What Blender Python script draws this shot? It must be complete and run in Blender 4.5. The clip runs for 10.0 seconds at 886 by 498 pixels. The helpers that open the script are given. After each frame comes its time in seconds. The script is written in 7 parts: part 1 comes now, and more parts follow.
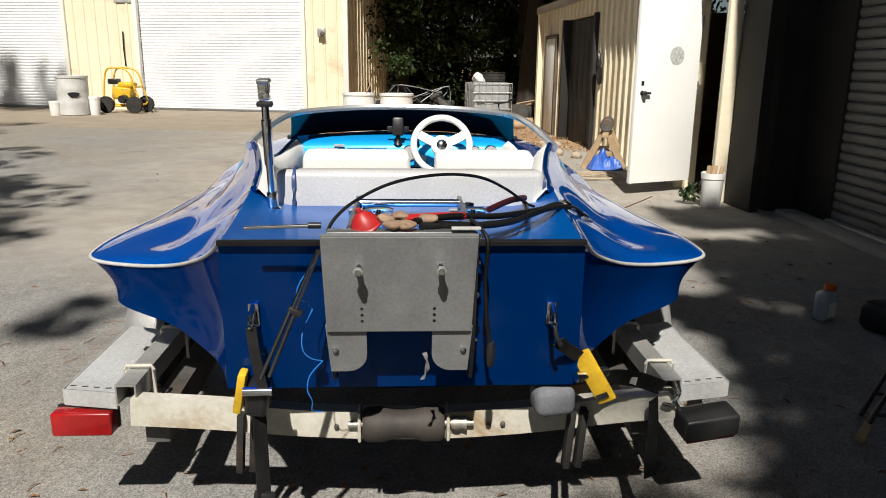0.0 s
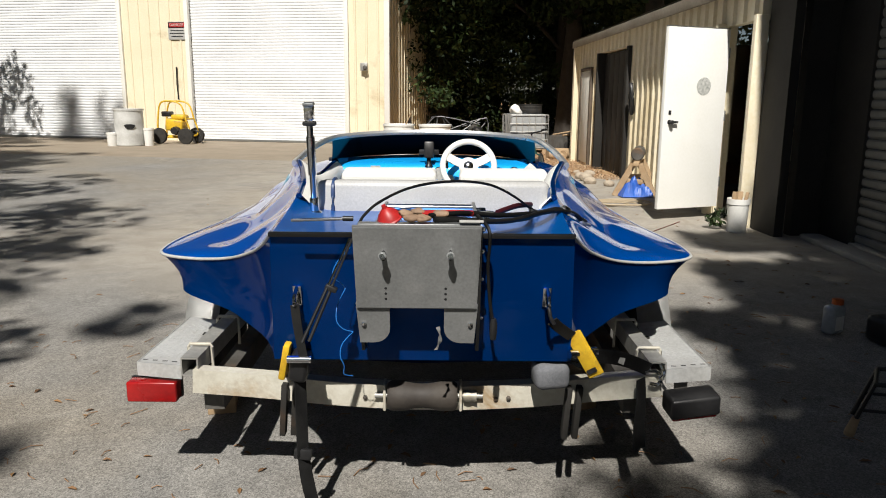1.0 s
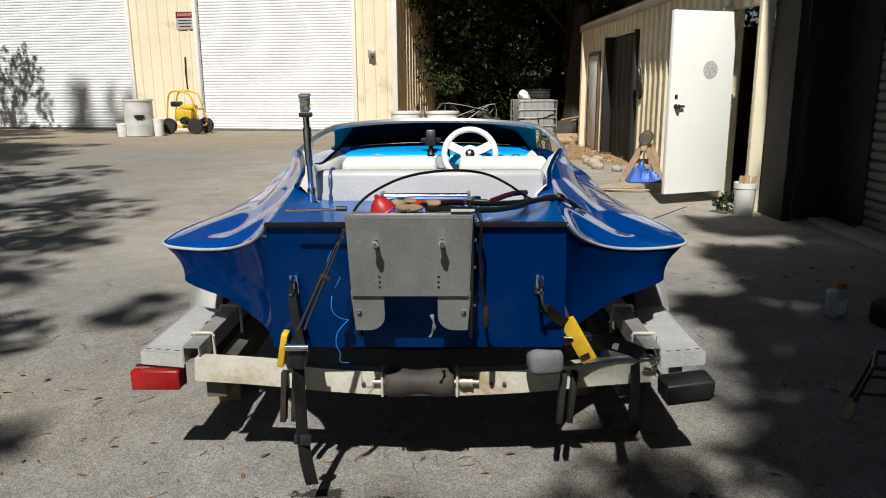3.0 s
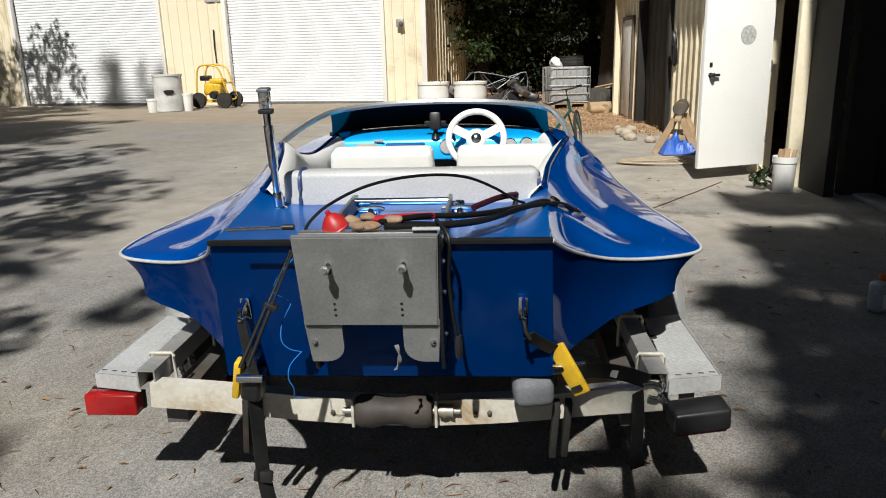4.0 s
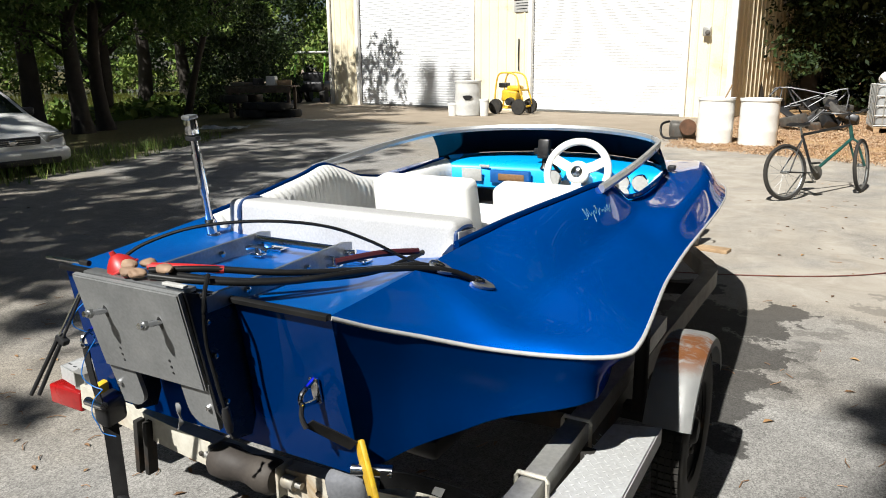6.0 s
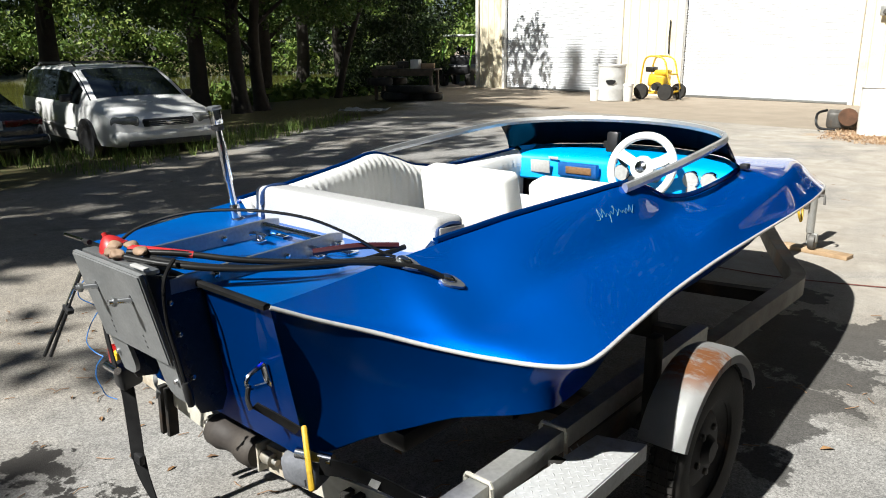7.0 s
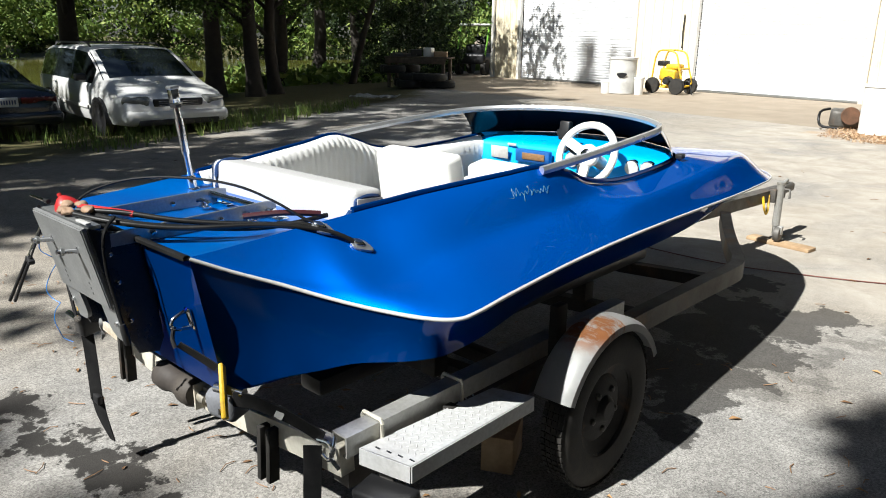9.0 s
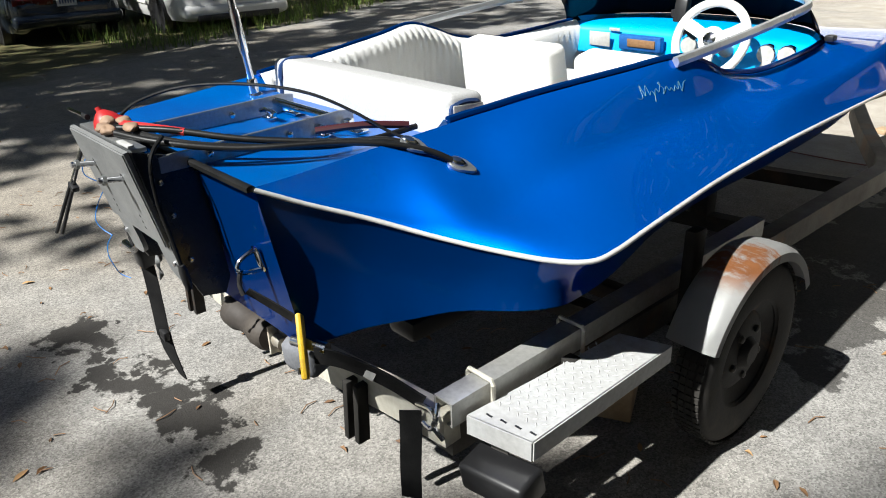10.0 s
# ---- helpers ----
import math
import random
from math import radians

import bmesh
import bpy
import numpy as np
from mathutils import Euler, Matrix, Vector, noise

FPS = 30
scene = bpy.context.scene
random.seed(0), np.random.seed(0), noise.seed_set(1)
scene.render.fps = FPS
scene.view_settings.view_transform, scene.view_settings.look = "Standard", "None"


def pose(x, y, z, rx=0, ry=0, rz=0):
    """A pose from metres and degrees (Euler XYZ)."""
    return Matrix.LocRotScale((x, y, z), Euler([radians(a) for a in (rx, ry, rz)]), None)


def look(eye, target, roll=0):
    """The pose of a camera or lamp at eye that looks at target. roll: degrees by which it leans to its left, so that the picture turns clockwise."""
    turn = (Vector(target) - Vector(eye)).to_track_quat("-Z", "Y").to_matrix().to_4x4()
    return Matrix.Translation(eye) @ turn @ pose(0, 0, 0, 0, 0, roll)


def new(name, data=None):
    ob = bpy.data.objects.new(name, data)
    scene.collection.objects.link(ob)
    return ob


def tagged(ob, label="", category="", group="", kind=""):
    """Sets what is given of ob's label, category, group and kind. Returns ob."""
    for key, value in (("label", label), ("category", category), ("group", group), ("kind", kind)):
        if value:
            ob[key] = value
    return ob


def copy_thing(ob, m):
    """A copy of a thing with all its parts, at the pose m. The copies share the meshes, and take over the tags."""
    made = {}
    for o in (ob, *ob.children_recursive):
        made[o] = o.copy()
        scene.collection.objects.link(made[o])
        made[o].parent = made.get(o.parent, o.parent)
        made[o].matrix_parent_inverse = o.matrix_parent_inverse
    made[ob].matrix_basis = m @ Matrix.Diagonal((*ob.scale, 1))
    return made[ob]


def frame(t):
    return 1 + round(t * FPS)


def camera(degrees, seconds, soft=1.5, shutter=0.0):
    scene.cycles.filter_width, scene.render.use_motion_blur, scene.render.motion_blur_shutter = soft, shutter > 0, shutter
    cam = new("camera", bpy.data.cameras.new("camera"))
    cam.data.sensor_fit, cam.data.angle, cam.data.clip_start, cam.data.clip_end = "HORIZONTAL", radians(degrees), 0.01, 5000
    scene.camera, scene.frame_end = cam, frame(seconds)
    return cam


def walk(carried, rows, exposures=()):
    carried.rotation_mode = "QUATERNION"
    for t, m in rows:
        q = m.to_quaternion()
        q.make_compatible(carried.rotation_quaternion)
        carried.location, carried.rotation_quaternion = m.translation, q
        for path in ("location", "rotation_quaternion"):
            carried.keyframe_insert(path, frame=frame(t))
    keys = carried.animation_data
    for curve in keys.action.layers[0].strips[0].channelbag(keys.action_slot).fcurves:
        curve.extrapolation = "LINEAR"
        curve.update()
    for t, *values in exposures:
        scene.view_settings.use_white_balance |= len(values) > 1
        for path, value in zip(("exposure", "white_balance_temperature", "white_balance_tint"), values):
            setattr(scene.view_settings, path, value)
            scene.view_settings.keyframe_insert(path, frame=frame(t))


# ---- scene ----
cam = camera(62.9, 10.0, soft=1.0)
PATH = [
    (0, (-0.03, -1.307, 1.158), (0.165, 0.623, 0.672), 0.7),
    (0.5, (-0.009, -1.492, 1.144), (0.104, 0.453, 0.69), 1.0),
    (1, (0.01, -1.615, 1.136), (0.096, 0.342, 0.734), 0.5),
    (1.5, (0.027, -1.641, 1.137), (0.107, 0.317, 0.734), 0.2),
    (2, (0.035, -1.628, 1.135), (0.107, 0.327, 0.72), 0.3),
    (2.5, (0.04, -1.659, 1.138), (0.12, 0.297, 0.728), -0.1),
    (2.7, (0.041, -1.665, 1.139), (0.109, 0.29, 0.724), -0.1),
    (3.8, (0.164, -1.438, 1.191), (0.167, 0.495, 0.678), -1.5),
    (4, (0.214, -1.387, 1.201), (0.163, 0.543, 0.679), -1.5),
    (4.5, (0.444, -1.307, 1.202), (0.136, 0.59, 0.646), -2.5),
    (5, (0.687, -1.184, 1.209), (0.171, 0.687, 0.725), -4.0),
    (5.5, (0.896, -1.012, 1.228), (0.274, 0.804, 0.664), -3.0),
    (5.7, (0.995, -0.962, 1.231), (0.27, 0.835, 0.735), -2.0),
    (6.8, (1.383, -0.707, 1.267), (0.243, 0.843, 0.722), 0.2),
    (7, (1.443, -0.679, 1.265), (0.237, 0.825, 0.736), -0.7),
    (7.5, (1.637, -0.644, 1.265), (0.258, 0.691, 0.701), 0.5),
    (8, (1.733, -0.66, 1.28), (0.442, 0.774, 0.753), 1.4),
    (8.5, (1.78, -0.683, 1.28), (0.492, 0.749, 0.742), 0.1),
    (9, (1.778, -0.683, 1.273), (0.541, 0.786, 0.715), 0.7),
    (9.5, (1.711, -0.637, 1.243), (0.43, 0.744, 0.572), -0.0),
    (10, (1.473, -0.494, 1.229), (0.175, 0.779, 0.397), -1.8),
]
SCALE = 1.2          # all places below and in PATH are in units of 1.2 m
walk(cam, [(t, look(Vector(eye) * SCALE, Vector(target) * SCALE, roll)) for t, eye, target, roll in PATH],
     exposures=((0.0, 0.1, 6450, 10), (2.5, -0.12, 6350, 9), (4.0, -0.02, 6250, 9), (5.5, 0.38, 6250, 9), (7.5, 0.75, 6100, 8), (10.0, 0.8, 6100, 8)))

# ---- world, sun, exposure ----
SUN_FLOW = Vector((0.15, 0.86, -1.0))          # the way the sunlight travels
sky_world = bpy.data.worlds.new("daylight")
scene.world = sky_world
sky_world.use_nodes = True
_nt = sky_world.node_tree
_sky = _nt.nodes.new("ShaderNodeTexSky")
_sky.sky_type = "NISHITA"
_sky.sun_disc = False
_sky.sun_elevation = radians(49)
_sky.sun_rotation = math.pi + 0.17
_nt.nodes["Background"].inputs["Strength"].default_value = 0.030
_nt.links.new(_sky.outputs["Color"], _nt.nodes["Background"].inputs["Color"])
sun_data = bpy.data.lights.new("sun", "SUN")
sun_data.energy, sun_data.angle, sun_data.color = 6.0, radians(0.75), (1.0, 0.95, 0.87)
sun = new("sun", sun_data)
sun.matrix_world = look(-SUN_FLOW * 40, (0, 0, 0))


# ---- materials ----
def material(name, base=(0.5, 0.5, 0.5), rough=0.5, metal=0.0, coat=0.0, spec=0.5, coat_rough=0.05):
    m = bpy.data.materials.new(name)
    m.use_nodes = True
    b = m.node_tree.nodes["Principled BSDF"]
    b.inputs["Base Color"].default_value = (*base, 1)
    b.inputs["Roughness"].default_value = rough
    b.inputs["Metallic"].default_value = metal
    b.inputs["Coat Weight"].default_value = coat
    b.inputs["Coat Roughness"].default_value = coat_rough
    b.inputs["Specular IOR Level"].default_value = spec
    return m, m.node_tree, b


def coords(nt, kind="Object", scale=(1, 1, 1)):
    tc, mp = nt.nodes.new("ShaderNodeTexCoord"), nt.nodes.new("ShaderNodeMapping")
    mp.inputs["Scale"].default_value = scale
    nt.links.new(tc.outputs[kind], mp.inputs["Vector"])
    return mp.outputs["Vector"]


def noise_tex(nt, vec, scale, detail=4.0, rough=0.55, distort=0.0):
    n = nt.nodes.new("ShaderNodeTexNoise")
    n.inputs["Scale"].default_value, n.inputs["Detail"].default_value = scale, detail
    n.inputs["Roughness"].default_value, n.inputs["Distortion"].default_value = rough, distort
    nt.links.new(vec, n.inputs["Vector"])
    return n.outputs["Fac"]


def ramp(nt, fac, stops):
    r = nt.nodes.new("ShaderNodeValToRGB")
    els = r.color_ramp.elements
    while len(els) < len(stops):
        els.new(0.5)
    for e, (p, c) in zip(els, stops):
        e.position, e.color = p, (*c, 1)
    nt.links.new(fac, r.inputs["Fac"])
    return r.outputs["Color"]


def mix(nt, fac, a, b, mode="MIX"):
    m = nt.nodes.new("ShaderNodeMix")
    m.data_type, m.blend_type = "RGBA", mode
    for sock, v in ((m.inputs["Factor"], fac), (m.inputs["A"], a), (m.inputs["B"], b)):
        if hasattr(v, "is_output"):
            nt.links.new(v, sock)
        elif isinstance(v, (int, float)):
            sock.default_value = v
        else:
            sock.default_value = (*v, 1)
    return m.outputs["Result"]


def maths(nt, op, a, b=0.0, clamp=False):
    m = nt.nodes.new("ShaderNodeMath")
    m.operation, m.use_clamp = op, clamp
    for sock, v in ((m.inputs[0], a), (m.inputs[1], b)):
        if hasattr(v, "is_output"):
            nt.links.new(v, sock)
        else:
            sock.default_value = v
    return m.outputs[0]


def bump(nt, b, height, strength=0.3, dist=0.01):
    n = nt.nodes.new("ShaderNodeBump")
    n.inputs["Strength"].default_value, n.inputs["Distance"].default_value = strength, dist
    nt.links.new(height, n.inputs["Height"])
    nt.links.new(n.outputs["Normal"], b.inputs["Normal"])


def varied(name, c1, c2, rough=0.5, metal=0.0, scale=6.0, fine=60.0, bump_s=0.1, coat=0.0, spec=0.5, c3=None, rough_var=0.12, random_tint=0.0):
    """A surface with large blotches, fine grain and a little relief."""
    m, nt, b = material(name, c1, rough, metal, coat, spec)
    v = coords(nt)
    big, small = noise_tex(nt, v, scale, 5), noise_tex(nt, v, fine, 3)
    col = mix(nt, ramp(nt, big, [(0.35, (0, 0, 0)), (0.68, (1, 1, 1))]), c1, c2)
    if c3:
        col = mix(nt, ramp(nt, noise_tex(nt, v, scale * 0.45, 6, 0.65, 0.6), [(0.55, (0, 0, 0)), (0.68, (1, 1, 1))]), col, c3)
    col = mix(nt, 0.35, col, ramp(nt, small, [(0.3, (0.35, 0.35, 0.35)), (0.7, (0.65, 0.65, 0.65))]), "OVERLAY")
    if random_tint:
        oi = nt.nodes.new("ShaderNodeObjectInfo")
        col = mix(nt, random_tint, col, ramp(nt, oi.outputs["Random"], [(0, (0.25, 0.25, 0.25)), (1, (0.75, 0.75, 0.75))]), "OVERLAY")
    nt.links.new(col, b.inputs["Base Color"])
    nt.links.new(maths(nt, "ADD", maths(nt, "MULTIPLY", big, rough_var * 2), rough - rough_var), b.inputs["Roughness"])
    bump(nt, b, mix(nt, 0.5, big, small), bump_s, 0.006)
    return m


def flake_paint(name, base, dark, metal=1.0, rough=0.5, coat=0.45, ior=1.36):
    """Metal-flake gelcoat under a glossy clear coat."""
    m, nt, b = material(name, base, rough, metal, coat, 0.0, 0.0)
    b.inputs["Coat IOR"].default_value = ior
    b.inputs["Specular Tint"].default_value = (0.02, 0.22, 1.0, 1)
    v = coords(nt)
    vo = nt.nodes.new("ShaderNodeTexVoronoi")
    vo.inputs["Scale"].default_value = 900
    nt.links.new(v, vo.inputs["Vector"])
    col = mix(nt, ramp(nt, vo.outputs["Distance"], [(0.2, (0, 0, 0)), (0.75, (1, 1, 1))]), base, dark)
    col = mix(nt, ramp(nt, noise_tex(nt, v, 3.0, 4), [(0.3, (0, 0, 0)), (0.7, (0.35, 0.35, 0.35))]), col, dark)
    nt.links.new(col, b.inputs["Base Color"])
    dust = noise_tex(nt, v, 14.0, 6, 0.7)
    nt.links.new(maths(nt, "ADD", maths(nt, "MULTIPLY", dust, 0.03), 0.0), b.inputs["Coat Roughness"])
    wave = nt.nodes.new("ShaderNodeBump")
    wave.inputs["Strength"].default_value, wave.inputs["Distance"].default_value = 0.05, 0.004
    nt.links.new(noise_tex(nt, v, 6.0, 3), wave.inputs["Height"])
    nt.links.new(wave.outputs["Normal"], b.inputs["Coat Normal"])
    return m


# Hull and deck share one paint; their light difference is put into the colours.
BLUE = flake_paint("blue_metalflake_shaded", (0.0, 0.042, 0.21), (0.0, 0.022, 0.125), 0.5, 0.42, 0.5)
WELL_BLUE = varied("well_blue_paint", (0.0, 0.13, 0.50), (0.0, 0.085, 0.38), 0.35, 0.4, 6, 300, 0.03, coat=0.2)
DASH_BLUE = varied("light_blue_paint", (0.01, 0.42, 0.95), (0.01, 0.35, 0.86), 0.3, 0.2, 6, 300, 0.03, coat=0.3)
DECK_BLUE = flake_paint("blue_metalflake_lit", (0.0, 0.155, 0.67), (0.0, 0.092, 0.51), 0.80, 0.58, 1.0, 1.48)
TRIM_ALU = varied("satin_aluminium_trim", (0.66, 0.67, 0.68), (0.55, 0.56, 0.57), 0.32, 0.7, 9, 120, 0.03)
RAIL_WHITE = varied("white_rub_rail", (0.50, 0.50, 0.49), (0.40, 0.40, 0.38), 0.35, 0.0, 8, 80, 0.05)
CHROME = varied("chrome", (0.75, 0.76, 0.78), (0.60, 0.61, 0.63), 0.12, 1.0, 20, 120, 0.02, rough_var=0.06)
ALU = varied("brushed_aluminium", (0.40, 0.41, 0.41), (0.32, 0.33, 0.33), 0.42, 0.85, 5, 140, 0.06)
PLATE_GREY = varied("grey_painted_plate", (0.235, 0.24, 0.24), (0.17, 0.175, 0.175), 0.5, 0.25, 7, 150, 0.05, c3=(0.27, 0.27, 0.265))
DARK_PLATE = varied("dark_polished_plate", (0.055, 0.057, 0.06), (0.035, 0.036, 0.038), 0.28, 0.7, 7, 120, 0.04)
GALV = varied("galvanised_steel", (0.46, 0.46, 0.44), (0.36, 0.355, 0.33), 0.5, 0.55, 9, 90, 0.12, c3=(0.33, 0.29, 0.22))
GALV_DARK = varied("weathered_frame_steel", (0.135, 0.13, 0.12), (0.08, 0.072, 0.062), 0.6, 0.4, 8, 80, 0.15, c3=(0.16, 0.10, 0.06))
CREAM_STEEL = varied("cream_crossmember", (0.62, 0.60, 0.52), (0.50, 0.47, 0.39), 0.55, 0.1, 8, 70, 0.1, c3=(0.36, 0.26, 0.15))
VINYL = varied("white_vinyl", (0.80, 0.80, 0.78), (0.74, 0.74, 0.71), 0.42, 0.0, 5, 220, 0.10)
VINYL_GREY = varied("pale_grey_vinyl", (0.46, 0.46, 0.455), (0.40, 0.40, 0.395), 0.45, 0.0, 5, 220, 0.03)
VINYL_BLUE = varied("blue_piping", (0.02, 0.05, 0.14), (0.03, 0.06, 0.16), 0.45, 0, 8, 90, 0.05)
RUBBER = varied("black_rubber", (0.006, 0.006, 0.006), (0.012, 0.012, 0.012), 0.42, 0, 12, 120, 0.15, spec=0.25)
TYRE = varied("tyre_rubber", (0.012, 0.0115, 0.011), (0.030, 0.027, 0.023), 0.8, 0, 14, 120, 0.25, c3=(0.035, 0.029, 0.021))
BLACK_PLASTIC = varied("black_plastic", (0.010, 0.010, 0.011), (0.020, 0.020, 0.021), 0.42, 0, 9, 80, 0.06)
BROWN_ROLLER = varied("worn_roller_rubber", (0.036, 0.030, 0.026), (0.060, 0.050, 0.040), 0.7, 0, 10, 90, 0.2)
WEBBING = varied("black_webbing", (0.009, 0.009, 0.0095), (0.018, 0.018, 0.018), 0.85, 0, 30, 400, 0.35, spec=0.2)
YELLOW = varied("yellow_steel", (0.72, 0.46, 0.02), (0.55, 0.33, 0.02), 0.5, 0.0, 14, 110, 0.12, c3=(0.20, 0.13, 0.05))
RED = varied("red_plastic", (0.34, 0.008, 0.008), (0.20, 0.005, 0.006), 0.28, 0, 9, 100, 0.05, coat=0.4)
RED_CLOTH = varied("red_paint", (0.46, 0.02, 0.02), (0.30, 0.015, 0.015), 0.42, 0, 12, 90, 0.1)
TAPE = varied("tan_tape", (0.30, 0.20, 0.13), (0.16, 0.10, 0.065), 0.7, 0, 18, 90, 0.3)
DARK_ACRYL = material("smoked_acrylic", (0.002, 0.0025, 0.004), 0.10, 0.0, 0.0, 0.25)[0]
STEP_ALU = varied("tread_plate_aluminium", (0.56, 0.57, 0.57), (0.46, 0.46, 0.45), 0.45, 0.25, 7, 90, 0.08, c3=(0.36, 0.33, 0.28))
WHITE_PLASTIC = varied("white_plastic", (0.76, 0.76, 0.73), (0.70, 0.69, 0.65), 0.45, 0, 5, 60, 0.05, c3=(0.60, 0.57, 0.50))
DARK_WOOD = varied("weathered_dark_wood", (0.12, 0.09, 0.065), (0.07, 0.055, 0.04), 0.85, 0, 7, 60, 0.3)
WOOD = varied("raw_lumber", (0.42, 0.30, 0.18), (0.30, 0.20, 0.11), 0.75, 0, 9, 80, 0.3)
WIRE_BLUE = varied("blue_wire", (0.02, 0.20, 0.62), (0.02, 0.14, 0.48), 0.4, 0, 9, 80, 0.03)
GLASS_DARK = material("tinted_glass", (0.006, 0.008, 0.009), 0.05, 0.0, 0.6, 0.5)[0]
WALL_CREAM = varied("cream_metal_siding", (0.79, 0.71, 0.53), (0.74, 0.66, 0.48), 0.5, 0.0, 1.1, 30, 0.05, c3=(0.52, 0.43, 0.27))
WALL_WHITE = varied("white_metal_siding", (0.78, 0.77, 0.72), (0.72, 0.70, 0.64), 0.5, 0.0, 1.1, 30, 0.05)
DOOR_WHITE = varied("white_rollup_slats", (0.78, 0.79, 0.80), (0.70, 0.71, 0.72), 0.45, 0.0, 1.5, 30, 0.04)
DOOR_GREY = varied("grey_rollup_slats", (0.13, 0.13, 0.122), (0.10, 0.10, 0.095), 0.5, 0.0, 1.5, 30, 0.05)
PAINT_DOOR = varied("white_painted_door", (0.88, 0.88, 0.85), (0.84, 0.84, 0.80), 0.45, 0.0, 2.2, 40, 0.04)
# Near-black with rust spots: shade under the hull is in the colour.
UNDER_STEEL = varied("shaded_underframe_steel", (0.022, 0.020, 0.018), (0.012, 0.011, 0.009), 0.75, 0.1, 8, 80, 0.15, c3=(0.06, 0.035, 0.02))
# Near-black stands in for shade in the workshop, doorway and pier.
DARK_SHADE = varied("near_black_shade", (0.020, 0.018, 0.015), (0.012, 0.011, 0.010), 0.8, 0, 1.5, 20, 0.1)
ROOF = varied("weathered_roof_metal", (0.30, 0.27, 0.22), (0.22, 0.19, 0.15), 0.55, 0.2, 1.3, 30, 0.1)


# ---- mesh helpers ----
def finish(bm, smooth=True, angle=40):
    me = bpy.data.meshes.new("mesh")
    bmesh.ops.recalc_face_normals(bm, faces=bm.faces)
    bm.to_mesh(me)
    bm.free()
    if smooth:
        me.shade_smooth()
        me.set_sharp_from_angle(angle=radians(angle))
    return me


def thing(name, label, category, m=None, group="", kind=""):
    ob = new(name)
    ob.empty_display_size = 0.2
    if m is not None:
        ob.matrix_basis = m
    return tagged(ob, label, category, group, kind)


def part(name, bm, mat, parent, label="", smooth=True, angle=40):
    me = bm if isinstance(bm, bpy.types.Mesh) else finish(bm, smooth, angle)
    if mat and not me.materials:
        me.materials.append(mat)
    ob = new(name, me)
    ob.parent = parent
    if label:
        ob["label"] = label
    return ob


def single(name, bm, mat, label, category, m=None, group="", kind="", smooth=True, angle=40):
    me = bm if isinstance(bm, bpy.types.Mesh) else finish(bm, smooth, angle)
    if not me.materials:
        me.materials.append(mat)
    ob = new(name, me)
    if m is not None:
        ob.matrix_basis = m
    return tagged(ob, label, category, group, kind)


def bmnew():
    return bmesh.new()


def box(bm, c, s, m=None, bev=0.0, seg=2):
    """A box with centre c and size s, turned by m about c, with bevelled edges."""
    r = bmesh.ops.create_cube(bm, size=1.0)
    vs = r["verts"]
    bmesh.ops.scale(bm, vec=s, verts=vs)
    if bev:
        es = list({e for v in vs for e in v.link_edges})
        o = bmesh.ops.bevel(bm, geom=es, offset=min(bev, min(s) * 0.45), segments=seg, affect="EDGES", profile=0.5)
        vs = list({v for f in o["faces"] for v in f.verts} | {v for v in vs if v.is_valid})
    t = Matrix.Translation(c) @ (m if m is not None else Matrix())
    bmesh.ops.transform(bm, matrix=t, verts=vs)
    return bm


def smooth_path(pts, n=8, closed=False):
    """Points on a Catmull-Rom curve through pts."""
    p = [Vector(q) for q in pts]
    out, k = [], len(p)
    for i in range(k if closed else k - 1):
        a, b, c, d = ((p[(i + j) % k] if closed else p[min(max(i + j, 0), k - 1)]) for j in (-1, 0, 1, 2))
        for j in range(n):
            t = j / n
            out.append(0.5 * ((2 * b) + (c - a) * t + (2 * a - 5 * b + 4 * c - d) * t * t + (3 * b - a - 3 * c + d) * t ** 3))
    if not closed:
        out.append(p[-1])
    return out


def sweep(bm, path, section, closed=False, up=(0, 0, 1), cap=True, scale=None):
    """Sweeps a closed 2D section (sideways, upwards) along a path of points."""
    path = [Vector(p) for p in path]
    n, k = len(path), len(section)
    rings = []
    up = Vector(up)
    for i, p in enumerate(path):
        a = path[(i - 1) % n] if closed or i > 0 else p
        b = path[(i + 1) % n] if closed or i < n - 1 else p
        t = (b - a).normalized()
        side = t.cross(up)
        if side.length < 1e-3:
            side = t.cross(Vector((0, 1, 0.01)))
        side.normalize()
        v = side.cross(t).normalized()
        f = scale(i / max(n - 1, 1)) if scale else 1.0
        rings.append([bm.verts.new(p + side * x * f + v * y * f) for x, y in section])
    for i in range(n if closed else n - 1):
        r, q = rings[i], rings[(i + 1) % n]
        for j in range(k):
            bm.faces.new((r[j], r[(j + 1) % k], q[(j + 1) % k], q[j]))
    if cap and not closed:
        bm.faces.new(rings[0][::-1])
        bm.faces.new(rings[-1])
    return bm


def circle(r, n=10):
    return [(r * math.cos(2 * math.pi * i / n), r * math.sin(2 * math.pi * i / n)) for i in range(n)]


def rect(w, h):
    return [(-w / 2, -h / 2), (w / 2, -h / 2), (w / 2, h / 2), (-w / 2, h / 2)]


def tube(bm, pts, r, n=10, smooth_n=0, closed=False, scale=None):
    path = smooth_path(pts, smooth_n, closed) if smooth_n else pts
    return sweep(bm, path, circle(r, n), closed, scale=scale)


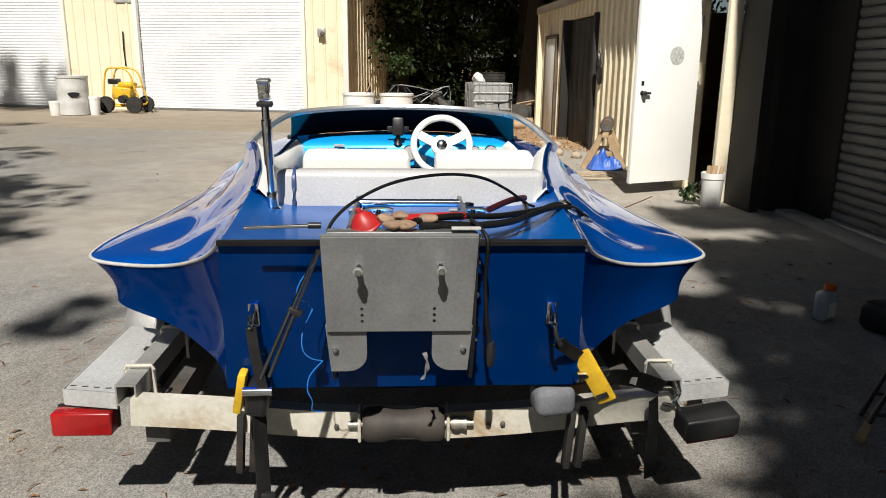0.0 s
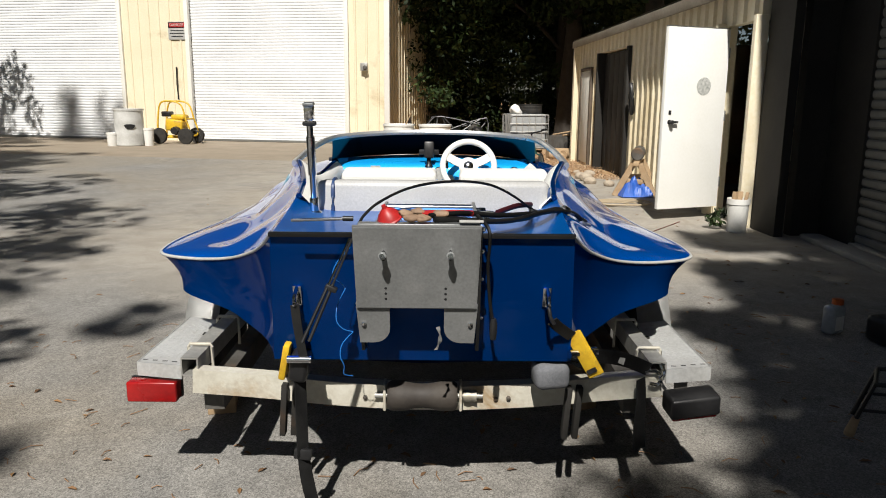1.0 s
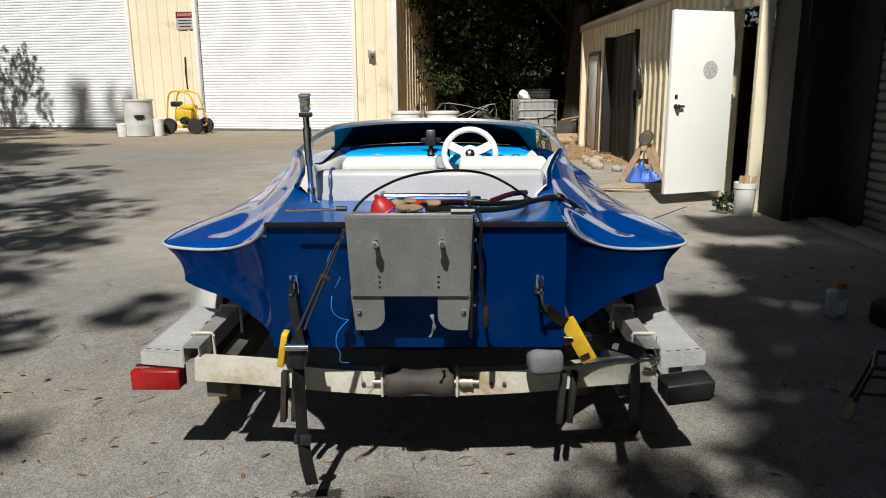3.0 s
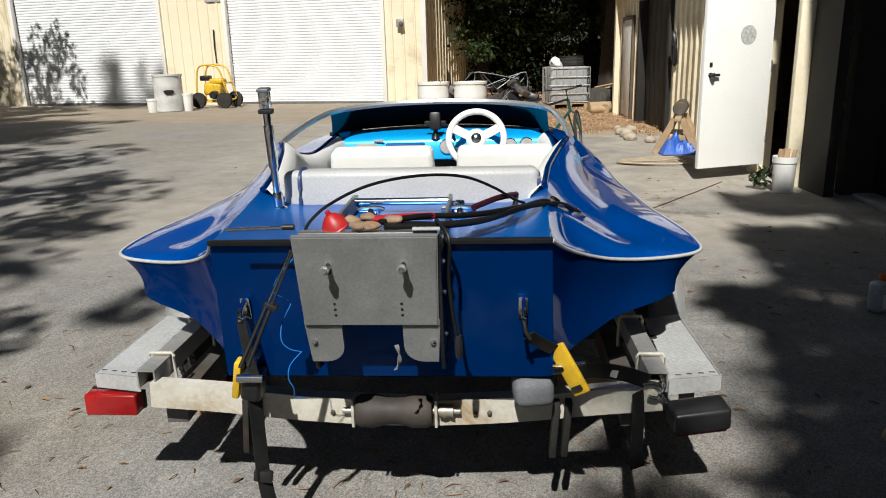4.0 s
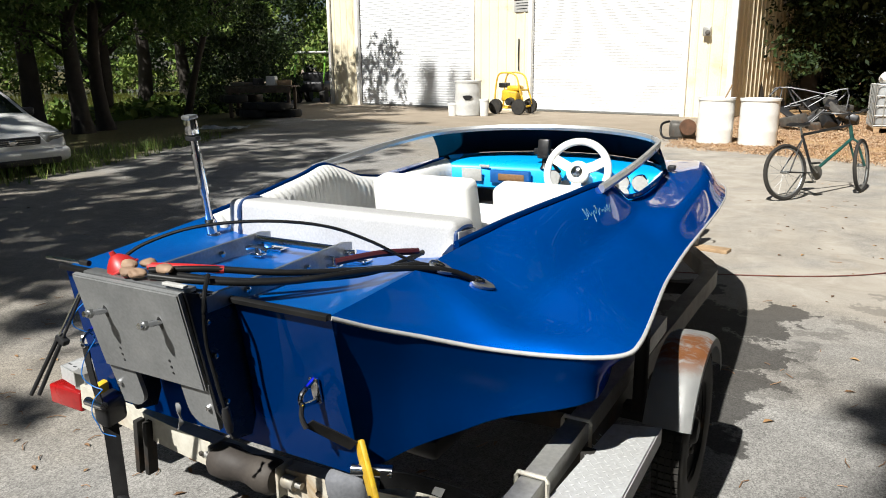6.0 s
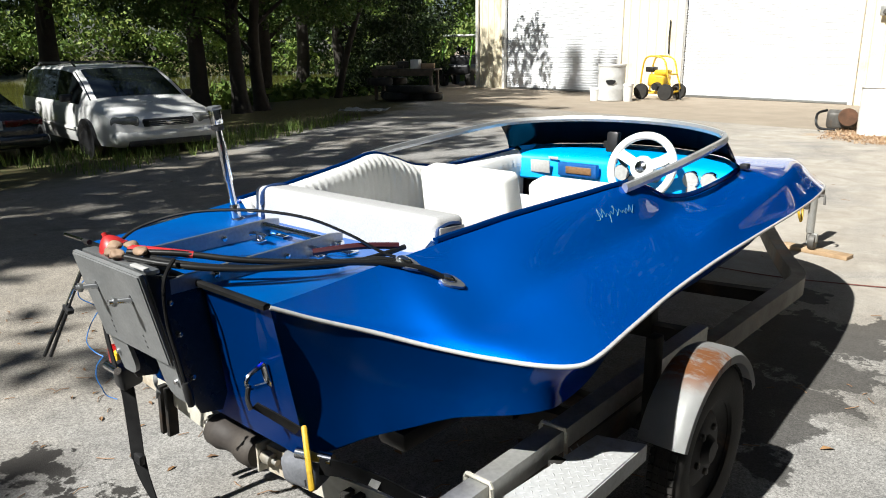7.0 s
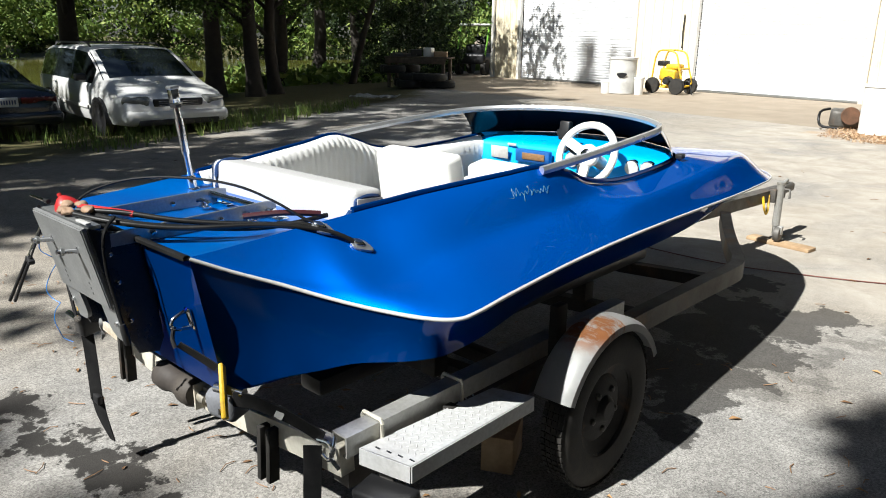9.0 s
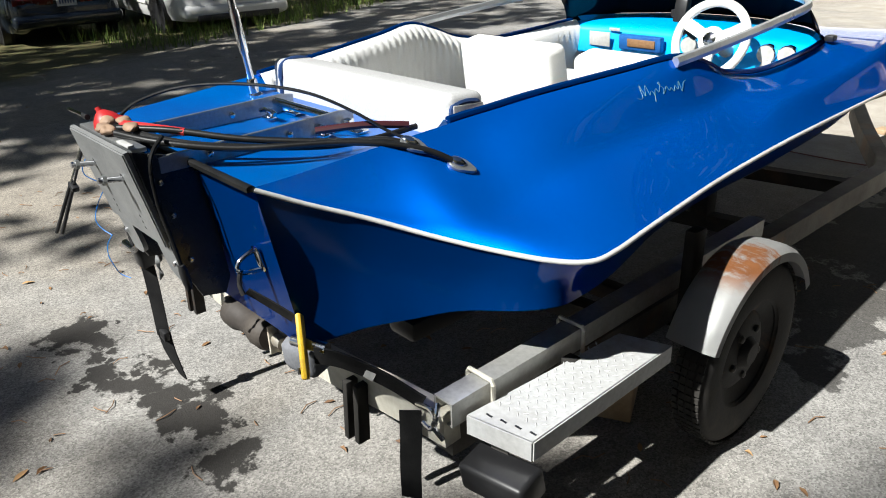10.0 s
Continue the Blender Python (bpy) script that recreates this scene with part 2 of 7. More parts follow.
def lathe(bm, profile, m=None, n=24, cap=True):
    """Turns (radius, height) pairs about z, then places them by m."""
    m = m if m is not None else Matrix()
    rings = [[bm.verts.new(m @ Vector((r * math.cos(2 * math.pi * i / n), r * math.sin(2 * math.pi * i / n), z))) for i in range(n)] for r, z in profile]
    for a, b in zip(rings[:-1], rings[1:]):
        for j in range(n):
            bm.faces.new((a[j], a[(j + 1) % n], b[(j + 1) % n], b[j]))
    if cap:
        bm.faces.new(rings[0][::-1])
        bm.faces.new(rings[-1])
    return bm


def loft(bm, rings, closed_ring=False, cap=False):
    vs = [[bm.verts.new(p) for p in r] for r in rings]
    for a, b in zip(vs[:-1], vs[1:]):
        k = len(a)
        for j in range(k if closed_ring else k - 1):
            q = (a[j], a[(j + 1) % k], b[(j + 1) % k], b[j])
            if len({v.co.to_tuple(6) for v in q}) == 4:
                bm.faces.new(q)
    if cap and closed_ring:
        bm.faces.new(vs[0][::-1])
        bm.faces.new(vs[-1])
    return bm


def slab(bm, outline, z0, z1, m=None, bev=0.0):
    """A plate with a 2D outline between heights z0 and z1."""
    m = m if m is not None else Matrix()
    lo = [bm.verts.new(m @ Vector((x, y, z0))) for x, y in outline]
    hi = [bm.verts.new(m @ Vector((x, y, z1))) for x, y in outline]
    k = len(outline)
    for j in range(k):
        bm.faces.new((lo[j], lo[(j + 1) % k], hi[(j + 1) % k], hi[j]))
    bm.faces.new(lo[::-1])
    top = bm.faces.new(hi)
    if bev:
        bmesh.ops.bevel(bm, geom=list(top.edges), offset=bev, segments=2, affect="EDGES")
    return bm


def interp(xs, ys, x):
    return float(np.interp(x, xs, ys))


def sstep(a, b, x):
    t = min(max((x - a) / (b - a), 0.0), 1.0)
    return t * t * (3 - 2 * t)


# ---- ground, lake ----
def pave_edge(y):
    return interp([-60, -5, 2, 3.5, 10.4, 16, 24, 60], [-5, -5.3, -6.0, -6.3, -8.8, -13.5, -17, -20], y)


def pulled(f):
    """A shift of far things towards the yard, keeping their directions from its south-east end."""
    return Matrix.Translation((1.5, -0.65, 1.27)) @ Matrix.Scale(f, 4) @ Matrix.Translation((-1.5, 0.65, -1.27))


SHORE = ([-60, 3.9, 10.1, 20.2, 60], [-20, -16.5, -14.9, -18.4, -24])


def ground_height(x, y):
    west = pave_edge(y) - x
    z = -0.13 * sstep(-0.6, 3.0, west) - 0.1 * sstep(4, 8, west)
    shore = interp(*SHORE, y)
    z -= 2.0 * sstep(0, 4, shore - x) - 2.4 * sstep(0, 8, -62 - x)
    return z


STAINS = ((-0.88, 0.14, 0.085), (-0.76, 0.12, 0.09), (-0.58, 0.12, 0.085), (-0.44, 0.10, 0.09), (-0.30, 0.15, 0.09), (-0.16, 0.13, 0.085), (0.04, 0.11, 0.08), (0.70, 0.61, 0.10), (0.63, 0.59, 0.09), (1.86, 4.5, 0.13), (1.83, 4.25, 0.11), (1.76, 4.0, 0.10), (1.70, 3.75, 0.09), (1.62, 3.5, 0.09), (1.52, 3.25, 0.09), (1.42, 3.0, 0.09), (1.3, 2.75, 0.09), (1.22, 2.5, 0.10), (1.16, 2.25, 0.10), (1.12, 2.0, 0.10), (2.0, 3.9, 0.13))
# Damp streak by the trailer, widened inward to paint in the boat's shade.
DAMP_AND_SHADE = ((0.96, 1.5, 0.10), (0.92, 1.75, 0.15), (0.96, 2.05, 0.17), (0.98, 2.4, 0.19), (1.02, 2.75, 0.18), (1.08, 3.0, 0.15), (0.72, 2.0, 0.22), (0.70, 2.45, 0.24), (0.74, 2.85, 0.22), (0.62, 3.3, 0.18))


def ground_material():
    m, nt, b = material("worn_pavement_and_verge", (0.3, 0.29, 0.27), 0.85, 0, 0, 0.3)
    v = coords(nt)
    sep = nt.nodes.new("ShaderNodeSeparateXYZ")
    nt.links.new(v, sep.inputs[0])
    X, Y = sep.outputs["X"], sep.outputs["Y"]
    grit = noise_tex(nt, v, 60, 5, 0.75)
    vo = nt.nodes.new("ShaderNodeTexVoronoi")
    vo.inputs["Scale"].default_value = 230
    nt.links.new(v, vo.inputs["Vector"])
    mid = noise_tex(nt, v, 1.6, 6, 0.6, 0.4)
    large = noise_tex(nt, v, 0.28, 5, 0.6, 0.8)
    pave = mix(nt, ramp(nt, mid, [(0.3, (0, 0, 0)), (0.7, (1, 1, 1))]), (0.195, 0.188, 0.178), (0.262, 0.255, 0.242))
    pave = mix(nt, ramp(nt, large, [(0.42, (0, 0, 0)), (0.62, (1, 1, 1))]), pave, (0.24, 0.216, 0.182))
    pave = mix(nt, ramp(nt, noise_tex(nt, v, 0.75, 7, 0.68, 1.2), [(0.60, (0, 0, 0)), (0.67, (0.55, 0.55, 0.55))]), pave, (0.085, 0.076, 0.067))
    pave = mix(nt, 0.75, pave, ramp(nt, vo.outputs["Color"], [(0.1, (0.22, 0.22, 0.22)), (0.9, (0.78, 0.78, 0.78))]), "OVERLAY")
    pave = mix(nt, 0.6, pave, ramp(nt, noise_tex(nt, v, 7.0, 6, 0.7, 0.5), [(0.3, (0.33, 0.33, 0.33)), (0.7, (0.67, 0.67, 0.66))]), "OVERLAY")
    pave = mix(nt, 0.4, pave, ramp(nt, grit, [(0.3, (0.3, 0.3, 0.3)), (0.7, (0.7, 0.7, 0.7))]), "OVERLAY")
    # warmer, paler concrete beyond the trailer
    warm = maths(nt, "MULTIPLY", maths(nt, "MULTIPLY", maths(nt, "SUBTRACT", Y, 2.4), 0.8, True), maths(nt, "MULTIPLY", maths(nt, "ADD", X, 4.0), 0.4, True))
    warm = maths(nt, "MULTIPLY", warm, ramp(nt, noise_tex(nt, v, 0.9, 6, 0.65, 1.0), [(0.32, (0.15, 0.15, 0.15)), (0.55, (0.9, 0.9, 0.9))]))
    pave = mix(nt, warm, pave, mix(nt, ramp(nt, noise_tex(nt, v, 3.2, 7, 0.7, 0.8), [(0.35, (0, 0, 0)), (0.65, (1, 1, 1))]), (0.31, 0.275, 0.226), (0.43, 0.395, 0.34)))
    # oil and water stains, and damp patches that also paint in boat shade
    warp = nt.nodes.new("ShaderNodeVectorMath")
    warp.operation = "MULTIPLY_ADD"
    wn = nt.nodes.new("ShaderNodeTexNoise")
    wn.inputs["Scale"].default_value, wn.inputs["Detail"].default_value, wn.inputs["Roughness"].default_value = 5.0, 6.0, 0.65
    nt.links.new(v, wn.inputs["Vector"])
    nt.links.new(wn.outputs["Color"], warp.inputs[0])
    warp.inputs[1].default_value = (0.55, 0.55, 0)
    sh = nt.nodes.new("ShaderNodeVectorMath")
    sh.operation = "SUBTRACT"
    nt.links.new(v, sh.inputs[0])
    sh.inputs[1].default_value = (0.275, 0.275, 0)
    nt.links.new(sh.outputs[0], warp.inputs[2])
    stain_and_shade = None
    for cx, cy, r in STAINS + DAMP_AND_SHADE:
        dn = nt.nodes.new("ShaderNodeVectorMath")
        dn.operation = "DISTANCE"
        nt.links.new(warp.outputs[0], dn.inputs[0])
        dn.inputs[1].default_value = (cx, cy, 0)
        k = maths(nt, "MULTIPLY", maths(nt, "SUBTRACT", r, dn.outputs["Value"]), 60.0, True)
        k = maths(nt, "MULTIPLY", k, 1.0 if cy < 0.5 else 0.8 if (cx, cy, r) in DAMP_AND_SHADE else 0.35)
        stain_and_shade = k if stain_and_shade is None else maths(nt, "MAXIMUM", stain_and_shade, k)
    pave = mix(nt, maths(nt, "MULTIPLY", stain_and_shade, 0.94), pave, (0.022, 0.020, 0.018))
    # concrete apron before the garage
    apron = maths(nt, "GREATER_THAN", maths(nt, "ADD", Y, maths(nt, "MULTIPLY", X, 0.24)), 11.6)
    conc = mix(nt, ramp(nt, mid, [(0.3, (0, 0, 0)), (0.7, (1, 1, 1))]), (0.24, 0.197, 0.148), (0.31, 0.262, 0.202))
    conc = mix(nt, 0.3, conc, ramp(nt, grit, [(0.3, (0.3, 0.3, 0.3)), (0.7, (0.7, 0.7, 0.7))]), "OVERLAY")
    pave = mix(nt, apron, pave, conc)
    # pine straw and dirt between the buildings
    wob = maths(nt, "MULTIPLY", maths(nt, "SUBTRACT", noise_tex(nt, v, 1.1, 6, 0.7), 0.5), 3.0)
    d1 = maths(nt, "ADD", maths(nt, "MULTIPLY", maths(nt, "ADD", maths(nt, "SUBTRACT", Y, 10.3), maths(nt, "MULTIPLY", X, 0.45)), 0.9), wob, False)
    d2 = maths(nt, "ADD", maths(nt, "MULTIPLY", maths(nt, "ADD", X, 0.9), 1.2), wob)
    dirt_fac = maths(nt, "MULTIPLY", maths(nt, "MULTIPLY", d1, 2.0, True), maths(nt, "MULTIPLY", d2, 1.5, True), True)
    straw = mix(nt, ramp(nt, noise_tex(nt, v, 24, 6, 0.75, 1.5), [(0.35, (0, 0, 0)), (0.65, (1, 1, 1))]), (0.30, 0.18, 0.085), (0.46, 0.31, 0.16))
    pave = mix(nt, dirt_fac, pave, straw)
    # grass verge to the west, by the lake
    edge = maths(nt, "ADD", maths(nt, "MULTIPLY", Y, -0.35), -5.05)
    west = maths(nt, "SUBTRACT", edge, X)
    north = maths(nt, "MULTIPLY", maths(nt, "SUBTRACT", Y, 12.0), 0.55)
    north = maths(nt, "MAXIMUM", north, 0.0)
    west = maths(nt, "SUBTRACT", west, north)
    gfac = maths(nt, "MULTIPLY", maths(nt, "ADD", maths(nt, "MULTIPLY", west, 1.3), wob), 1.0, True)
    grass = mix(nt, ramp(nt, noise_tex(nt, v, 9, 6, 0.7, 0.8), [(0.35, (0, 0, 0)), (0.65, (1, 1, 1))]), (0.045, 0.055, 0.016), (0.12, 0.095, 0.042))
    pave = mix(nt, gfac, pave, grass)
    nt.links.new(pave, b.inputs["Base Color"])
    bump(nt, b, mix(nt, 0.5, vo.outputs["Distance"], grit), 0.35, 0.006)
    return m


def build_ground():
    xs = [-400, -200, -120, -90] + list(np.arange(-74, -26, 2.0)) + list(np.arange(-26, -4, 0.5)) + [-3, 0, 3, 6, 10, 20, 60, 150, 400]
    ys = [-400, -150, -60, -30, -20] + list(np.arange(-14, 30, 1.0)) + [34, 40, 50, 60, 80, 120, 200, 400]
    bm = bmnew()
    loft(bm, [[(x, y, ground_height(x, y)) for x in xs] for y in ys])
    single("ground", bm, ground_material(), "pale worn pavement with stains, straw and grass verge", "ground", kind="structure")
    m, nt, b = material("pond_water", (0.06, 0.065, 0.015), 0.07, 0, 0, 0.5)
    v = coords(nt, scale=(1, 1, 1))
    w = noise_tex(nt, v, 1.6, 3, 0.5)
    bump(nt, b, w, 0.08, 0.04)
    nt.links.new(mix(nt, ramp(nt, noise_tex(nt, v, 0.25, 4), [(0.35, (0, 0, 0)), (0.65, (1, 1, 1))]), (0.085, 0.09, 0.019), (0.13, 0.13, 0.03)), b.inputs["Base Color"])
    bm = bmnew()
    loft(bm, [[(x, y, -0.50) for x in (-75, -50, -30, -14.5)] for y in (-70, -20, 10, 40, 80)])
    single("pond_water", bm, m, "still green-brown pond beyond the grass bank", "pond", kind="structure")


build_ground()

# ---- garage building with two roll-up doors ----
FRONT = Vector((-5.9, 18.52, 0))
ALONG = Vector((-0.972, 0.234, 0)).normalized()     # westward along the front
OUT = Vector((-0.234, -0.972, 0)).normalized()      # out of the front, towards the yard
G = Matrix((( ALONG.x, OUT.x, 0, FRONT.x), (ALONG.y, OUT.y, 0, FRONT.y), (0, 0, 1, 0), (0, 0, 0, 1)))
HG = 5.6


def ribbed(bm, x0, x1, z0, z1, y=0.0, pitch=0.3, depth=0.025, thick=0.1, m=None):
    """Metal siding with raised vertical ribs, facing +y."""
    m = m if m is not None else Matrix()
    pts, x = [(x0, y)], x0 + pitch * 0.5
    while x + 0.05 < x1:
        pts += [(x - 0.035, y), (x - 0.018, y + depth), (x + 0.018, y + depth), (x + 0.035, y)]
        x += pitch
    pts += [(x1, y), (x1, y - thick), (x0, y - thick)]
    lo = [bm.verts.new(m @ Vector((a, b, z0))) for a, b in pts]
    hi = [bm.verts.new(m @ Vector((a, b, z1))) for a, b in pts]
    k = len(pts)
    for j in range(k):
        bm.faces.new((lo[j], lo[(j + 1) % k], hi[(j + 1) % k], hi[j]))
    bm.faces.new(lo[::-1])
    bm.faces.new(hi)
    return bm


def slatted(bm, x0, x1, z0, z1, y=0.0, pitch=0.075, depth=0.014, m=None):
    """A roll-up curtain of curved horizontal slats, facing +y."""
    m = m if m is not None else Matrix()
    prof, z = [], z0
    while z < z1 - 1e-4:
        e = min(z + pitch, z1)
        prof += [(y, z), (y + depth * 0.8, z + pitch * 0.22), (y + depth, z + pitch * 0.5), (y + depth * 0.8, z + pitch * 0.78), (y, e - 0.004)]
        z = e
    loft(bm, [[m @ Vector((x0, a, b)) for a, b in prof], [m @ Vector((x1, a, b)) for a, b in prof]])
    return bm


def garage():
    d2, d1 = (-4.38, 0.0), (1.97, 6.80)
    H = 4.3
    for i, (a, b, mat) in enumerate(((-5.42, d2[0], WALL_CREAM), (d2[1], d1[0], WALL_CREAM), (d1[1], 8.1, WALL_CREAM)), 1):
        single(f"wall_garage_{i}", ribbed(bmnew(), a + 0.06, b - 0.06, 0, HG), mat, "cream ribbed metal siding of the garage", "wall", G, kind="structure")
    for i, (a, b) in enumerate((d2, d1), 4):
        single(f"wall_garage_{i}", ribbed(bmnew(), a - 0.06, b + 0.06, H + 0.03, HG), WALL_CREAM, "cream ribbed metal siding above a roll-up door", "wall", G, kind="structure")
    for i, (a, b) in enumerate((d2, d1), 1):
        dr = tagged(new(f"door_{i}"), "white roll-up garage door, closed", "door", kind="structure")
        dr.matrix_basis = G
        part("curtain", slatted(bmnew(), a + 0.02, b - 0.02, 0.02, H, -0.12), DOOR_WHITE, dr, angle=25)
        part("bottom_bar", box(bmnew(), ((a + b) / 2, -0.10, 0.035), (b - a - 0.04, 0.05, 0.06), bev=0.008), ALU, dr)
        for x in (a, b):
            part("jamb", box(bmnew(), (x, 0.0, H / 2), (0.11, 0.12, H), bev=0.006), WALL_WHITE, dr)
        part("head", box(bmnew(), ((a + b) / 2, 0.0, H + 0.0), (b - a - 0.12, 0.12, 0.1), bev=0.006), WALL_WHITE, dr)
    single("trim_corner_east", box(bmnew(), (-5.45, 0.0, HG / 2), (0.14, 0.16, HG), bev=0.01), WALL_WHITE, "white metal corner trim of the garage", "trim", G, kind="structure")
    single("trim_corner_west", box(bmnew(), (8.13, 0.0, HG / 2), (0.12, 0.16, HG), bev=0.01), WALL_WHITE, "white metal corner trim of the garage", "trim", G, kind="structure")
    side = G @ pose(-5.44, -0.1, 0, 0, 0, 90)
    single("wall_garage_6", ribbed(bmnew(), -12.0, 0.0, 0, HG, 0.0, m=pose(0, 0, 0, 0, 0, 0)), WALL_CREAM, "shaded cream metal side wall of the garage", "wall", side, kind="structure")
    single("wall_garage_7", box(bmnew(), (8.12, -6.1, HG / 2), (0.12, 11.9, HG)), WALL_CREAM, "cream metal side wall of the garage", "wall", G, kind="structure")
    single("wall_garage_8", box(bmnew(), (1.35, -12.1, HG / 2), (13.6, 0.12, HG)), WALL_CREAM, "cream metal back wall of the garage", "wall", G, kind="structure")
    bm = bmnew()
    loft(bm, [[(x, 0.35, HG), (x, -6, HG + 1.3), (x, -12.5, HG)] for x in (-5.8, 8.5)])
    loft(bm, [[(x, 0.35, HG + 0.06), (x, -6, HG + 1.36), (x, -12.5, HG + 0.06)] for x in (-5.8, 8.5)])
    single("roof_garage", bm, ROOF, "weathered metal gable roof of the garage", "roof", G, kind="structure")


garage()

# ---- workshop on the east side: open steel door, dark doorway, big roll-up door ----
WA = Vector((3.12, 4.90, 0))
WDIR = Vector((0.012, 1.0, 0)).normalized()          # northward along the wall
W = Matrix(((WDIR.x, -WDIR.y, 0, WA.x), (WDIR.y, WDIR.x, 0, WA.y), (0, 0, 1, 0), (0, 0, 0, 1)))   # x along the wall, y out to the yard
HW = 2.22


def workshop():
    for i, (a, b, z0, z1) in enumerate(((0.80, 4.15, 0, HW), (4.15, 5.95, 1.93, HW), (5.95, 7.6, 0, HW), (0.08, 0.80, 1.87, HW)), 1):
        single(f"wall_workshop_{i}", ribbed(bmnew(), a, b, z0, z1, pitch=0.23, depth=0.03), WALL_CREAM, "cream ribbed metal siding of the low workshop", "wall", W, kind="structure")
    single("wall_workshop_5", box(bmnew(), (7.66, -2.6, HW / 2), (0.12, 5.4, HW)), WALL_CREAM, "cream metal end wall of the workshop", "wall", W, kind="structure")
    single("wall_workshop_6", box(bmnew(), (3.0, -5.3, 1.6), (9.0, 0.12, 3.2)), DARK_SHADE, "dark back wall inside the workshop", "wall", W, kind="structure")
    single("wall_workshop_7", box(bmnew(), (-0.35, -2.7, 1.6), (0.12, 5.0, 3.2)), DARK_SHADE, "dark inner partition of the workshop", "wall", W, kind="structure")
    # panel added to close a gap, coloured near-black for shade
    single("wall_workshop_8", box(bmnew(), (-0.26, -0.06, 1.75), (0.44, 0.08, 3.5)), DARK_SHADE, "near-black filler wall for the shade beside the workshop door post", "wall", W, kind="structure")
    bm = bmnew()
    for dz in (0, 0.05):
        loft(bm, [[(x, 0.12, HW + dz), (x, -5.4, HW + 0.9 + dz)] for x in (-0.05, 7.8)])
    single("roof_workshop", bm, ROOF, "weathered metal roof edge of the workshop", "roof", W, kind="structure")
    single("trim_eave", box(bmnew(), (3.9, 0.11, HW - 0.03), (7.7, 0.03, 0.12), bev=0.005), ROOF, "brown metal eave trim", "trim", W, kind="structure")
    # doorway posts beside the open door
    for i, x in enumerate((0.02, 0.86), 1):
        single(f"trim_post_{i}", box(bmnew(), (x, 0.03, 0.95), (0.065, 0.12, 1.90), bev=0.008), WALL_CREAM, "cream steel door post with scraped paint", "trim", W, kind="structure")
    # large dark doorway further along; near-black planks put its shade into the colour
    dr = tagged(new("door_3"), "doorway in the workshop wall, its shade built as near-black planks", "door", kind="structure")
    dr.matrix_basis = W
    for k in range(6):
        part("plank", box(bmnew(), (4.15 + 0.30 * k + 0.15, -0.10, 0.955), (0.288, 0.05, 1.91), bev=0.008), DARK_SHADE, dr)
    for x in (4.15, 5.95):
        part("jamb", box(bmnew(), (x, -0.02, 0.965), (0.09, 0.16, 1.93), bev=0.006), DARK_SHADE, dr)


workshop()


def narrow_door():
    d = tagged(new("door_6"), "narrow pale door in the workshop wall, closed", "door", kind="structure")
    d.matrix_basis = W
    part("leaf", box(bmnew(), (6.8, 0.034, 0.86), (0.70, 0.02, 1.62), bev=0.004), WALL_WHITE, d)
    for x in (6.42, 7.18):
        part("jamb", box(bmnew(), (x, 0.036, 0.84), (0.07, 0.05, 1.68), bev=0.005), DARK_WOOD, d)
    part("head", box(bmnew(), (6.8, 0.036, 1.705), (0.83, 0.05, 0.05), bev=0.005), DARK_WOOD, d)


narrow_door()


def open_door():
    """The white steel door, standing open."""
    d = tagged(new("door_4"), "white painted steel door standing wide open", "door", kind="structure")
    hinge, tip = Vector((3.085, 5.56, 0)), Vector((2.395, 5.316, 0))
    a = (tip - hinge).normalized()
    n = Vector((-a.y, a.x, 0))
    d.matrix_basis = Matrix(((a.x, n.x, 0, hinge.x), (a.y, n.y, 0, hinge.y), (0, 0, 1, 0.11), (0, 0, 0, 1)))
    L, H = (tip - hinge).length, 1.72
    part("leaf", box(bmnew(), (L / 2, 0, H / 2), (L, 0.045, H), bev=0.004), PAINT_DOOR, d)
    part("edge_strip", box(bmnew(), (L / 2, 0.0, H + 0.006), (L, 0.04, 0.008)), ALU, d)
    for s in (1, -1):
        k = part("door_handle", lathe(bmnew(), [(0.022, 0), (0.023, 0.005), (0.008, 0.010), (0.008, 0.03), (0.018, 0.036), (0.021, 0.048), (0.015, 0.058), (0.004, 0.06)], pose(L - 0.07, s * 0.0225, 0.84, -90 * s, 0, 0), 16), BLACK_PLASTIC, d, "black round knob")
    part("latch_plate", box(bmnew(), (L - 0.07, 0.0245, 0.93), (0.03, 0.006, 0.04), bev=0.002), BLACK_PLASTIC, d)
    part("lever", box(bmnew(), (L - 0.10, 0.05, 0.84), (0.10, 0.02, 0.022), bev=0.005), BLACK_PLASTIC, d)
    for z in (0.25, 0.9, 1.5):
        part("hinge", lathe(bmnew(), [(0.009, -0.05), (0.009, 0.05)], pose(-0.006, 0.02, z), 8), ALU, d)
    part("sticker", lathe(bmnew(), [(0.085, 0.0), (0.085, 0.002), (0.075, 0.003)], pose(0.28, 0.0225, 1.18, -90, 0, 0), 24), varied("faded_decal", (0.62, 0.62, 0.60), (0.30, 0.32, 0.30), 0.5, 0, 40, 120, 0.02), d, "faded round decal")
    return d


open_door()


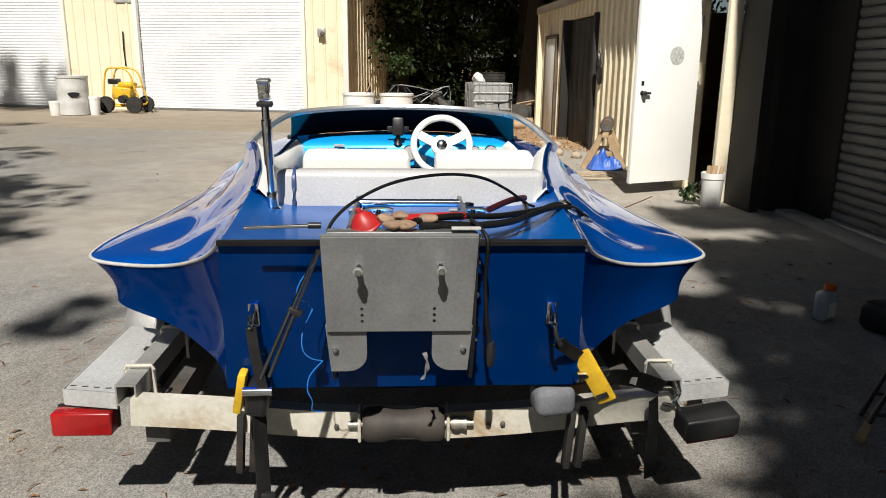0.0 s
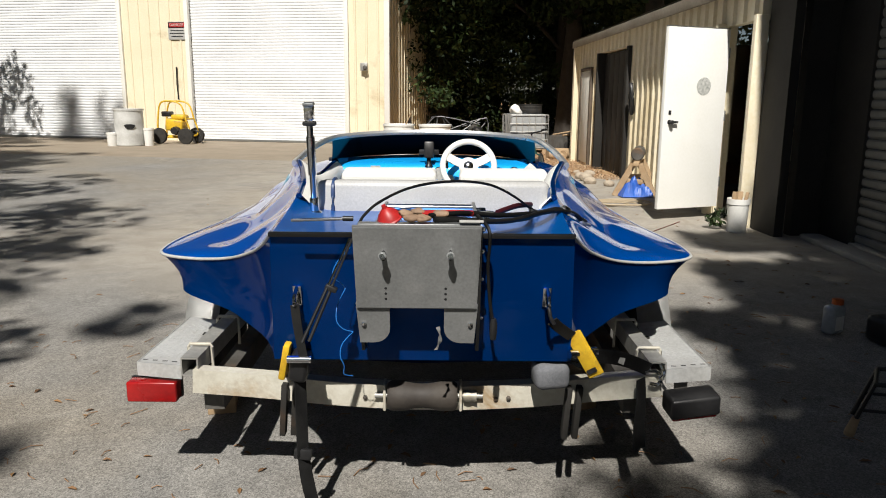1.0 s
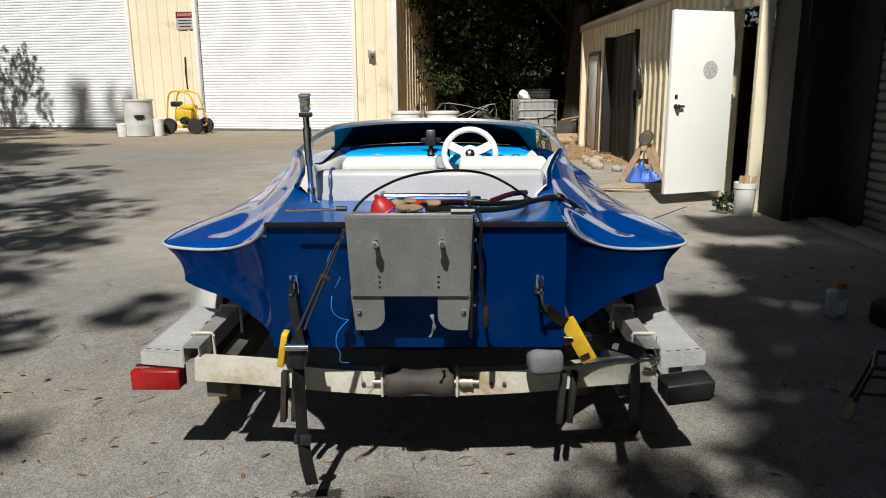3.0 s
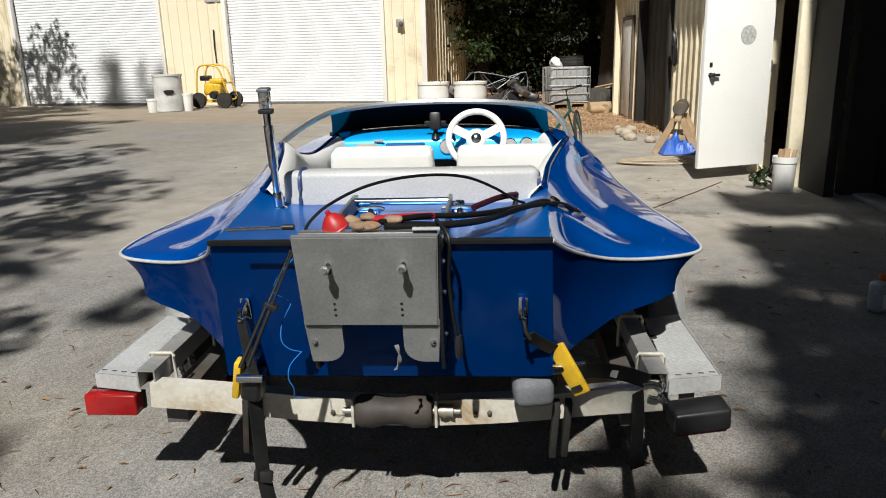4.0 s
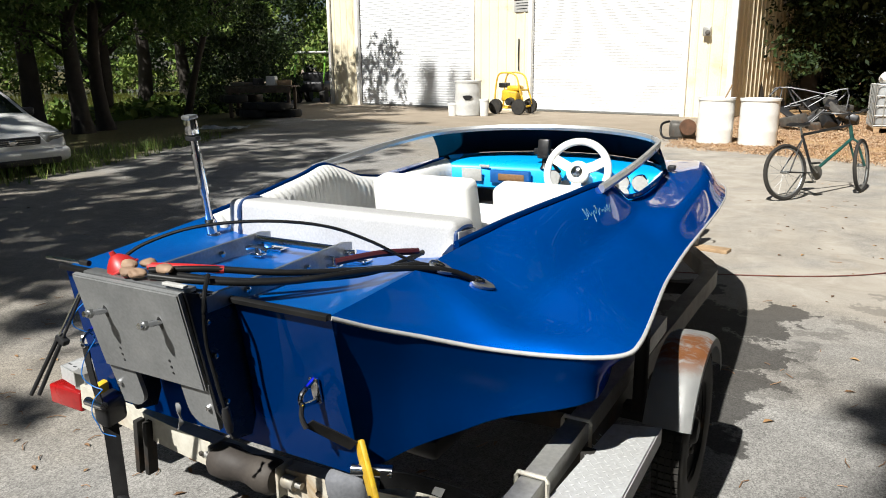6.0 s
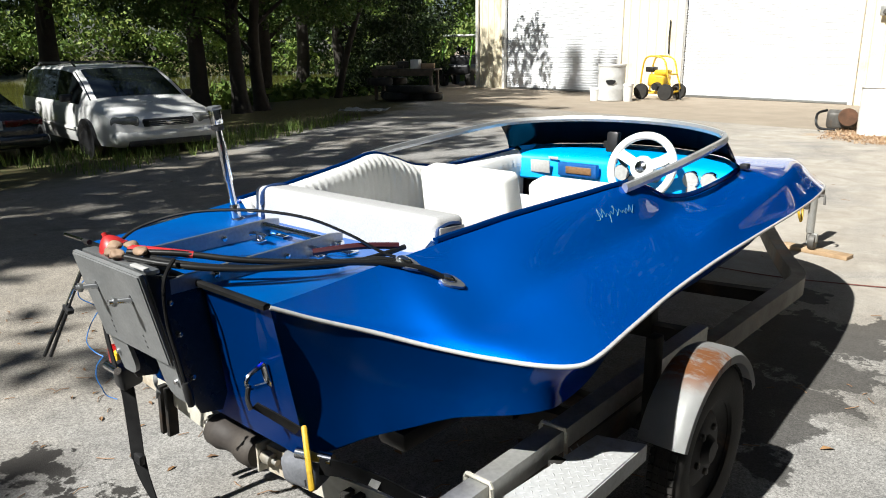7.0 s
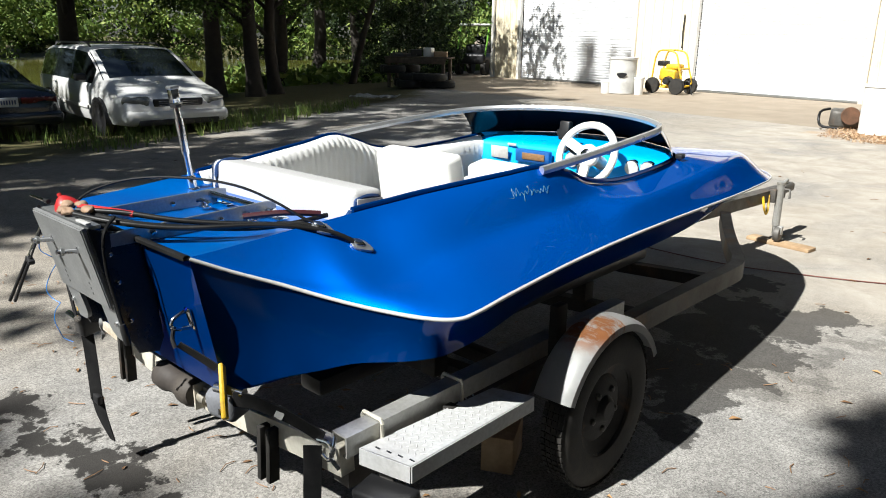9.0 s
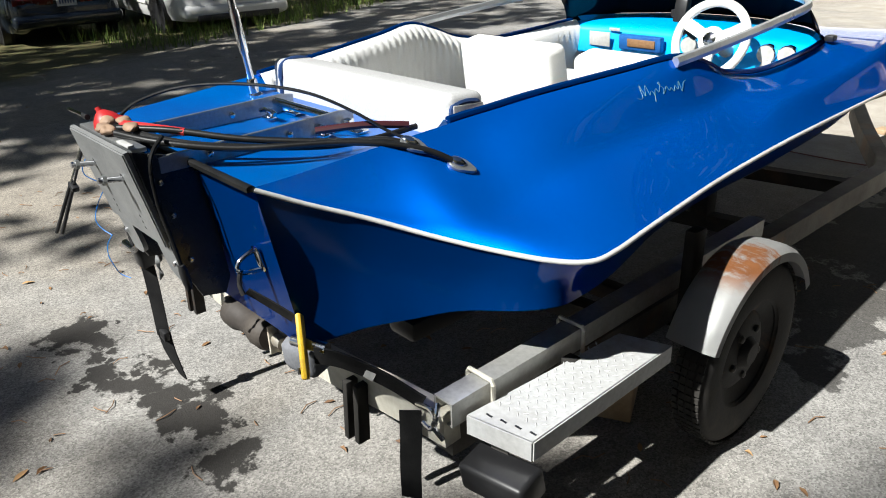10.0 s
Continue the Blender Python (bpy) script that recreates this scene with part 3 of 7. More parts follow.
def big_rollup():
    """The large grey roll-up door in deep shade, south of the workshop."""
    a, b = Vector((3.62, 4.80, 0)), Vector((2.95, -3.2, 0))
    u = (a - b).normalized()
    n = Vector((-u.y, u.x, 0))
    M = Matrix(((u.x, n.x, 0, b.x), (u.y, n.y, 0, b.y), (0, 0, 1, 0), (0, 0, 0, 1)))
    L = (a - b).length
    H = 3.6
    dr = tagged(new("door_5"), "grey roll-up door, closed, in deep shade", "door", kind="structure")
    dr.matrix_basis = M
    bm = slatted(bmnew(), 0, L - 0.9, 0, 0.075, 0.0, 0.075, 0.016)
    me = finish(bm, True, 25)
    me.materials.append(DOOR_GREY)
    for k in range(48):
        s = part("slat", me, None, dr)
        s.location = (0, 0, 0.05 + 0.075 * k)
    part("bottom_bar", box(bmnew(), ((L - 0.9) / 2, 0.03, 0.03), (L - 0.9, 0.07, 0.05), bev=0.006), GALV, dr)
    # the recess's shade is put into the pier's near-black colour
    single("wall_shop_1", box(bmnew(), (L - 0.42, -0.05, 2.4), (0.94, 0.16, 4.8), bev=0.01), DARK_SHADE, "near-black pier with the recess shade in its colour, beside the roll-up door", "wall", M, kind="structure")
    single("wall_shop_2", box(bmnew(), ((L - 0.9) / 2, -0.05, (H + 4.8) / 2 + 0.03), (L - 0.9, 0.16, 4.8 - H)), WALL_CREAM, "cream metal wall above the roll-up door", "wall", M, kind="structure")
    single("wall_shop_3", box(bmnew(), (-3.0, -0.05, 2.4), (6.0, 0.16, 4.8)), WALL_CREAM, "cream metal wall of the shop", "wall", M, kind="structure")
    single("wall_shop_4", box(bmnew(), (L - 0.02, -3.0, 2.4), (0.1, 5.8, 4.8)), WALL_CREAM, "cream metal end wall of the shop", "wall", M, kind="structure")
    bm = bmnew()
    box(bm, (1.0, -2.6, 4.86), (15, 6.8, 0.1), bev=0.01)
    single("roof_shop", bm, ROOF, "weathered metal roof over the shop wall", "roof", M, kind="structure")
    single("threshold_kerb", box(bmnew(), ((L - 0.9) / 2, 0.16, 0.02), (L, 0.18, 0.05), bev=0.015), varied("threshold_concrete", (0.34, 0.33, 0.30), (0.26, 0.25, 0.23), 0.85, 0, 5, 60, 0.3), "low concrete threshold under the roll-up door", "kerb", M, kind="structure")


big_rollup()

# ---- speedboat ----
BOAT = pose(0.03, 0, 0, 0, 0, -2.5)
RAIL = [(0.372, 0.118, 0.812), (0.41, 0.20, 0.772), (0.46, 0.285, 0.735), (0.54, 0.365, 0.70), (0.64, 0.425, 0.682), (0.74, 0.47, 0.678),
        (0.795, 0.515, 0.679), (0.806, 0.575, 0.684), (0.797, 0.70, 0.691), (0.765, 0.98, 0.692), (0.752, 1.20, 0.695), (0.745, 1.36, 0.696), (0.741, 1.52, 0.697), (0.735, 1.75, 0.696),
        (0.715, 2.2, 0.687), (0.675, 2.6, 0.672), (0.60, 3.0, 0.648), (0.45, 3.3, 0.628), (0.25, 3.48, 0.617), (0.0, 3.55, 0.612)]
CREST = [(0.368, 0.12, 0.815), (0.372, 0.20, 0.819), (0.377, 0.29, 0.825), (0.382, 0.38, 0.832), (0.388, 0.46, 0.838), (0.393, 0.53, 0.843),
         (0.400, 0.60, 0.849), (0.410, 0.68, 0.855), (0.426, 0.80, 0.865), (0.478, 1.05, 0.884), (0.520, 1.215, 0.897), (0.532, 1.34, 0.866), (0.530, 1.47, 0.822), (0.526, 1.72, 0.797),
         (0.515, 2.12, 0.820), (0.42, 2.27, 0.834), (0.30, 2.36, 0.838), (0.17, 2.42, 0.84), (0.07, 2.44, 0.84), (0.0, 2.445, 0.84)]
CHINE = [(0.385, 0.172, 0.480), (0.41, 0.24, 0.486), (0.44, 0.29, 0.496), (0.50, 0.355, 0.512), (0.57, 0.41, 0.535), (0.68, 0.455, 0.560),
         (0.728, 0.495, 0.570), (0.735, 0.55, 0.566), (0.715, 0.70, 0.560), (0.64, 0.98, 0.545), (0.61, 1.20, 0.54), (0.60, 1.36, 0.54), (0.595, 1.52, 0.538), (0.585, 1.75, 0.535),
         (0.555, 2.2, 0.532), (0.50, 2.6, 0.535), (0.42, 3.0, 0.545), (0.30, 3.28, 0.56), (0.20, 3.42, 0.575), (0.0, 3.48, 0.585)]
STRAKE = [(0.385, 0.18, 0.478), (0.4, 0.25, 0.475), (0.405, 0.31, 0.472), (0.41, 0.37, 0.469), (0.41, 0.43, 0.462), (0.41, 0.47, 0.462),
          (0.41, 0.51, 0.462), (0.41, 0.57, 0.462), (0.41, 0.7, 0.462), (0.41, 1, 0.462), (0.41, 1.2, 0.462), (0.41, 1.36, 0.462), (0.41, 1.55, 0.463), (0.4, 1.8, 0.466),
          (0.37, 2.2, 0.473), (0.32, 2.6, 0.488), (0.25, 2.95, 0.513), (0.17, 3.2, 0.543), (0.09, 3.38, 0.565), (0, 3.45, 0.580)]
SUB = 5


def deck_height(c, r, k, u):
    """Height of the deck between cockpit edge c and rub rail r at station k: a steep cheek and a flat outer deck aft, a rounded lobe forward."""
    plain = (1 - u) ** 1.22
    z = r.z + (c.z - r.z) * plain + 0.004 * sstep(0.72, 0.95, u) * (1 - sstep(0.93, 1.0, u))
    crease = min(max((0.575 - c.x) / max(r.x - c.x, 0.05), 0.05), 0.9)
    low = r.z + 0.035 + 0.017 * sstep(5.5, 9.5, k)
    t = u / crease if u < crease else (u - crease) / (1 - crease)
    cheek = c.z + (low - c.z) * t ** (0.8 + 0.8 * sstep(5.5, 9.5, k)) if u < crease else low + (r.z - low) * t + 0.030 * t * (1 - t)
    z += (cheek - z) * (1.0 - 0.45 * sstep(6.5, 9.5, k)) * sstep(2.6, 4.8, k)
    lobe = r.z + (c.z - r.z) * (1 - 0.16 * min(u / 0.6, 1.0)) * (1 - sstep(0.66, 1.03, u))
    low_bow = r.z + (c.z - r.z) * (1 - u) ** 1.9
    lobe += (low_bow - lobe) * sstep(15.6, 17.6, k)
    return z + (lobe - z) * sstep(10.3, 13.3, k)


def deck_strip(bm, sgn):
    rail, crest = smooth_path(RAIL, SUB), smooth_path(CREST, SUB)
    rows, m = [], 24
    for i, (r, c) in enumerate(zip(rail, crest)):
        zs = [deck_height(c, r, i / SUB, j / m) for j in range(m + 1)]
        for _ in range(3):
            zs = [zs[0]] + [(zs[j - 1] + 2 * zs[j] + zs[j + 1]) / 4 for j in range(1, m)] + [zs[m]]
        rows.append([Vector((sgn * (c.x + (r.x - c.x) * j / m), c.y + (r.y - c.y) * j / m, zs[j])) for j in range(m + 1)])
    # fair the surface lengthwise
    for _ in range(3):
        for j in range(1, m):
            z = [row[j].z for row in rows]
            for i in range(1, len(rows) - 1):
                rows[i][j].z = (z[i - 1] + 2 * z[i] + z[i + 1]) / 4
    loft(bm, rows)


def boat():
    boat_ob = thing("speedboat", "blue metalflake speedboat with white seats on a trailer", "boat", BOAT)
    bm = bmnew()
    for sgn in (1, -1):
        deck_strip(bm, sgn)
    bmesh.ops.remove_doubles(bm, verts=bm.verts, dist=0.0008)
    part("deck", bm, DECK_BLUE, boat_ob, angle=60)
    # splash well floor between the coamings
    bm = bmnew()
    crest = smooth_path(CREST[:9], SUB)
    rows = []
    for c in crest:
        zf = min(c.z - 0.012, 0.803)
        row = []
        for x in np.linspace(-1, 1, 15):
            t = sstep(0.80, 1.0, abs(x))
            row.append(Vector((x * c.x, c.y, zf + (c.z - zf) * t)))
        rows.append(row)
    loft(bm, rows)
    part("splash_well", bm, WELL_BLUE, boat_ob, "bright blue splash well floor", angle=60)
    bm = bmnew()
    rail, chine, strake = (smooth_path(p, SUB) for p in (RAIL, CHINE, STRAKE))
    for sgn in (1, -1):
        rows = []
        for r, c, s in zip(rail, chine, strake):
            keel = Vector((0, s.y + (0.04 if s.x > 0.05 else 0), s.z - 0.03 * min(1, s.x / 0.3)))
            pts = [r.lerp(c, u) for u in (0, 0.12, 0.3, 0.5, 0.7, 0.88, 1.0)]
            for q, u in zip(pts, (0, 0.12, 0.3, 0.5, 0.7, 0.88, 1.0)):
                q.x -= 0.02 * math.sin(math.pi * u) * min(1, q.x / 0.3)
            pts += [c.lerp(s, 0.5), s, s.lerp(keel, 0.5), keel]
            rows.append([Vector((sgn * p.x, p.y, p.z)) for p in pts])
        loft(bm, rows)
    # flat transom
    rows = []
    for u in np.linspace(0, 1, 7):
        z = 0.812 + (0.474 - 0.812) * u
        w = 0.372 + 0.013 * u
        y = 0.118 + 0.054 * u
        rows.append([(x * w, y, z) for x in np.linspace(-1, 1, 7)])
    loft(bm, rows)
    bmesh.ops.remove_doubles(bm, verts=bm.verts, dist=0.0008)
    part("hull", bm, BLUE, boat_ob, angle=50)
    # rub rail and transom cap
    sec = [(-0.004, -0.004), (0.002, -0.004), (0.0038, -0.0016), (0.0038, 0.0016), (0.002, 0.004), (-0.004, 0.004)]
    full = rail + [Vector((-p.x, p.y, p.z)) for p in rail[-2::-1]]
    part("rub_rail", sweep(bmnew(), full, sec), RAIL_WHITE, boat_ob, "white vinyl rub rail", angle=60)
    cap = [Vector((x, 0.112, 0.816)) for x in np.linspace(-0.372, 0.372, 9)]
    part("transom_cap", sweep(bmnew(), cap, [(-0.008, -0.006), (0.008, -0.006), (0.008, 0.002), (0.004, 0.005), (-0.004, 0.005), (-0.008, 0.002)]), RUBBER, boat_ob, "black rubber edge trim")
    # windshield
    trim = [(-0.525, 1.19, 0.893), (-0.532, 1.45, 0.912), (-0.525, 1.75, 0.934), (-0.498, 1.99, 0.949), (-0.40, 2.12, 0.960), (-0.22, 2.21, 0.969), (0, 2.24, 0.972)]
    trim += [(-x, y, z) for x, y, z in trim[-2::-1]]
    tp = smooth_path(trim, 8)
    part("windshield_trim", sweep(bmnew(), tp, [(-0.006, -0.012), (0.006, -0.012), (0.011, 0.0), (0.006, 0.012), (-0.006, 0.012), (-0.011, 0.0)]), TRIM_ALU, boat_ob, "aluminium windshield edging")
    base = [(-0.522, 2.10, 0.806), (-0.42, 2.275, 0.836), (-0.30, 2.365, 0.840), (-0.17, 2.425, 0.842), (-0.07, 2.445, 0.842), (0, 2.45, 0.842)]
    base += [(-x, y, z) for x, y, z in base[-2::-1]]
    bp = smooth_path(base, 8)
    top = [p for p in tp if p.y >= 1.985]
    n = 60

    def at(pth, u):
        k = u * (len(pth) - 1)
        i = min(int(k), len(pth) - 2)
        return pth[i].lerp(pth[i + 1], k - i)
    bm = bmnew()
    outer = []
    for i in range(n + 1):
        a, b = at(bp, i / n), at(top, i / n)
        outer.append([a.lerp(b, u) + Vector((0, 0.018 * math.sin(math.pi * u), 0)) for u in np.linspace(0, 1, 8)])
    inner = [[p + Vector((0, -0.005, 0.0)) for p in r] for r in outer]
    loft(bm, outer)
    loft(bm, inner)
    part("windshield", bm, DARK_ACRYL, boat_ob, "dark smoked wraparound windshield")
    for sgn in (1, -1):
        part("windshield_clip", box(bmnew(), (sgn * 0.525, 2.14, 0.835), (0.03, 0.035, 0.02), bev=0.005), BLACK_PLASTIC, boat_ob)
    # dashboard
    bm = bmnew()
    rows = []
    for x in np.linspace(-0.50, 0.50, 21):
        yb = 2.10 + 0.05 * (1 - (x / 0.5) ** 2)
        rows.append([(x, yb + 0.03, 0.695), (x, yb - 0.008, 0.697), (x, yb - 0.015, 0.705), (x, yb, 0.785), (x, yb + 0.012, 0.805), (x, yb + 0.03, 0.812), (x, yb + 0.05, 0.818), (x, interp([0, 0.17, 0.30, 0.42, 0.522], [2.438, 2.413, 2.353, 2.263, 2.09], abs(x)), 0.838)])
    loft(bm, rows)
    part("dashboard", bm, DASH_BLUE, boat_ob, "bright blue painted dashboard")
    # cockpit liner, floor, side upholstery with pleats
    for sgn in (1, -1):
        edge = [p for p in smooth_path(CREST, 24) if 0.56 < p.y < 2.13 and p.x > 0.3]
        bm = bmnew()
        rows = []
        for p in edge:
            rib = 0.007 * abs(math.sin(math.pi * (p.y + 0.3 * p.x) / 0.034))
            rows.append([(sgn * (p.x - 0.004), p.y, p.z + 0.002), (sgn * (p.x - 0.022), p.y, p.z + 0.004), (sgn * (p.x - 0.046 - rib), p.y, p.z - 0.022),
                         (sgn * (p.x - 0.055 - rib), p.y, p.z - 0.07), (sgn * (p.x - 0.055 - rib), p.y, 0.66), (sgn * (p.x - 0.05), p.y, 0.50)])
        loft(bm, rows)
        part("side_upholstery", bm, VINYL, boat_ob, "white pleated vinyl side panel", angle=70)
        lip = smooth_path([(sgn * (p.x - 0.010), p.y, p.z + 0.004) for p in edge[::6]], 3)
        part("coaming_trim", tube(bmnew(), lip, 0.009, 8), BLUE, boat_ob)
    bm = bmnew()
    loft(bm, [[(-0.5, y, 0.505), (0.5, y, 0.505)] for y in (0.5, 1.3, 2.2)])
    # black panel added for the dark shade below the dash
    part("shade_panel", box(bmnew(), (0, 2.19, 0.60), (0.98, 0.012, 0.20)), BLACK_PLASTIC, boat_ob, "black panel standing in for the shade below the dashboard")
    part("cockpit_floor", bm, varied("dark_carpet", (0.03, 0.035, 0.05), (0.02, 0.022, 0.03), 0.95, 0, 12, 200, 0.4), boat_ob)
    # rear bench
    part("bench_back", box(bmnew(), (0.02, 0.625, 0.785), (0.71, 0.105, 0.215), pose(0, 0, 0, -4, 0, 0), 0.020, 4), VINYL_GREY, boat_ob, "pale grey vinyl bench back")
    part("bench_piping", tube(bmnew(), [(-0.285, 0.575, 0.70), (-0.285, 0.572, 0.85), (-0.285, 0.59, 0.889), (-0.285, 0.64, 0.894), (-0.285, 0.675, 0.88)], 0.006, 6, 4), VINYL_BLUE, boat_ob)
    end = [(0.372, 0.585, 0.72), (0.372, 0.585, 0.85), (0.372, 0.60, 0.873), (0.372, 0.65, 0.873), (0.372, 0.668, 0.85), (0.372, 0.668, 0.72)]
    part("bench_piping", tube(bmnew(), end, 0.006, 6, 4), VINYL_BLUE, boat_ob)
    part("bench_cushion", box(bmnew(), (0.02, 0.86, 0.62), (0.70, 0.40, 0.14), None, 0.04, 4), VINYL, boat_ob)
    part("bench_end", box(bmnew(), (0.377, 0.625, 0.790), (0.006, 0.088, 0.16), pose(0, 0, 0, -4, 0, 0), 0.003, 2), varied("grey_vinyl", (0.36, 0.36, 0.35), (0.30, 0.30, 0.29), 0.5, 0, 6, 200, 0.08), boat_ob, "grey vinyl end panel")
    for cx, wide in ((-0.170, 0.385), (0.297, 0.36)):
        bm = box(bmnew(), (cx, 1.38, 0.725), (wide, 0.10, 0.27), pose(0, 0, 0, 10, 0, 0), 0.022, 3)
        for v in bm.verts:
            v.co.x += 0.28 * max(0.0, 0.86 - v.co.z) * (v.co.x - cx)
        sb = part("seat_back", bm, VINYL, boat_ob, "white vinyl seat back")
        part("seat_cushion", box(bmnew(), (cx, 1.66, 0.615), (0.35, 0.42, 0.12), pose(0, 0, 0, 4, 0, 0), 0.045, 4), VINYL, boat_ob)
    # steering wheel
    SW = pose(0.175, 2.01, 0.815, 68, 0, 0)
    wheel = new("steering_wheel")
    wheel.parent, wheel.matrix_basis = boat_ob, SW
    part("rim", tube(bmnew(), [(0.128 * math.cos(a), 0.128 * math.sin(a), 0) for a in np.linspace(0, 2 * math.pi, 48, endpoint=False)], 0.0155, 10, 0, True), VINYL, wheel, "white steering wheel rim")
    for a in (90 + 180, 25, 155):
        ca, sa = math.cos(radians(a)), math.sin(radians(a))
        part("spoke", sweep(bmnew(), [(0.025 * ca, 0.025 * sa, -0.012), (0.075 * ca, 0.075 * sa, -0.014), (0.124 * ca, 0.124 * sa, 0)], rect(0.040, 0.012)), VINYL, wheel)
    part("hub", lathe(bmnew(), [(0.046, -0.03), (0.048, -0.005), (0.040, 0.004), (0.026, 0.006)], None, 20), VINYL, wheel)
    part("horn_button", lathe(bmnew(), [(0.024, 0.004), (0.024, 0.009), (0.014, 0.013), (0.004, 0.014)], None, 18), CHROME, wheel)
    part("column", lathe(bmnew(), [(0.028, -0.14), (0.024, -0.03)], None, 14), RAIL_WHITE, wheel)
    # gauges, radio, navigation display, small controls
    for gx, gz, r in ((0.335, 0.768, 0.034), (0.412, 0.772, 0.034), (0.345, 0.725, 0.026), (0.03, 0.765, 0.036), (0.085, 0.735, 0.026)):
        yb = 2.10 + 0.05 * (1 - (gx / 0.5) ** 2) - 0.012
        g = part("gauge", lathe(bmnew(), [(r, -0.01), (r, 0.008), (r * 0.9, 0.012), (r * 0.82, 0.009)], pose(gx, yb, gz, 92, 0, 0), 20), CHROME, boat_ob, "round gauge with a white face")
        part("gauge_face", lathe(bmnew(), [(r * 0.90, 0.008), (r * 0.90, 0.0125)], pose(gx, yb, gz, 92, 0, 0), 20), RAIL_WHITE, g)
    rd = part("radio", box(bmnew(), (-0.17, 2.118, 0.757), (0.19, 0.03, 0.058), pose(0, 0, 0, 4, 0, 0), 0.006), varied("radio_housing", (0.02, 0.14, 0.42), (0.02, 0.10, 0.34), 0.35, 0.2), boat_ob, "car radio set in a blue housing")
    part("radio_face", box(bmnew(), (-0.16, 2.1015, 0.757), (0.125, 0.006, 0.030), pose(0, 0, 0, 4, 0, 0), 0.002), varied("amber_face", (0.30, 0.17, 0.08), (0.18, 0.10, 0.05), 0.4, 0.1, 60, 200), rd)
    part("dash_label", box(bmnew(), (-0.355, 2.1015, 0.760), (0.10, 0.004, 0.056), pose(0, 0, 0, 4, 0, 0), 0.001), RAIL_WHITE, boat_ob)
    part("dash_label", box(bmnew(), (-0.30, 2.123, 0.798), (0.05, 0.004, 0.012), pose(0, 0, 0, 4, 0, 0), 0.001), RAIL_WHITE, boat_ob)
    dp = part("depth_display", box(bmnew(), (-0.025, 2.15, 0.885), (0.052, 0.035, 0.085), pose(0, 0, 0, -8, 0, 0), 0.008), BLACK_PLASTIC, boat_ob, "small black display on a stalk")
    part("bracket", box(bmnew(), (-0.025, 2.165, 0.872), (0.105, 0.014, 0.028), None, 0.004), BLACK_PLASTIC, dp)
    part("stalk", lathe(bmnew(), [(0.022, 0.80), (0.012, 0.815), (0.010, 0.86)], pose(-0.025, 2.16, 0), 12), BLACK_PLASTIC, dp)
    part("throttle_lever", tube(bmnew(), [(0.07, 2.09, 0.80), (0.065, 2.05, 0.825), (0.063, 2.035, 0.855)], 0.008, 8, 3), BLACK_PLASTIC, boat_ob)
    # pale flourish painted on both flanks of the cowling
    rl, cr = smooth_path(RAIL, SUB), smooth_path(CREST, SUB)
    sty = [(0.00, 0.10), (0.05, 0.0), (0.10, 0.05), (0.12, 0.55), (0.14, 0.95), (0.15, 0.5), (0.16, 0.1), (0.20, 0.5), (0.24, 0.9), (0.245, 0.4), (0.25, 0.15), (0.30, 0.4), (0.33, 0.1), (0.30, -0.4), (0.35, 0.2),
           (0.40, 0.45), (0.42, 0.15), (0.47, 0.5), (0.50, 0.9), (0.47, 0.8), (0.53, 0.4), (0.50, 0.05), (0.56, 0.3), (0.60, 0.5), (0.63, 0.15), (0.68, 0.45), (0.72, 0.15), (0.76, 0.5), (0.80, 0.2), (0.86, 0.8), (0.88, 0.2), (0.95, 0.65), (1.0, 0.7)]
    for sgn in (1, -1):
        pts = []
        for a, b in sty:
            y = 1.03 + 0.17 * a
            i = min(range(len(cr)), key=lambda k: abs(cr[k].y - y))
            c, r = cr[i], rl[i]
            t = (y - c.y)
            u = 0.20 - 0.075 * b
            q = c.lerp(r, u)
            pts.append((sgn * (q.x + 0.15 * t), y, deck_height(c, r, i / SUB, u) + 0.08 * t + 0.003))
        part("painted_flourish", tube(bmnew(), pts, 0.0006, 4, 8), varied("pale_script_paint", (0.10, 0.28, 0.33), (0.07, 0.22, 0.27), 0.4), boat_ob, "thin teal painted flourish")
    return boat_ob


boat_ob = boat()


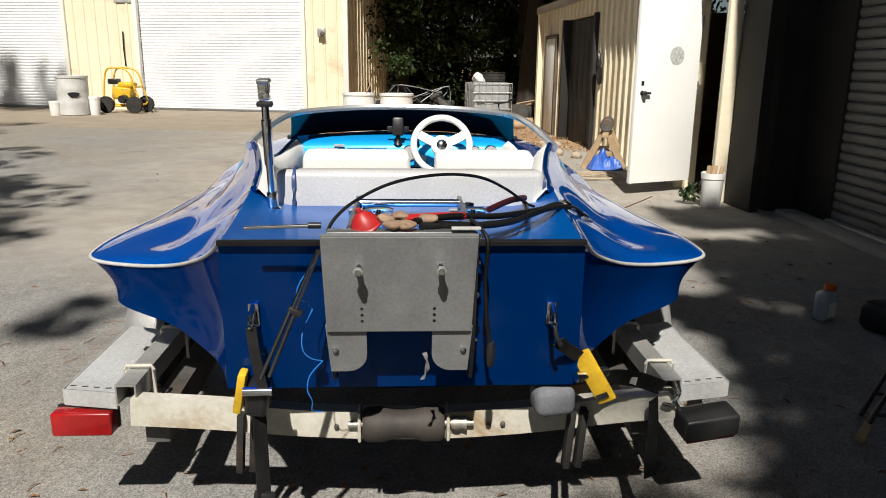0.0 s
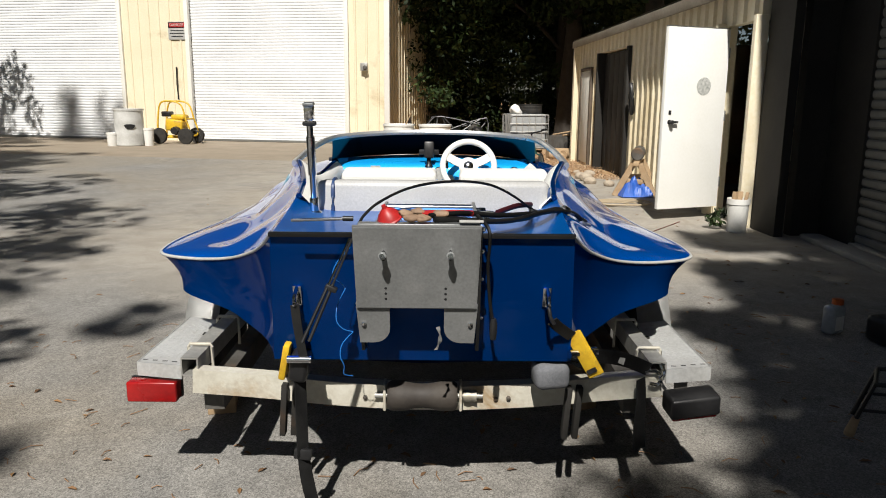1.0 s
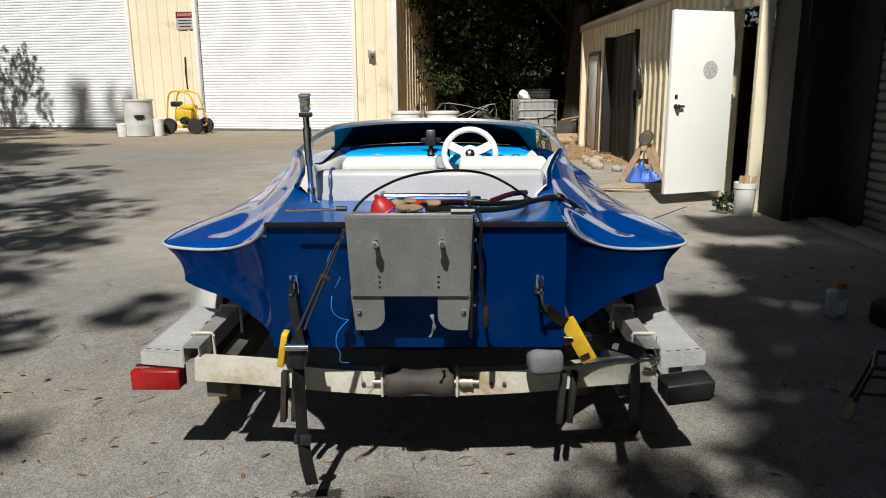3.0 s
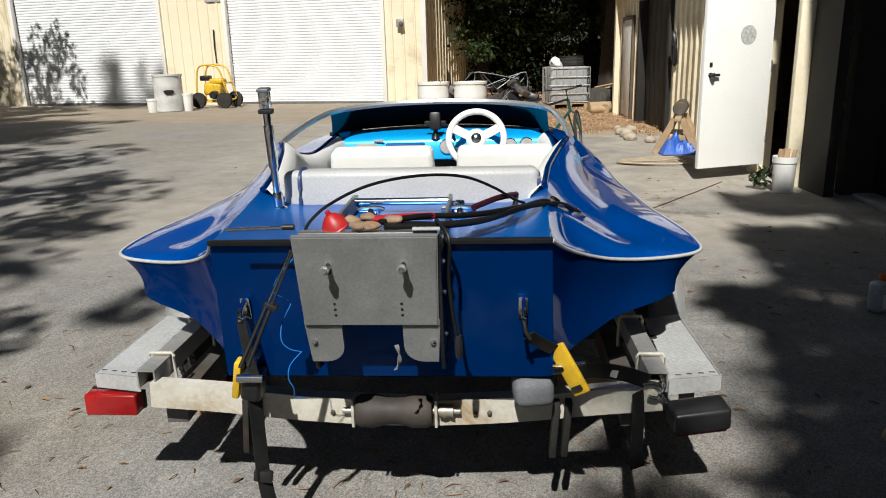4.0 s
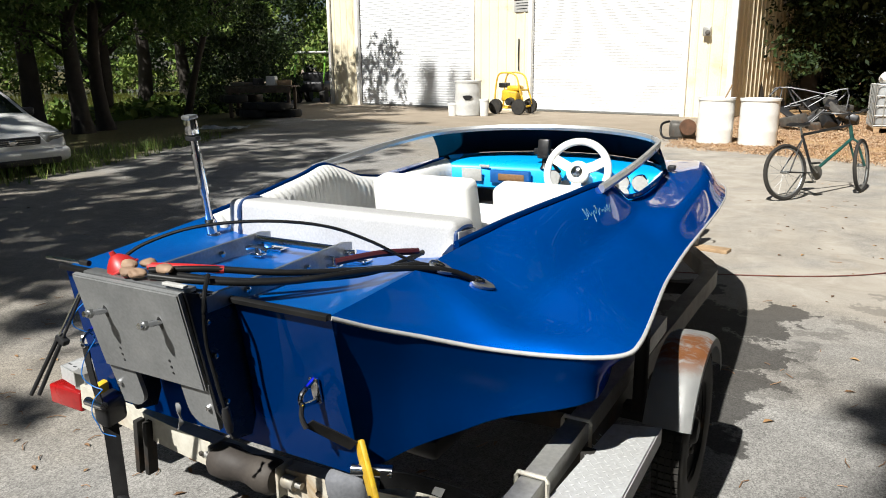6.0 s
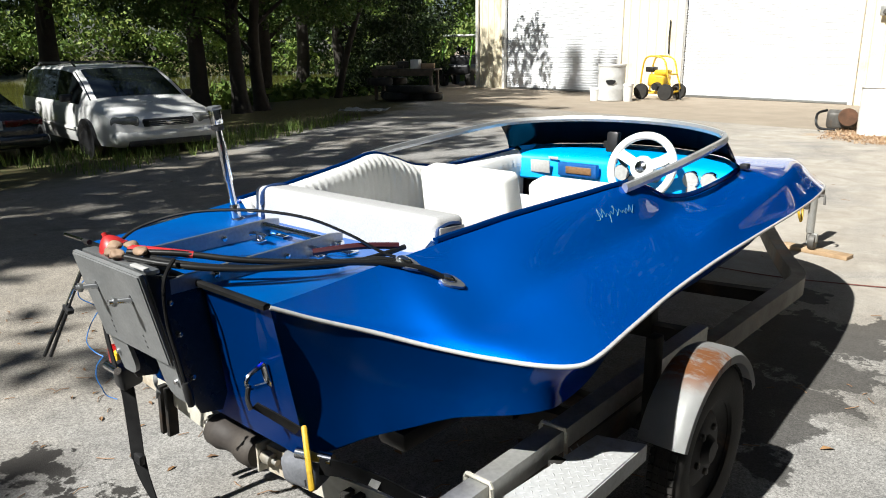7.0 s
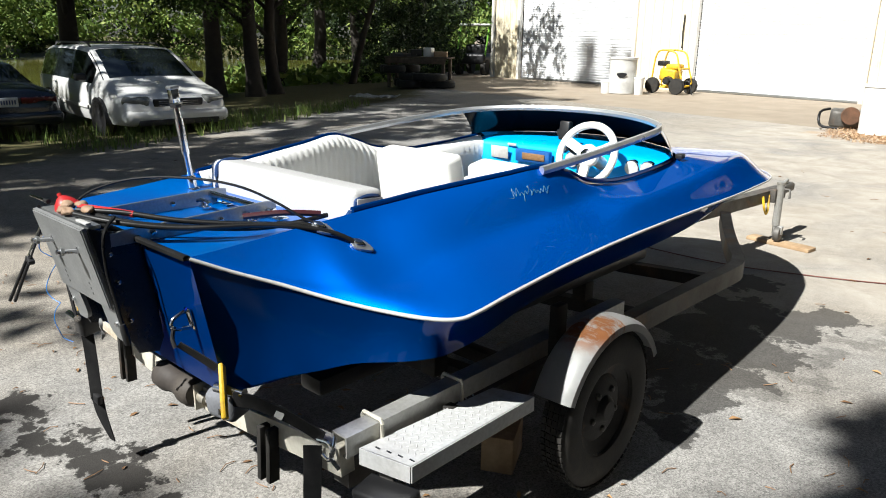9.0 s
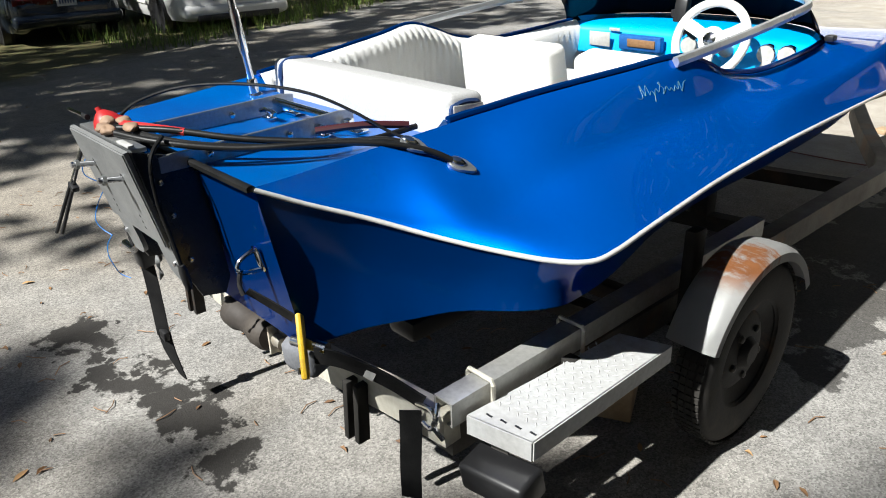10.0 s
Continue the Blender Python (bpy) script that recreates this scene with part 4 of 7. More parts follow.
def motor_bracket():
    """Grey setback plate, its side brackets and the two knee braces in the splash well."""
    mb = thing("motor_bracket", "grey metal outboard setback plate bolted to the transom", "bracket", BOAT)
    tilt = pose(-0.007, 0, 0.859, 13, 0, 0)          # plate hangs from its top edge, leaning
    out = [(-0.145, -0.21), (0.139, -0.21), (0.145, 0.0), (-0.148, 0.0)]
    m = tilt @ pose(0, 0, 0, 90, 0, 0)
    part("upper_plate", slab(bmnew(), out, 0.0, 0.012, m, 0.003), PLATE_GREY, mb, "flat grey plate with slotted holes")

    def wing(s):
        p = [(0.145, -0.200), (0.138, -0.308), (0.105, -0.308)]
        p += [(0.105 - 0.040 * math.sin(radians(a)), -0.268 - 0.040 * math.cos(radians(a))) for a in range(15, 91, 15)]
        p += [(0.065, -0.200)]
        q = [(s * x - 0.003, y) for x, y in p]
        return q if s < 0 else q[::-1]
    for s in (1, -1):
        part("lower_wing", slab(bmnew(), wing(s), -0.006, 0.004, m), PLATE_GREY, mb)
    for s in (1, -1):
        side = [(0.0, 0.002), (0.125, -0.035), (0.15, -0.30), (0.135, -0.335), (0.085, -0.325), (0.052, -0.25)]
        sm = Matrix(((0, 0, 1, s * 0.140 - 0.003), (1, 0, 0, 0.003), (0, 1, 0, 0.855), (0, 0, 0, 1)))
        part("side_bracket", slab(bmnew(), side, -0.004, 0.004, sm, 0.001), DARK_PLATE, mb, "dull grey side plate")
    for x, z in ((-0.085, 0.788), (0.068, 0.790)):
        b = part("stud", lathe(bmnew(), [(0.006, -0.02), (0.006, 0.055)], pose(x, 0.012, z, 82, 0, 0), 10), CHROME, mb)
        part("washer", lathe(bmnew(), [(0.010, 0.040), (0.010, 0.047)], pose(x, 0.012, z, 82, 0, 0), 6), ALU, b)
        part("slot", slab(bmnew(), [(0.006 * math.cos(t), 0.0135 * math.sin(t)) for t in np.linspace(0, 2 * math.pi, 14, endpoint=False)], 0.011, 0.0125, m @ pose(x + 0.007, z - 0.859, 0)), BLACK_PLASTIC, b)
    for x in (-0.075, 0.065):
        for k in range(3):
            part("hole", lathe(bmnew(), [(0.0032, 0.0112), (0.0032, 0.0126)], m @ pose(x, -0.155 - 0.014 * k, 0), 10), BLACK_PLASTIC, mb)
    for x, y in ((-0.130, -0.255), (0.125, -0.255)):
        part("bolt", lathe(bmnew(), [(0.006, 0.0), (0.006, 0.009), (0.003, 0.011)], m @ pose(x, y, 0), 8), CHROME, mb)
    for s in (1, -1):
        for z in (0.845, 0.79, 0.72, 0.62):
            part("bolt", lathe(bmnew(), [(0.0055, 0.0), (0.0055, 0.010), (0.003, 0.012)], pose(s * 0.1405 - 0.003, 0.035 + 0.18 * (0.845 - z), z, 0, 90 * s, 0), 8), CHROME, mb)
    # knee braces along the splash well
    for x in (-0.113, 0.138):
        br = [(0.02, 0.0), (0.47, 0.0), (0.47, 0.038), (0.44, 0.043), (0.02, 0.032)]
        sm = Matrix(((0, 0, 1, x), (1, 0, 0, 0.03), (0, 1, 0, 0.805), (0, 0, 0, 1)))
        k = part("knee_brace", slab(bmnew(), br, -0.004, 0.004, sm, 0.001), ALU, mb, "long aluminium brace")
        for yy in (0.12, 0.30, 0.44):
            part("bolt", lathe(bmnew(), [(0.007, 0.0), (0.007, 0.008), (0.004, 0.010)], pose(x + 0.004, 0.03 + yy, 0.823, 0, 90, 0), 8), CHROME, k)
        part("foot", box(bmnew(), (x + 0.02, 0.48, 0.808), (0.09, 0.035, 0.008), None, 0.003), CHROME, k)
        part("foot_block", box(bmnew(), (x + 0.022, 0.47, 0.822), (0.024, 0.024, 0.022), pose(0, 0, 0, 0, 0, 25), 0.005), CHROME, k)
    for x in (-0.06, 0.165):
        cl = part("cleat", box(bmnew(), (x, 0.40, 0.812), (0.034, 0.022, 0.008), None, 0.003), CHROME, mb, "chrome cleat")
        part("horn", tube(bmnew(), [(x - 0.034, 0.398, 0.824), (x - 0.018, 0.40, 0.828), (x + 0.018, 0.40, 0.828), (x + 0.034, 0.398, 0.824)], 0.0055, 8, 3), CHROME, cl)
        part("post", lathe(bmnew(), [(0.009, 0.812), (0.007, 0.828)], pose(x, 0.40, 0), 10), CHROME, cl)
    part("cross_rod", tube(bmnew(), [(-0.110, 0.45, 0.834), (0.135, 0.45, 0.834)], 0.010, 12), CHROME, mb)
    part("top_bar", box(bmnew(), (-0.005, 0.022, 0.856), (0.28, 0.03, 0.010), None, 0.003), ALU, mb)
    return mb


motor_bracket()


def strap_like(pts, w=0.014, t=0.002):
    bm = bmnew()
    rows = []
    for k, p in enumerate(smooth_path(pts, 4)):
        a = 0.5 * k
        d = Vector((math.cos(a), math.sin(a), 0.25)) * w / 2
        n = Vector((-math.sin(a), math.cos(a), 0)) * t / 2
        rows.append([p + d + n, p + d - n, p - d - n, p - d + n])
    return loft(bm, rows, True, True) or bm


def rigging():
    B = BOAT
    c = thing("control_cables", "black control cables looping over the splash well", "cables", B)
    part("cable", tube(bmnew(), [(-0.15, 0.085, 0.845), (-0.138, 0.096, 0.866), (-0.105, 0.123, 0.893), (-0.043, 0.176, 0.919), (0.027, 0.235, 0.929), (0.11, 0.303, 0.926), (0.185, 0.368, 0.908), (0.25, 0.423, 0.872), (0.303, 0.468, 0.832), (0.33, 0.49, 0.818)], 0.0036, 8, 8), RUBBER, c)
    part("cable", tube(bmnew(), [(0.02, 0.03, 0.876), (0.10, 0.10, 0.872), (0.20, 0.20, 0.852), (0.31, 0.33, 0.84), (0.37, 0.41, 0.838), (0.402, 0.442, 0.826)], 0.0066, 10, 8), RUBBER, c)
    part("cable", tube(bmnew(), [(0.03, 0.02, 0.87), (0.12, 0.07, 0.858), (0.22, 0.18, 0.842), (0.34, 0.34, 0.842), (0.42, 0.45, 0.822), (0.464, 0.508, 0.790)], 0.0066, 10, 8), RUBBER, c)
    part("cable", tube(bmnew(), [(0.05, 0.05, 0.868), (0.16, 0.13, 0.848), (0.27, 0.30, 0.828), (0.30, 0.42, 0.822), (0.31, 0.54, 0.828)], 0.0066, 8, 8), RUBBER, c)
    part("cable", tube(bmnew(), [(0.13, 0.07, 0.872), (0.158, 0.03, 0.84), (0.156, 0.028, 0.76), (0.162, 0.038, 0.68), (0.171, 0.044, 0.62)], 0.0042, 8, 8), RUBBER, c)
    part("plug", lathe(bmnew(), [(0.007, -0.026), (0.009, -0.01), (0.009, 0.015), (0.006, 0.028)], pose(0.173, 0.046, 0.60, 8, 0, 0), 12), BLACK_PLASTIC, c, "black electrical plug")
    part("sleeve", tube(bmnew(), [(0.0, 0.045, 0.878), (0.06, 0.075, 0.876), (0.12, 0.12, 0.868)], 0.008, 8, 8), RED_CLOTH, c, "red insulated battery cable")
    part("sleeve", tube(bmnew(), [(0.20, 0.36, 0.835), (0.26, 0.44, 0.842), (0.31, 0.52, 0.835)], 0.008, 8, 8), varied("maroon_sleeve", (0.045, 0.004, 0.008), (0.028, 0.003, 0.005), 0.5), c, "maroon cable sleeve")
    for p, a in (((0.411, 0.450, 0.8265), 33), ((0.473, 0.518, 0.7825), 31)):
        g = thing("cable_grommet", "chrome cable fitting on the blue deck", "deck fitting", B, "cable fittings on the deck")
        pm = pose(*p, 0, a, -6) @ pose(0, 0, 0, 0, 0, 40)
        part("base", slab(bmnew(), [(0.031 * math.cos(t), 0.017 * math.sin(t) * (1 - 0.45 * math.cos(t))) for t in np.linspace(0, 2 * math.pi, 24, endpoint=False)], -0.004, 0.003, pm, 0.002), ALU, g)
        part("cowl", lathe(bmnew(), [(0.012, 0.0), (0.0115, 0.005), (0.008, 0.010), (0.002, 0.011)], pm @ pose(-0.012, 0, 0.004) @ Matrix.Diagonal((1.5, 0.85, 0.6, 1)), 16), CHROME, g)
    fun = thing("red_funnel", "red plastic funnel lying among the cables", "funnel", B)
    fm = pose(-0.072, 0.044, 0.862, 16, -22, 0) @ Matrix.Diagonal((1, 1, 0.68, 1))
    part("cone", lathe(bmnew(), [(0.030, 0.0), (0.031, 0.004), (0.029, 0.012), (0.022, 0.030), (0.011, 0.046), (0.006, 0.050), (0.005, 0.062), (0.003, 0.062)], fm, 20), RED_CLOTH, fun)
    part("collar", lathe(bmnew(), [(0.033, 0.002), (0.034, 0.006), (0.031, 0.010)], fm, 20, cap=False), RED_CLOTH, fun)
    rag = thing("tan_rags", "crumpled tan masking paper and tape on the bracket", "rag", B)
    random.seed(7)
    for k, p in enumerate(((-0.038, 0.030, 0.882), (-0.008, 0.055, 0.882), (0.005, 0.012, 0.874), (0.045, 0.05, 0.878), (-0.02, 0.015, 0.872))):
        bm = bmnew()
        bmesh.ops.create_icosphere(bm, subdivisions=3, radius=0.0135)
        for v in bm.verts:
            d = noise.noise(v.co * 55 + Vector((k * 3.1, 0, 0)))
            v.co = Vector((v.co.x * 1.25, v.co.y, v.co.z * 0.65)) * (1 + 0.6 * d) + Vector(p)
        part("wad", bm, TAPE, rag, smooth=False)
    part("paper_tag", box(bmnew(), (0.115, 0.006, 0.868), (0.055, 0.012, 0.005), None, 0.001), RAIL_WHITE, rag)
    # chrome staff with its top fitting
    st = thing("stern_light_pole", "chrome stern light pole standing on the aft deck", "light pole", B)
    part("pole", tube(bmnew(), [(-0.330, 0.515, 0.80), (-0.333, 0.482, 1.07)], 0.0095, 12), CHROME, st)
    part("socket", lathe(bmnew(), [(0.022, 0.0), (0.022, 0.006), (0.014, 0.012), (0.014, 0.045), (0.011, 0.05)], pose(-0.330, 0.515, 0.802, 7, 0, 0), 16), CHROME, st)
    part("sleeve", tube(bmnew(), [(-0.331, 0.500, 0.92), (-0.3325, 0.487, 1.03)], 0.0125, 12), CHROME, st)
    part("clamp", box(bmnew(), (-0.333, 0.481, 1.068), (0.038, 0.020, 0.012), pose(0, 0, 0, 7, 0, 0), 0.003), BLACK_PLASTIC, st)
    part("lamp_head", box(bmnew(), (-0.333, 0.478, 1.098), (0.027, 0.026, 0.042), pose(0, 0, 0, 7, 0, 0), 0.004), CHROME, st)
    part("lamp_cap", box(bmnew(), (-0.333, 0.4755, 1.122), (0.031, 0.030, 0.010), pose(0, 0, 0, 7, 0, 0), 0.003), ALU, st)
    ro = thing("steering_rod", "chrome steering ram end across the transom corner", "rod", B)
    part("rod", tube(bmnew(), [(-0.30, 0.036, 0.862), (-0.165, 0.030, 0.868)], 0.0038, 10), CHROME, ro)
    part("rod_end", lathe(bmnew(), [(0.006, -0.012), (0.006, 0.012)], pose(-0.168, 0.030, 0.868, 0, 90, 0), 12), BLACK_PLASTIC, ro)
    tg = thing("cloth_tag", "small grey rag hanging under the bracket plate", "rag", B)
    part("cloth", strap_like([(0.040, 0.045, 0.605), (0.046, 0.042, 0.585), (0.044, 0.046, 0.565), (0.036, 0.044, 0.548)], 0.009), PLATE_GREY, tg)
    gs = thing("gas_struts", "pair of black gas struts hanging beside the plate", "struts", B)
    for k, dx in enumerate((0.0, -0.014)):
        a, b = Vector((-0.157 + dx * 0.4, 0.015, 0.825)), Vector((-0.250 + dx, -0.054 - 0.008 * k, 0.600))
        part("rod", tube(bmnew(), [a, a.lerp(b, 0.55)], 0.0028, 8), CHROME if k else BLACK_PLASTIC, gs)
        part("cylinder", tube(bmnew(), [a.lerp(b, 0.45), b], 0.0042, 10), BLACK_PLASTIC, gs)
    part("clip", box(bmnew(), (-0.203, -0.018, 0.715), (0.028, 0.016, 0.013), pose(0, 0, 0, 0, 25, 0), 0.003), BLACK_PLASTIC, gs)
    bw = thing("loose_blue_wire", "thin blue wire dangling down the transom", "wire", B)
    part("wire", tube(bmnew(), [(-0.165, 0.035, 0.80), (-0.195, 0.012, 0.765), (-0.203, 0.010, 0.735), (-0.186, 0.035, 0.712), (-0.178, 0.035, 0.70)], 0.0012, 5, 8), WIRE_BLUE, bw)
    part("wire", tube(bmnew(), [(-0.178, 0.035, 0.70), (-0.195, 0.020, 0.665), (-0.196, 0.008, 0.63), (-0.182, 0.015, 0.608), (-0.160, 0.025, 0.598)], 0.0012, 5, 8), WIRE_BLUE, bw)
    part("wire", tube(bmnew(), [(-0.160, 0.025, 0.598), (-0.185, 0.018, 0.570), (-0.190, 0.015, 0.540), (-0.182, 0.020, 0.515), (-0.184, 0.030, 0.490), (-0.165, 0.045, 0.480)], 0.0012, 5, 8), WIRE_BLUE, bw)
    for s in (1, -1):
        eb = thing("transom_eye", "chrome tie-down eye on the blue transom", "tie-down eye", B, "transom eyes")
        part("plate", box(bmnew(), (s * 0.312, 0.138, 0.655), (0.022, 0.006, 0.055), pose(0, 0, 0, 12, 0, 0), 0.003), CHROME, eb)
        part("loop", tube(bmnew(), [(s * 0.312, 0.135, 0.678), (s * 0.312, 0.098, 0.662), (s * 0.312, 0.098, 0.640), (s * 0.312, 0.142, 0.632)], 0.005, 8, 6), CHROME, eb)


rigging()


# ---- boat trailer ----
def rust_fender():
    m, nt, b = material("pale_fender_with_rust", (0.5, 0.5, 0.48), 0.5, 0.2)
    v = coords(nt)
    sep = nt.nodes.new("ShaderNodeSeparateXYZ")
    nt.links.new(v, sep.inputs[0])
    n = noise_tex(nt, v, 16, 7, 0.72, 1.2)
    streak = noise_tex(nt, coords(nt, scale=(9, 40, 6)), 1.0, 5, 0.7)
    patch = maths(nt, "SUBTRACT", 1.0, maths(nt, "MULTIPLY", maths(nt, "ABSOLUTE", maths(nt, "SUBTRACT", sep.outputs["Y"], 1.02)), 8.0))
    patch = maths(nt, "ADD", patch, maths(nt, "MULTIPLY", maths(nt, "SUBTRACT", mix(nt, 0.5, n, streak), 0.5), 5.5))
    top = maths(nt, "MULTIPLY", maths(nt, "SUBTRACT", sep.outputs["Z"], 0.462), 30.0, True)
    fac = maths(nt, "MULTIPLY", maths(nt, "MULTIPLY", maths(nt, "SUBTRACT", patch, 0.1), 1.4, True), top, True)
    col = mix(nt, ramp(nt, noise_tex(nt, v, 7, 6), [(0.3, (0, 0, 0)), (0.7, (1, 1, 1))]), (0.40, 0.405, 0.40), (0.52, 0.52, 0.505))
    col = mix(nt, fac, col, mix(nt, n, (0.20, 0.07, 0.02), (0.46, 0.20, 0.08)))
    nt.links.new(col, b.inputs["Base Color"])
    bump(nt, b, n, 0.15, 0.004)
    return m


def trailer():
    tr = thing("boat_trailer", "weathered galvanised boat trailer with rusty fenders", "trailer", BOAT)
    rail_sec = [(-0.028, -0.038), (0.028, -0.038), (0.028, 0.038), (-0.028, 0.038)]
    for s in (1, -1):
        pts = [(s * 0.60, 0.33, 0.30), (s * 0.62, 1.2, 0.295), (s * 0.637, 2.1, 0.292), (s * 0.648, 2.48, 0.290), (s * 0.642, 2.58, 0.290), (s * 0.610, 2.675, 0.291),
               (s * 0.545 + 0.012, 2.77, 0.293), (s * 0.35 + 0.05, 3.08, 0.298), (s * 0.12 + 0.10, 3.48, 0.30)]
        path = smooth_path(pts, 6)
        part("frame_rail", sweep(bmnew(), path, rail_sec), GALV_DARK, tr, "weathered bent steel frame rail", angle=35)
    part("tongue", sweep(bmnew(), [(0.08, 3.10, 0.33), (0.13, 3.6, 0.325), (0.185, 4.22, 0.318), (0.20, 4.45, 0.315)], rect(0.07, 0.075)), GALV_DARK, tr, angle=30)
    cp = part("coupler", box(bmnew(), (0.207, 4.53, 0.33), (0.065, 0.18, 0.06), None, 0.02, 3), GALV_DARK, tr)
    part("latch", box(bmnew(), (0.207, 4.50, 0.372), (0.022, 0.09, 0.02), pose(0, 0, 0, 12, 0, 0), 0.005), GALV, cp)
    for yy in (0.95, 1.75, 2.35):
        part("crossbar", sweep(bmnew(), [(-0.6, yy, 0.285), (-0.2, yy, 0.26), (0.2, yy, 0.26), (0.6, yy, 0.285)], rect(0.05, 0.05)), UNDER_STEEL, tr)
    # cream rear crossmember
    path = smooth_path([(-0.64, 0.30, 0.366), (-0.45, 0.295, 0.355), (-0.22, 0.285, 0.338), (0.03, 0.28, 0.330), (0.28, 0.285, 0.338), (0.50, 0.295, 0.355), (0.66, 0.30, 0.366)], 6)
    part("rear_crossmember", sweep(bmnew(), path, [(-0.02, -0.034), (0.02, -0.034), (0.02, 0.034), (-0.02, 0.034)]), CREAM_STEEL, tr, "cream painted curved crossmember", angle=35)
    for x in (-0.16, 0.20, 0.235, 0.05):
        part("bolt", lathe(bmnew(), [(0.006, 0), (0.006, 0.006), (0.003, 0.008)], pose(x, 0.262, 0.325 + 0.2 * abs(x - 0.03) ** 2, 90, 0, 0), 8), GALV_DARK, tr)
    # keel roller on its bracket
    ro = new("keel_roller")
    ro.parent = tr
    part("roller", lathe(bmnew(), [(0.034, -0.095), (0.041, -0.085), (0.042, -0.05), (0.035, -0.022), (0.033, 0.0), (0.035, 0.022), (0.042, 0.05), (0.041, 0.085), (0.034, 0.095)], pose(-0.002, 0.25, 0.343, 0, 90, 0), 24), BROWN_ROLLER, ro, "worn brown rubber keel roller")
    part("axle", lathe(bmnew(), [(0.008, -0.13), (0.008, 0.165)], pose(-0.002, 0.25, 0.343, 0, 90, 0), 10), GALV, ro)
    for x in (-0.105, 0.103):
        part("hanger", box(bmnew(), (x, 0.262, 0.34), (0.008, 0.055, 0.075), None, 0.003), CREAM_STEEL, ro)
    part("spring", lathe(bmnew(), [(0.014, -0.018), (0.017, -0.006), (0.014, 0.006), (0.017, 0.018)], pose(0.128, 0.25, 0.343, 0, 90, 0), 14), GALV, ro)
    # rear bunk tubes, steps and clamps
    for s in (1, -1):
        o = bmnew()
        x = s * 0.650
        outer, inner = rect(0.048, 0.052), rect(0.040, 0.044)
        ro_ = [[Vector((x + a, y, 0.405 + b)) for a, b in outer] for y in (0.288, 1.5)]
        ri_ = [[Vector((x + a, y, 0.405 + b)) for a, b in inner] for y in (0.288, 1.5)]
        loft(o, ro_, True)
        loft(o, ri_, True)
        loft(o, [ro_[0], ri_[0]], True)
        part("bunk_tube", o, GALV, tr, "open-ended square galvanised tube", angle=30)
        for yy in (0.385, 0.66):
            part("u_bolt", tube(bmnew(), [(x - 0.034, yy, 0.345), (x - 0.034, yy, 0.430), (x - 0.030, yy, 0.439), (x + 0.030, yy, 0.439), (x + 0.034, yy, 0.430), (x + 0.034, yy, 0.345)], 0.005, 6), CREAM_STEEL, tr)
        # bunk under the hull
        part("bunk", box(bmnew(), (s * 0.36, 1.30, 0.402), (0.09, 1.75, 0.05), None, 0.012), BLACK_PLASTIC, tr)
        for yy in (0.9, 1.75):
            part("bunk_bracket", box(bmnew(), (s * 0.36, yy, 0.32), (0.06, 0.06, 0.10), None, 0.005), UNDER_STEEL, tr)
        # tread-plate step
        st = new("step")
        st.parent = tr
        x0, x1 = (0.682, 0.818)
        bm = bmnew()
        slab(bm, [(s * x0, 0.318), (s * x1, 0.345), (s * x1, 0.785), (s * (x0 + 0.03), 0.75)][::s], 0.392, 0.398)
        box(bm, (s * (x0 + x1) / 2, 0.3305, 0.378), (x1 - x0, 0.005, 0.040), pose(0, 0, 0, 0, 0, s * 11.2))
        box(bm, (s * x1, 0.565, 0.378), (0.005, 0.440, 0.040))
        part("tread_plate", bm, STEP_ALU, st, "aluminium tread plate step", angle=30)
        v, f = [], []
        yy, row = 0.385, 0
        while yy < 0.74:
            xx = x0 + 0.020 + (0.011 if row % 2 else 0)
            while xx < x1 - 0.012 and not (yy > 0.70 and xx < x0 + 0.04):
                d = 1 if row % 2 else -1
                a = len(v)
                for (px, py, pz) in ((-0.0085, 0, 0), (0, -0.0022, 0), (0.0085, 0, 0), (0, 0.0022, 0), (0, 0, 0.0014)):
                    v.append((s * (xx + px * 0.71 - py * 0.71 * d), yy + px * 0.71 * d + py * 0.71, 0.3985 + pz))
                f += [(a, a + 1, a + 4), (a + 1, a + 2, a + 4), (a + 2, a + 3, a + 4), (a + 3, a, a + 4)]
                xx += 0.022
            yy += 0.0135
            row += 1
        me = bpy.data.meshes.new("mesh")
        me.from_pydata(v, [], f)
        lug = part("tread_pattern", me, STEP_ALU, st)
        lug["kind"] = "stuff"
        for k in range(4):
            part("slot", box(bmnew(), (s * (x0 + 0.03 + 0.03 * k), 0.345 + 0.006 * k, 0.3988), (0.014, 0.004, 0.001)), BLACK_PLASTIC, st)
        part("leg", box(bmnew(), (s * 0.70, 0.60, 0.355), (0.03, 0.03, 0.09), None, 0.003), UNDER_STEEL, st)
        # fender
        fm = rust_fender()
        bm = bmnew()
        rows = []
        for a in np.linspace(-22, 202, 40):
            r = 0.262
            row = []
            for u in np.linspace(-1, 1, 9):
                rr = r + 0.014 * (1 - u ** 4)
                row.append(Vector((s * (0.812 + 0.060 * u), 1.118 + rr * math.cos(radians(a)), 0.243 + rr * math.sin(radians(a)))))
            row.append(row[-1] + (Vector((row[-1].x, 1.118, 0.24)) - row[-1]).normalized() * 0.022)
            rows.append(row)
        rows = [r for r in rows if r[4].z > 0.352]
        loft(bm, rows)
        ex = bmesh.ops.solidify(bm, geom=bm.faces[:], thickness=0.004)
        part("fender", bm, fm, tr, "pale grey steel fender with rust on top")
        part("fender_stay", box(bmnew(), (s * 0.70, 1.06, 0.42), (0.03, 0.05, 0.25), None, 0.004), UNDER_STEEL, tr)
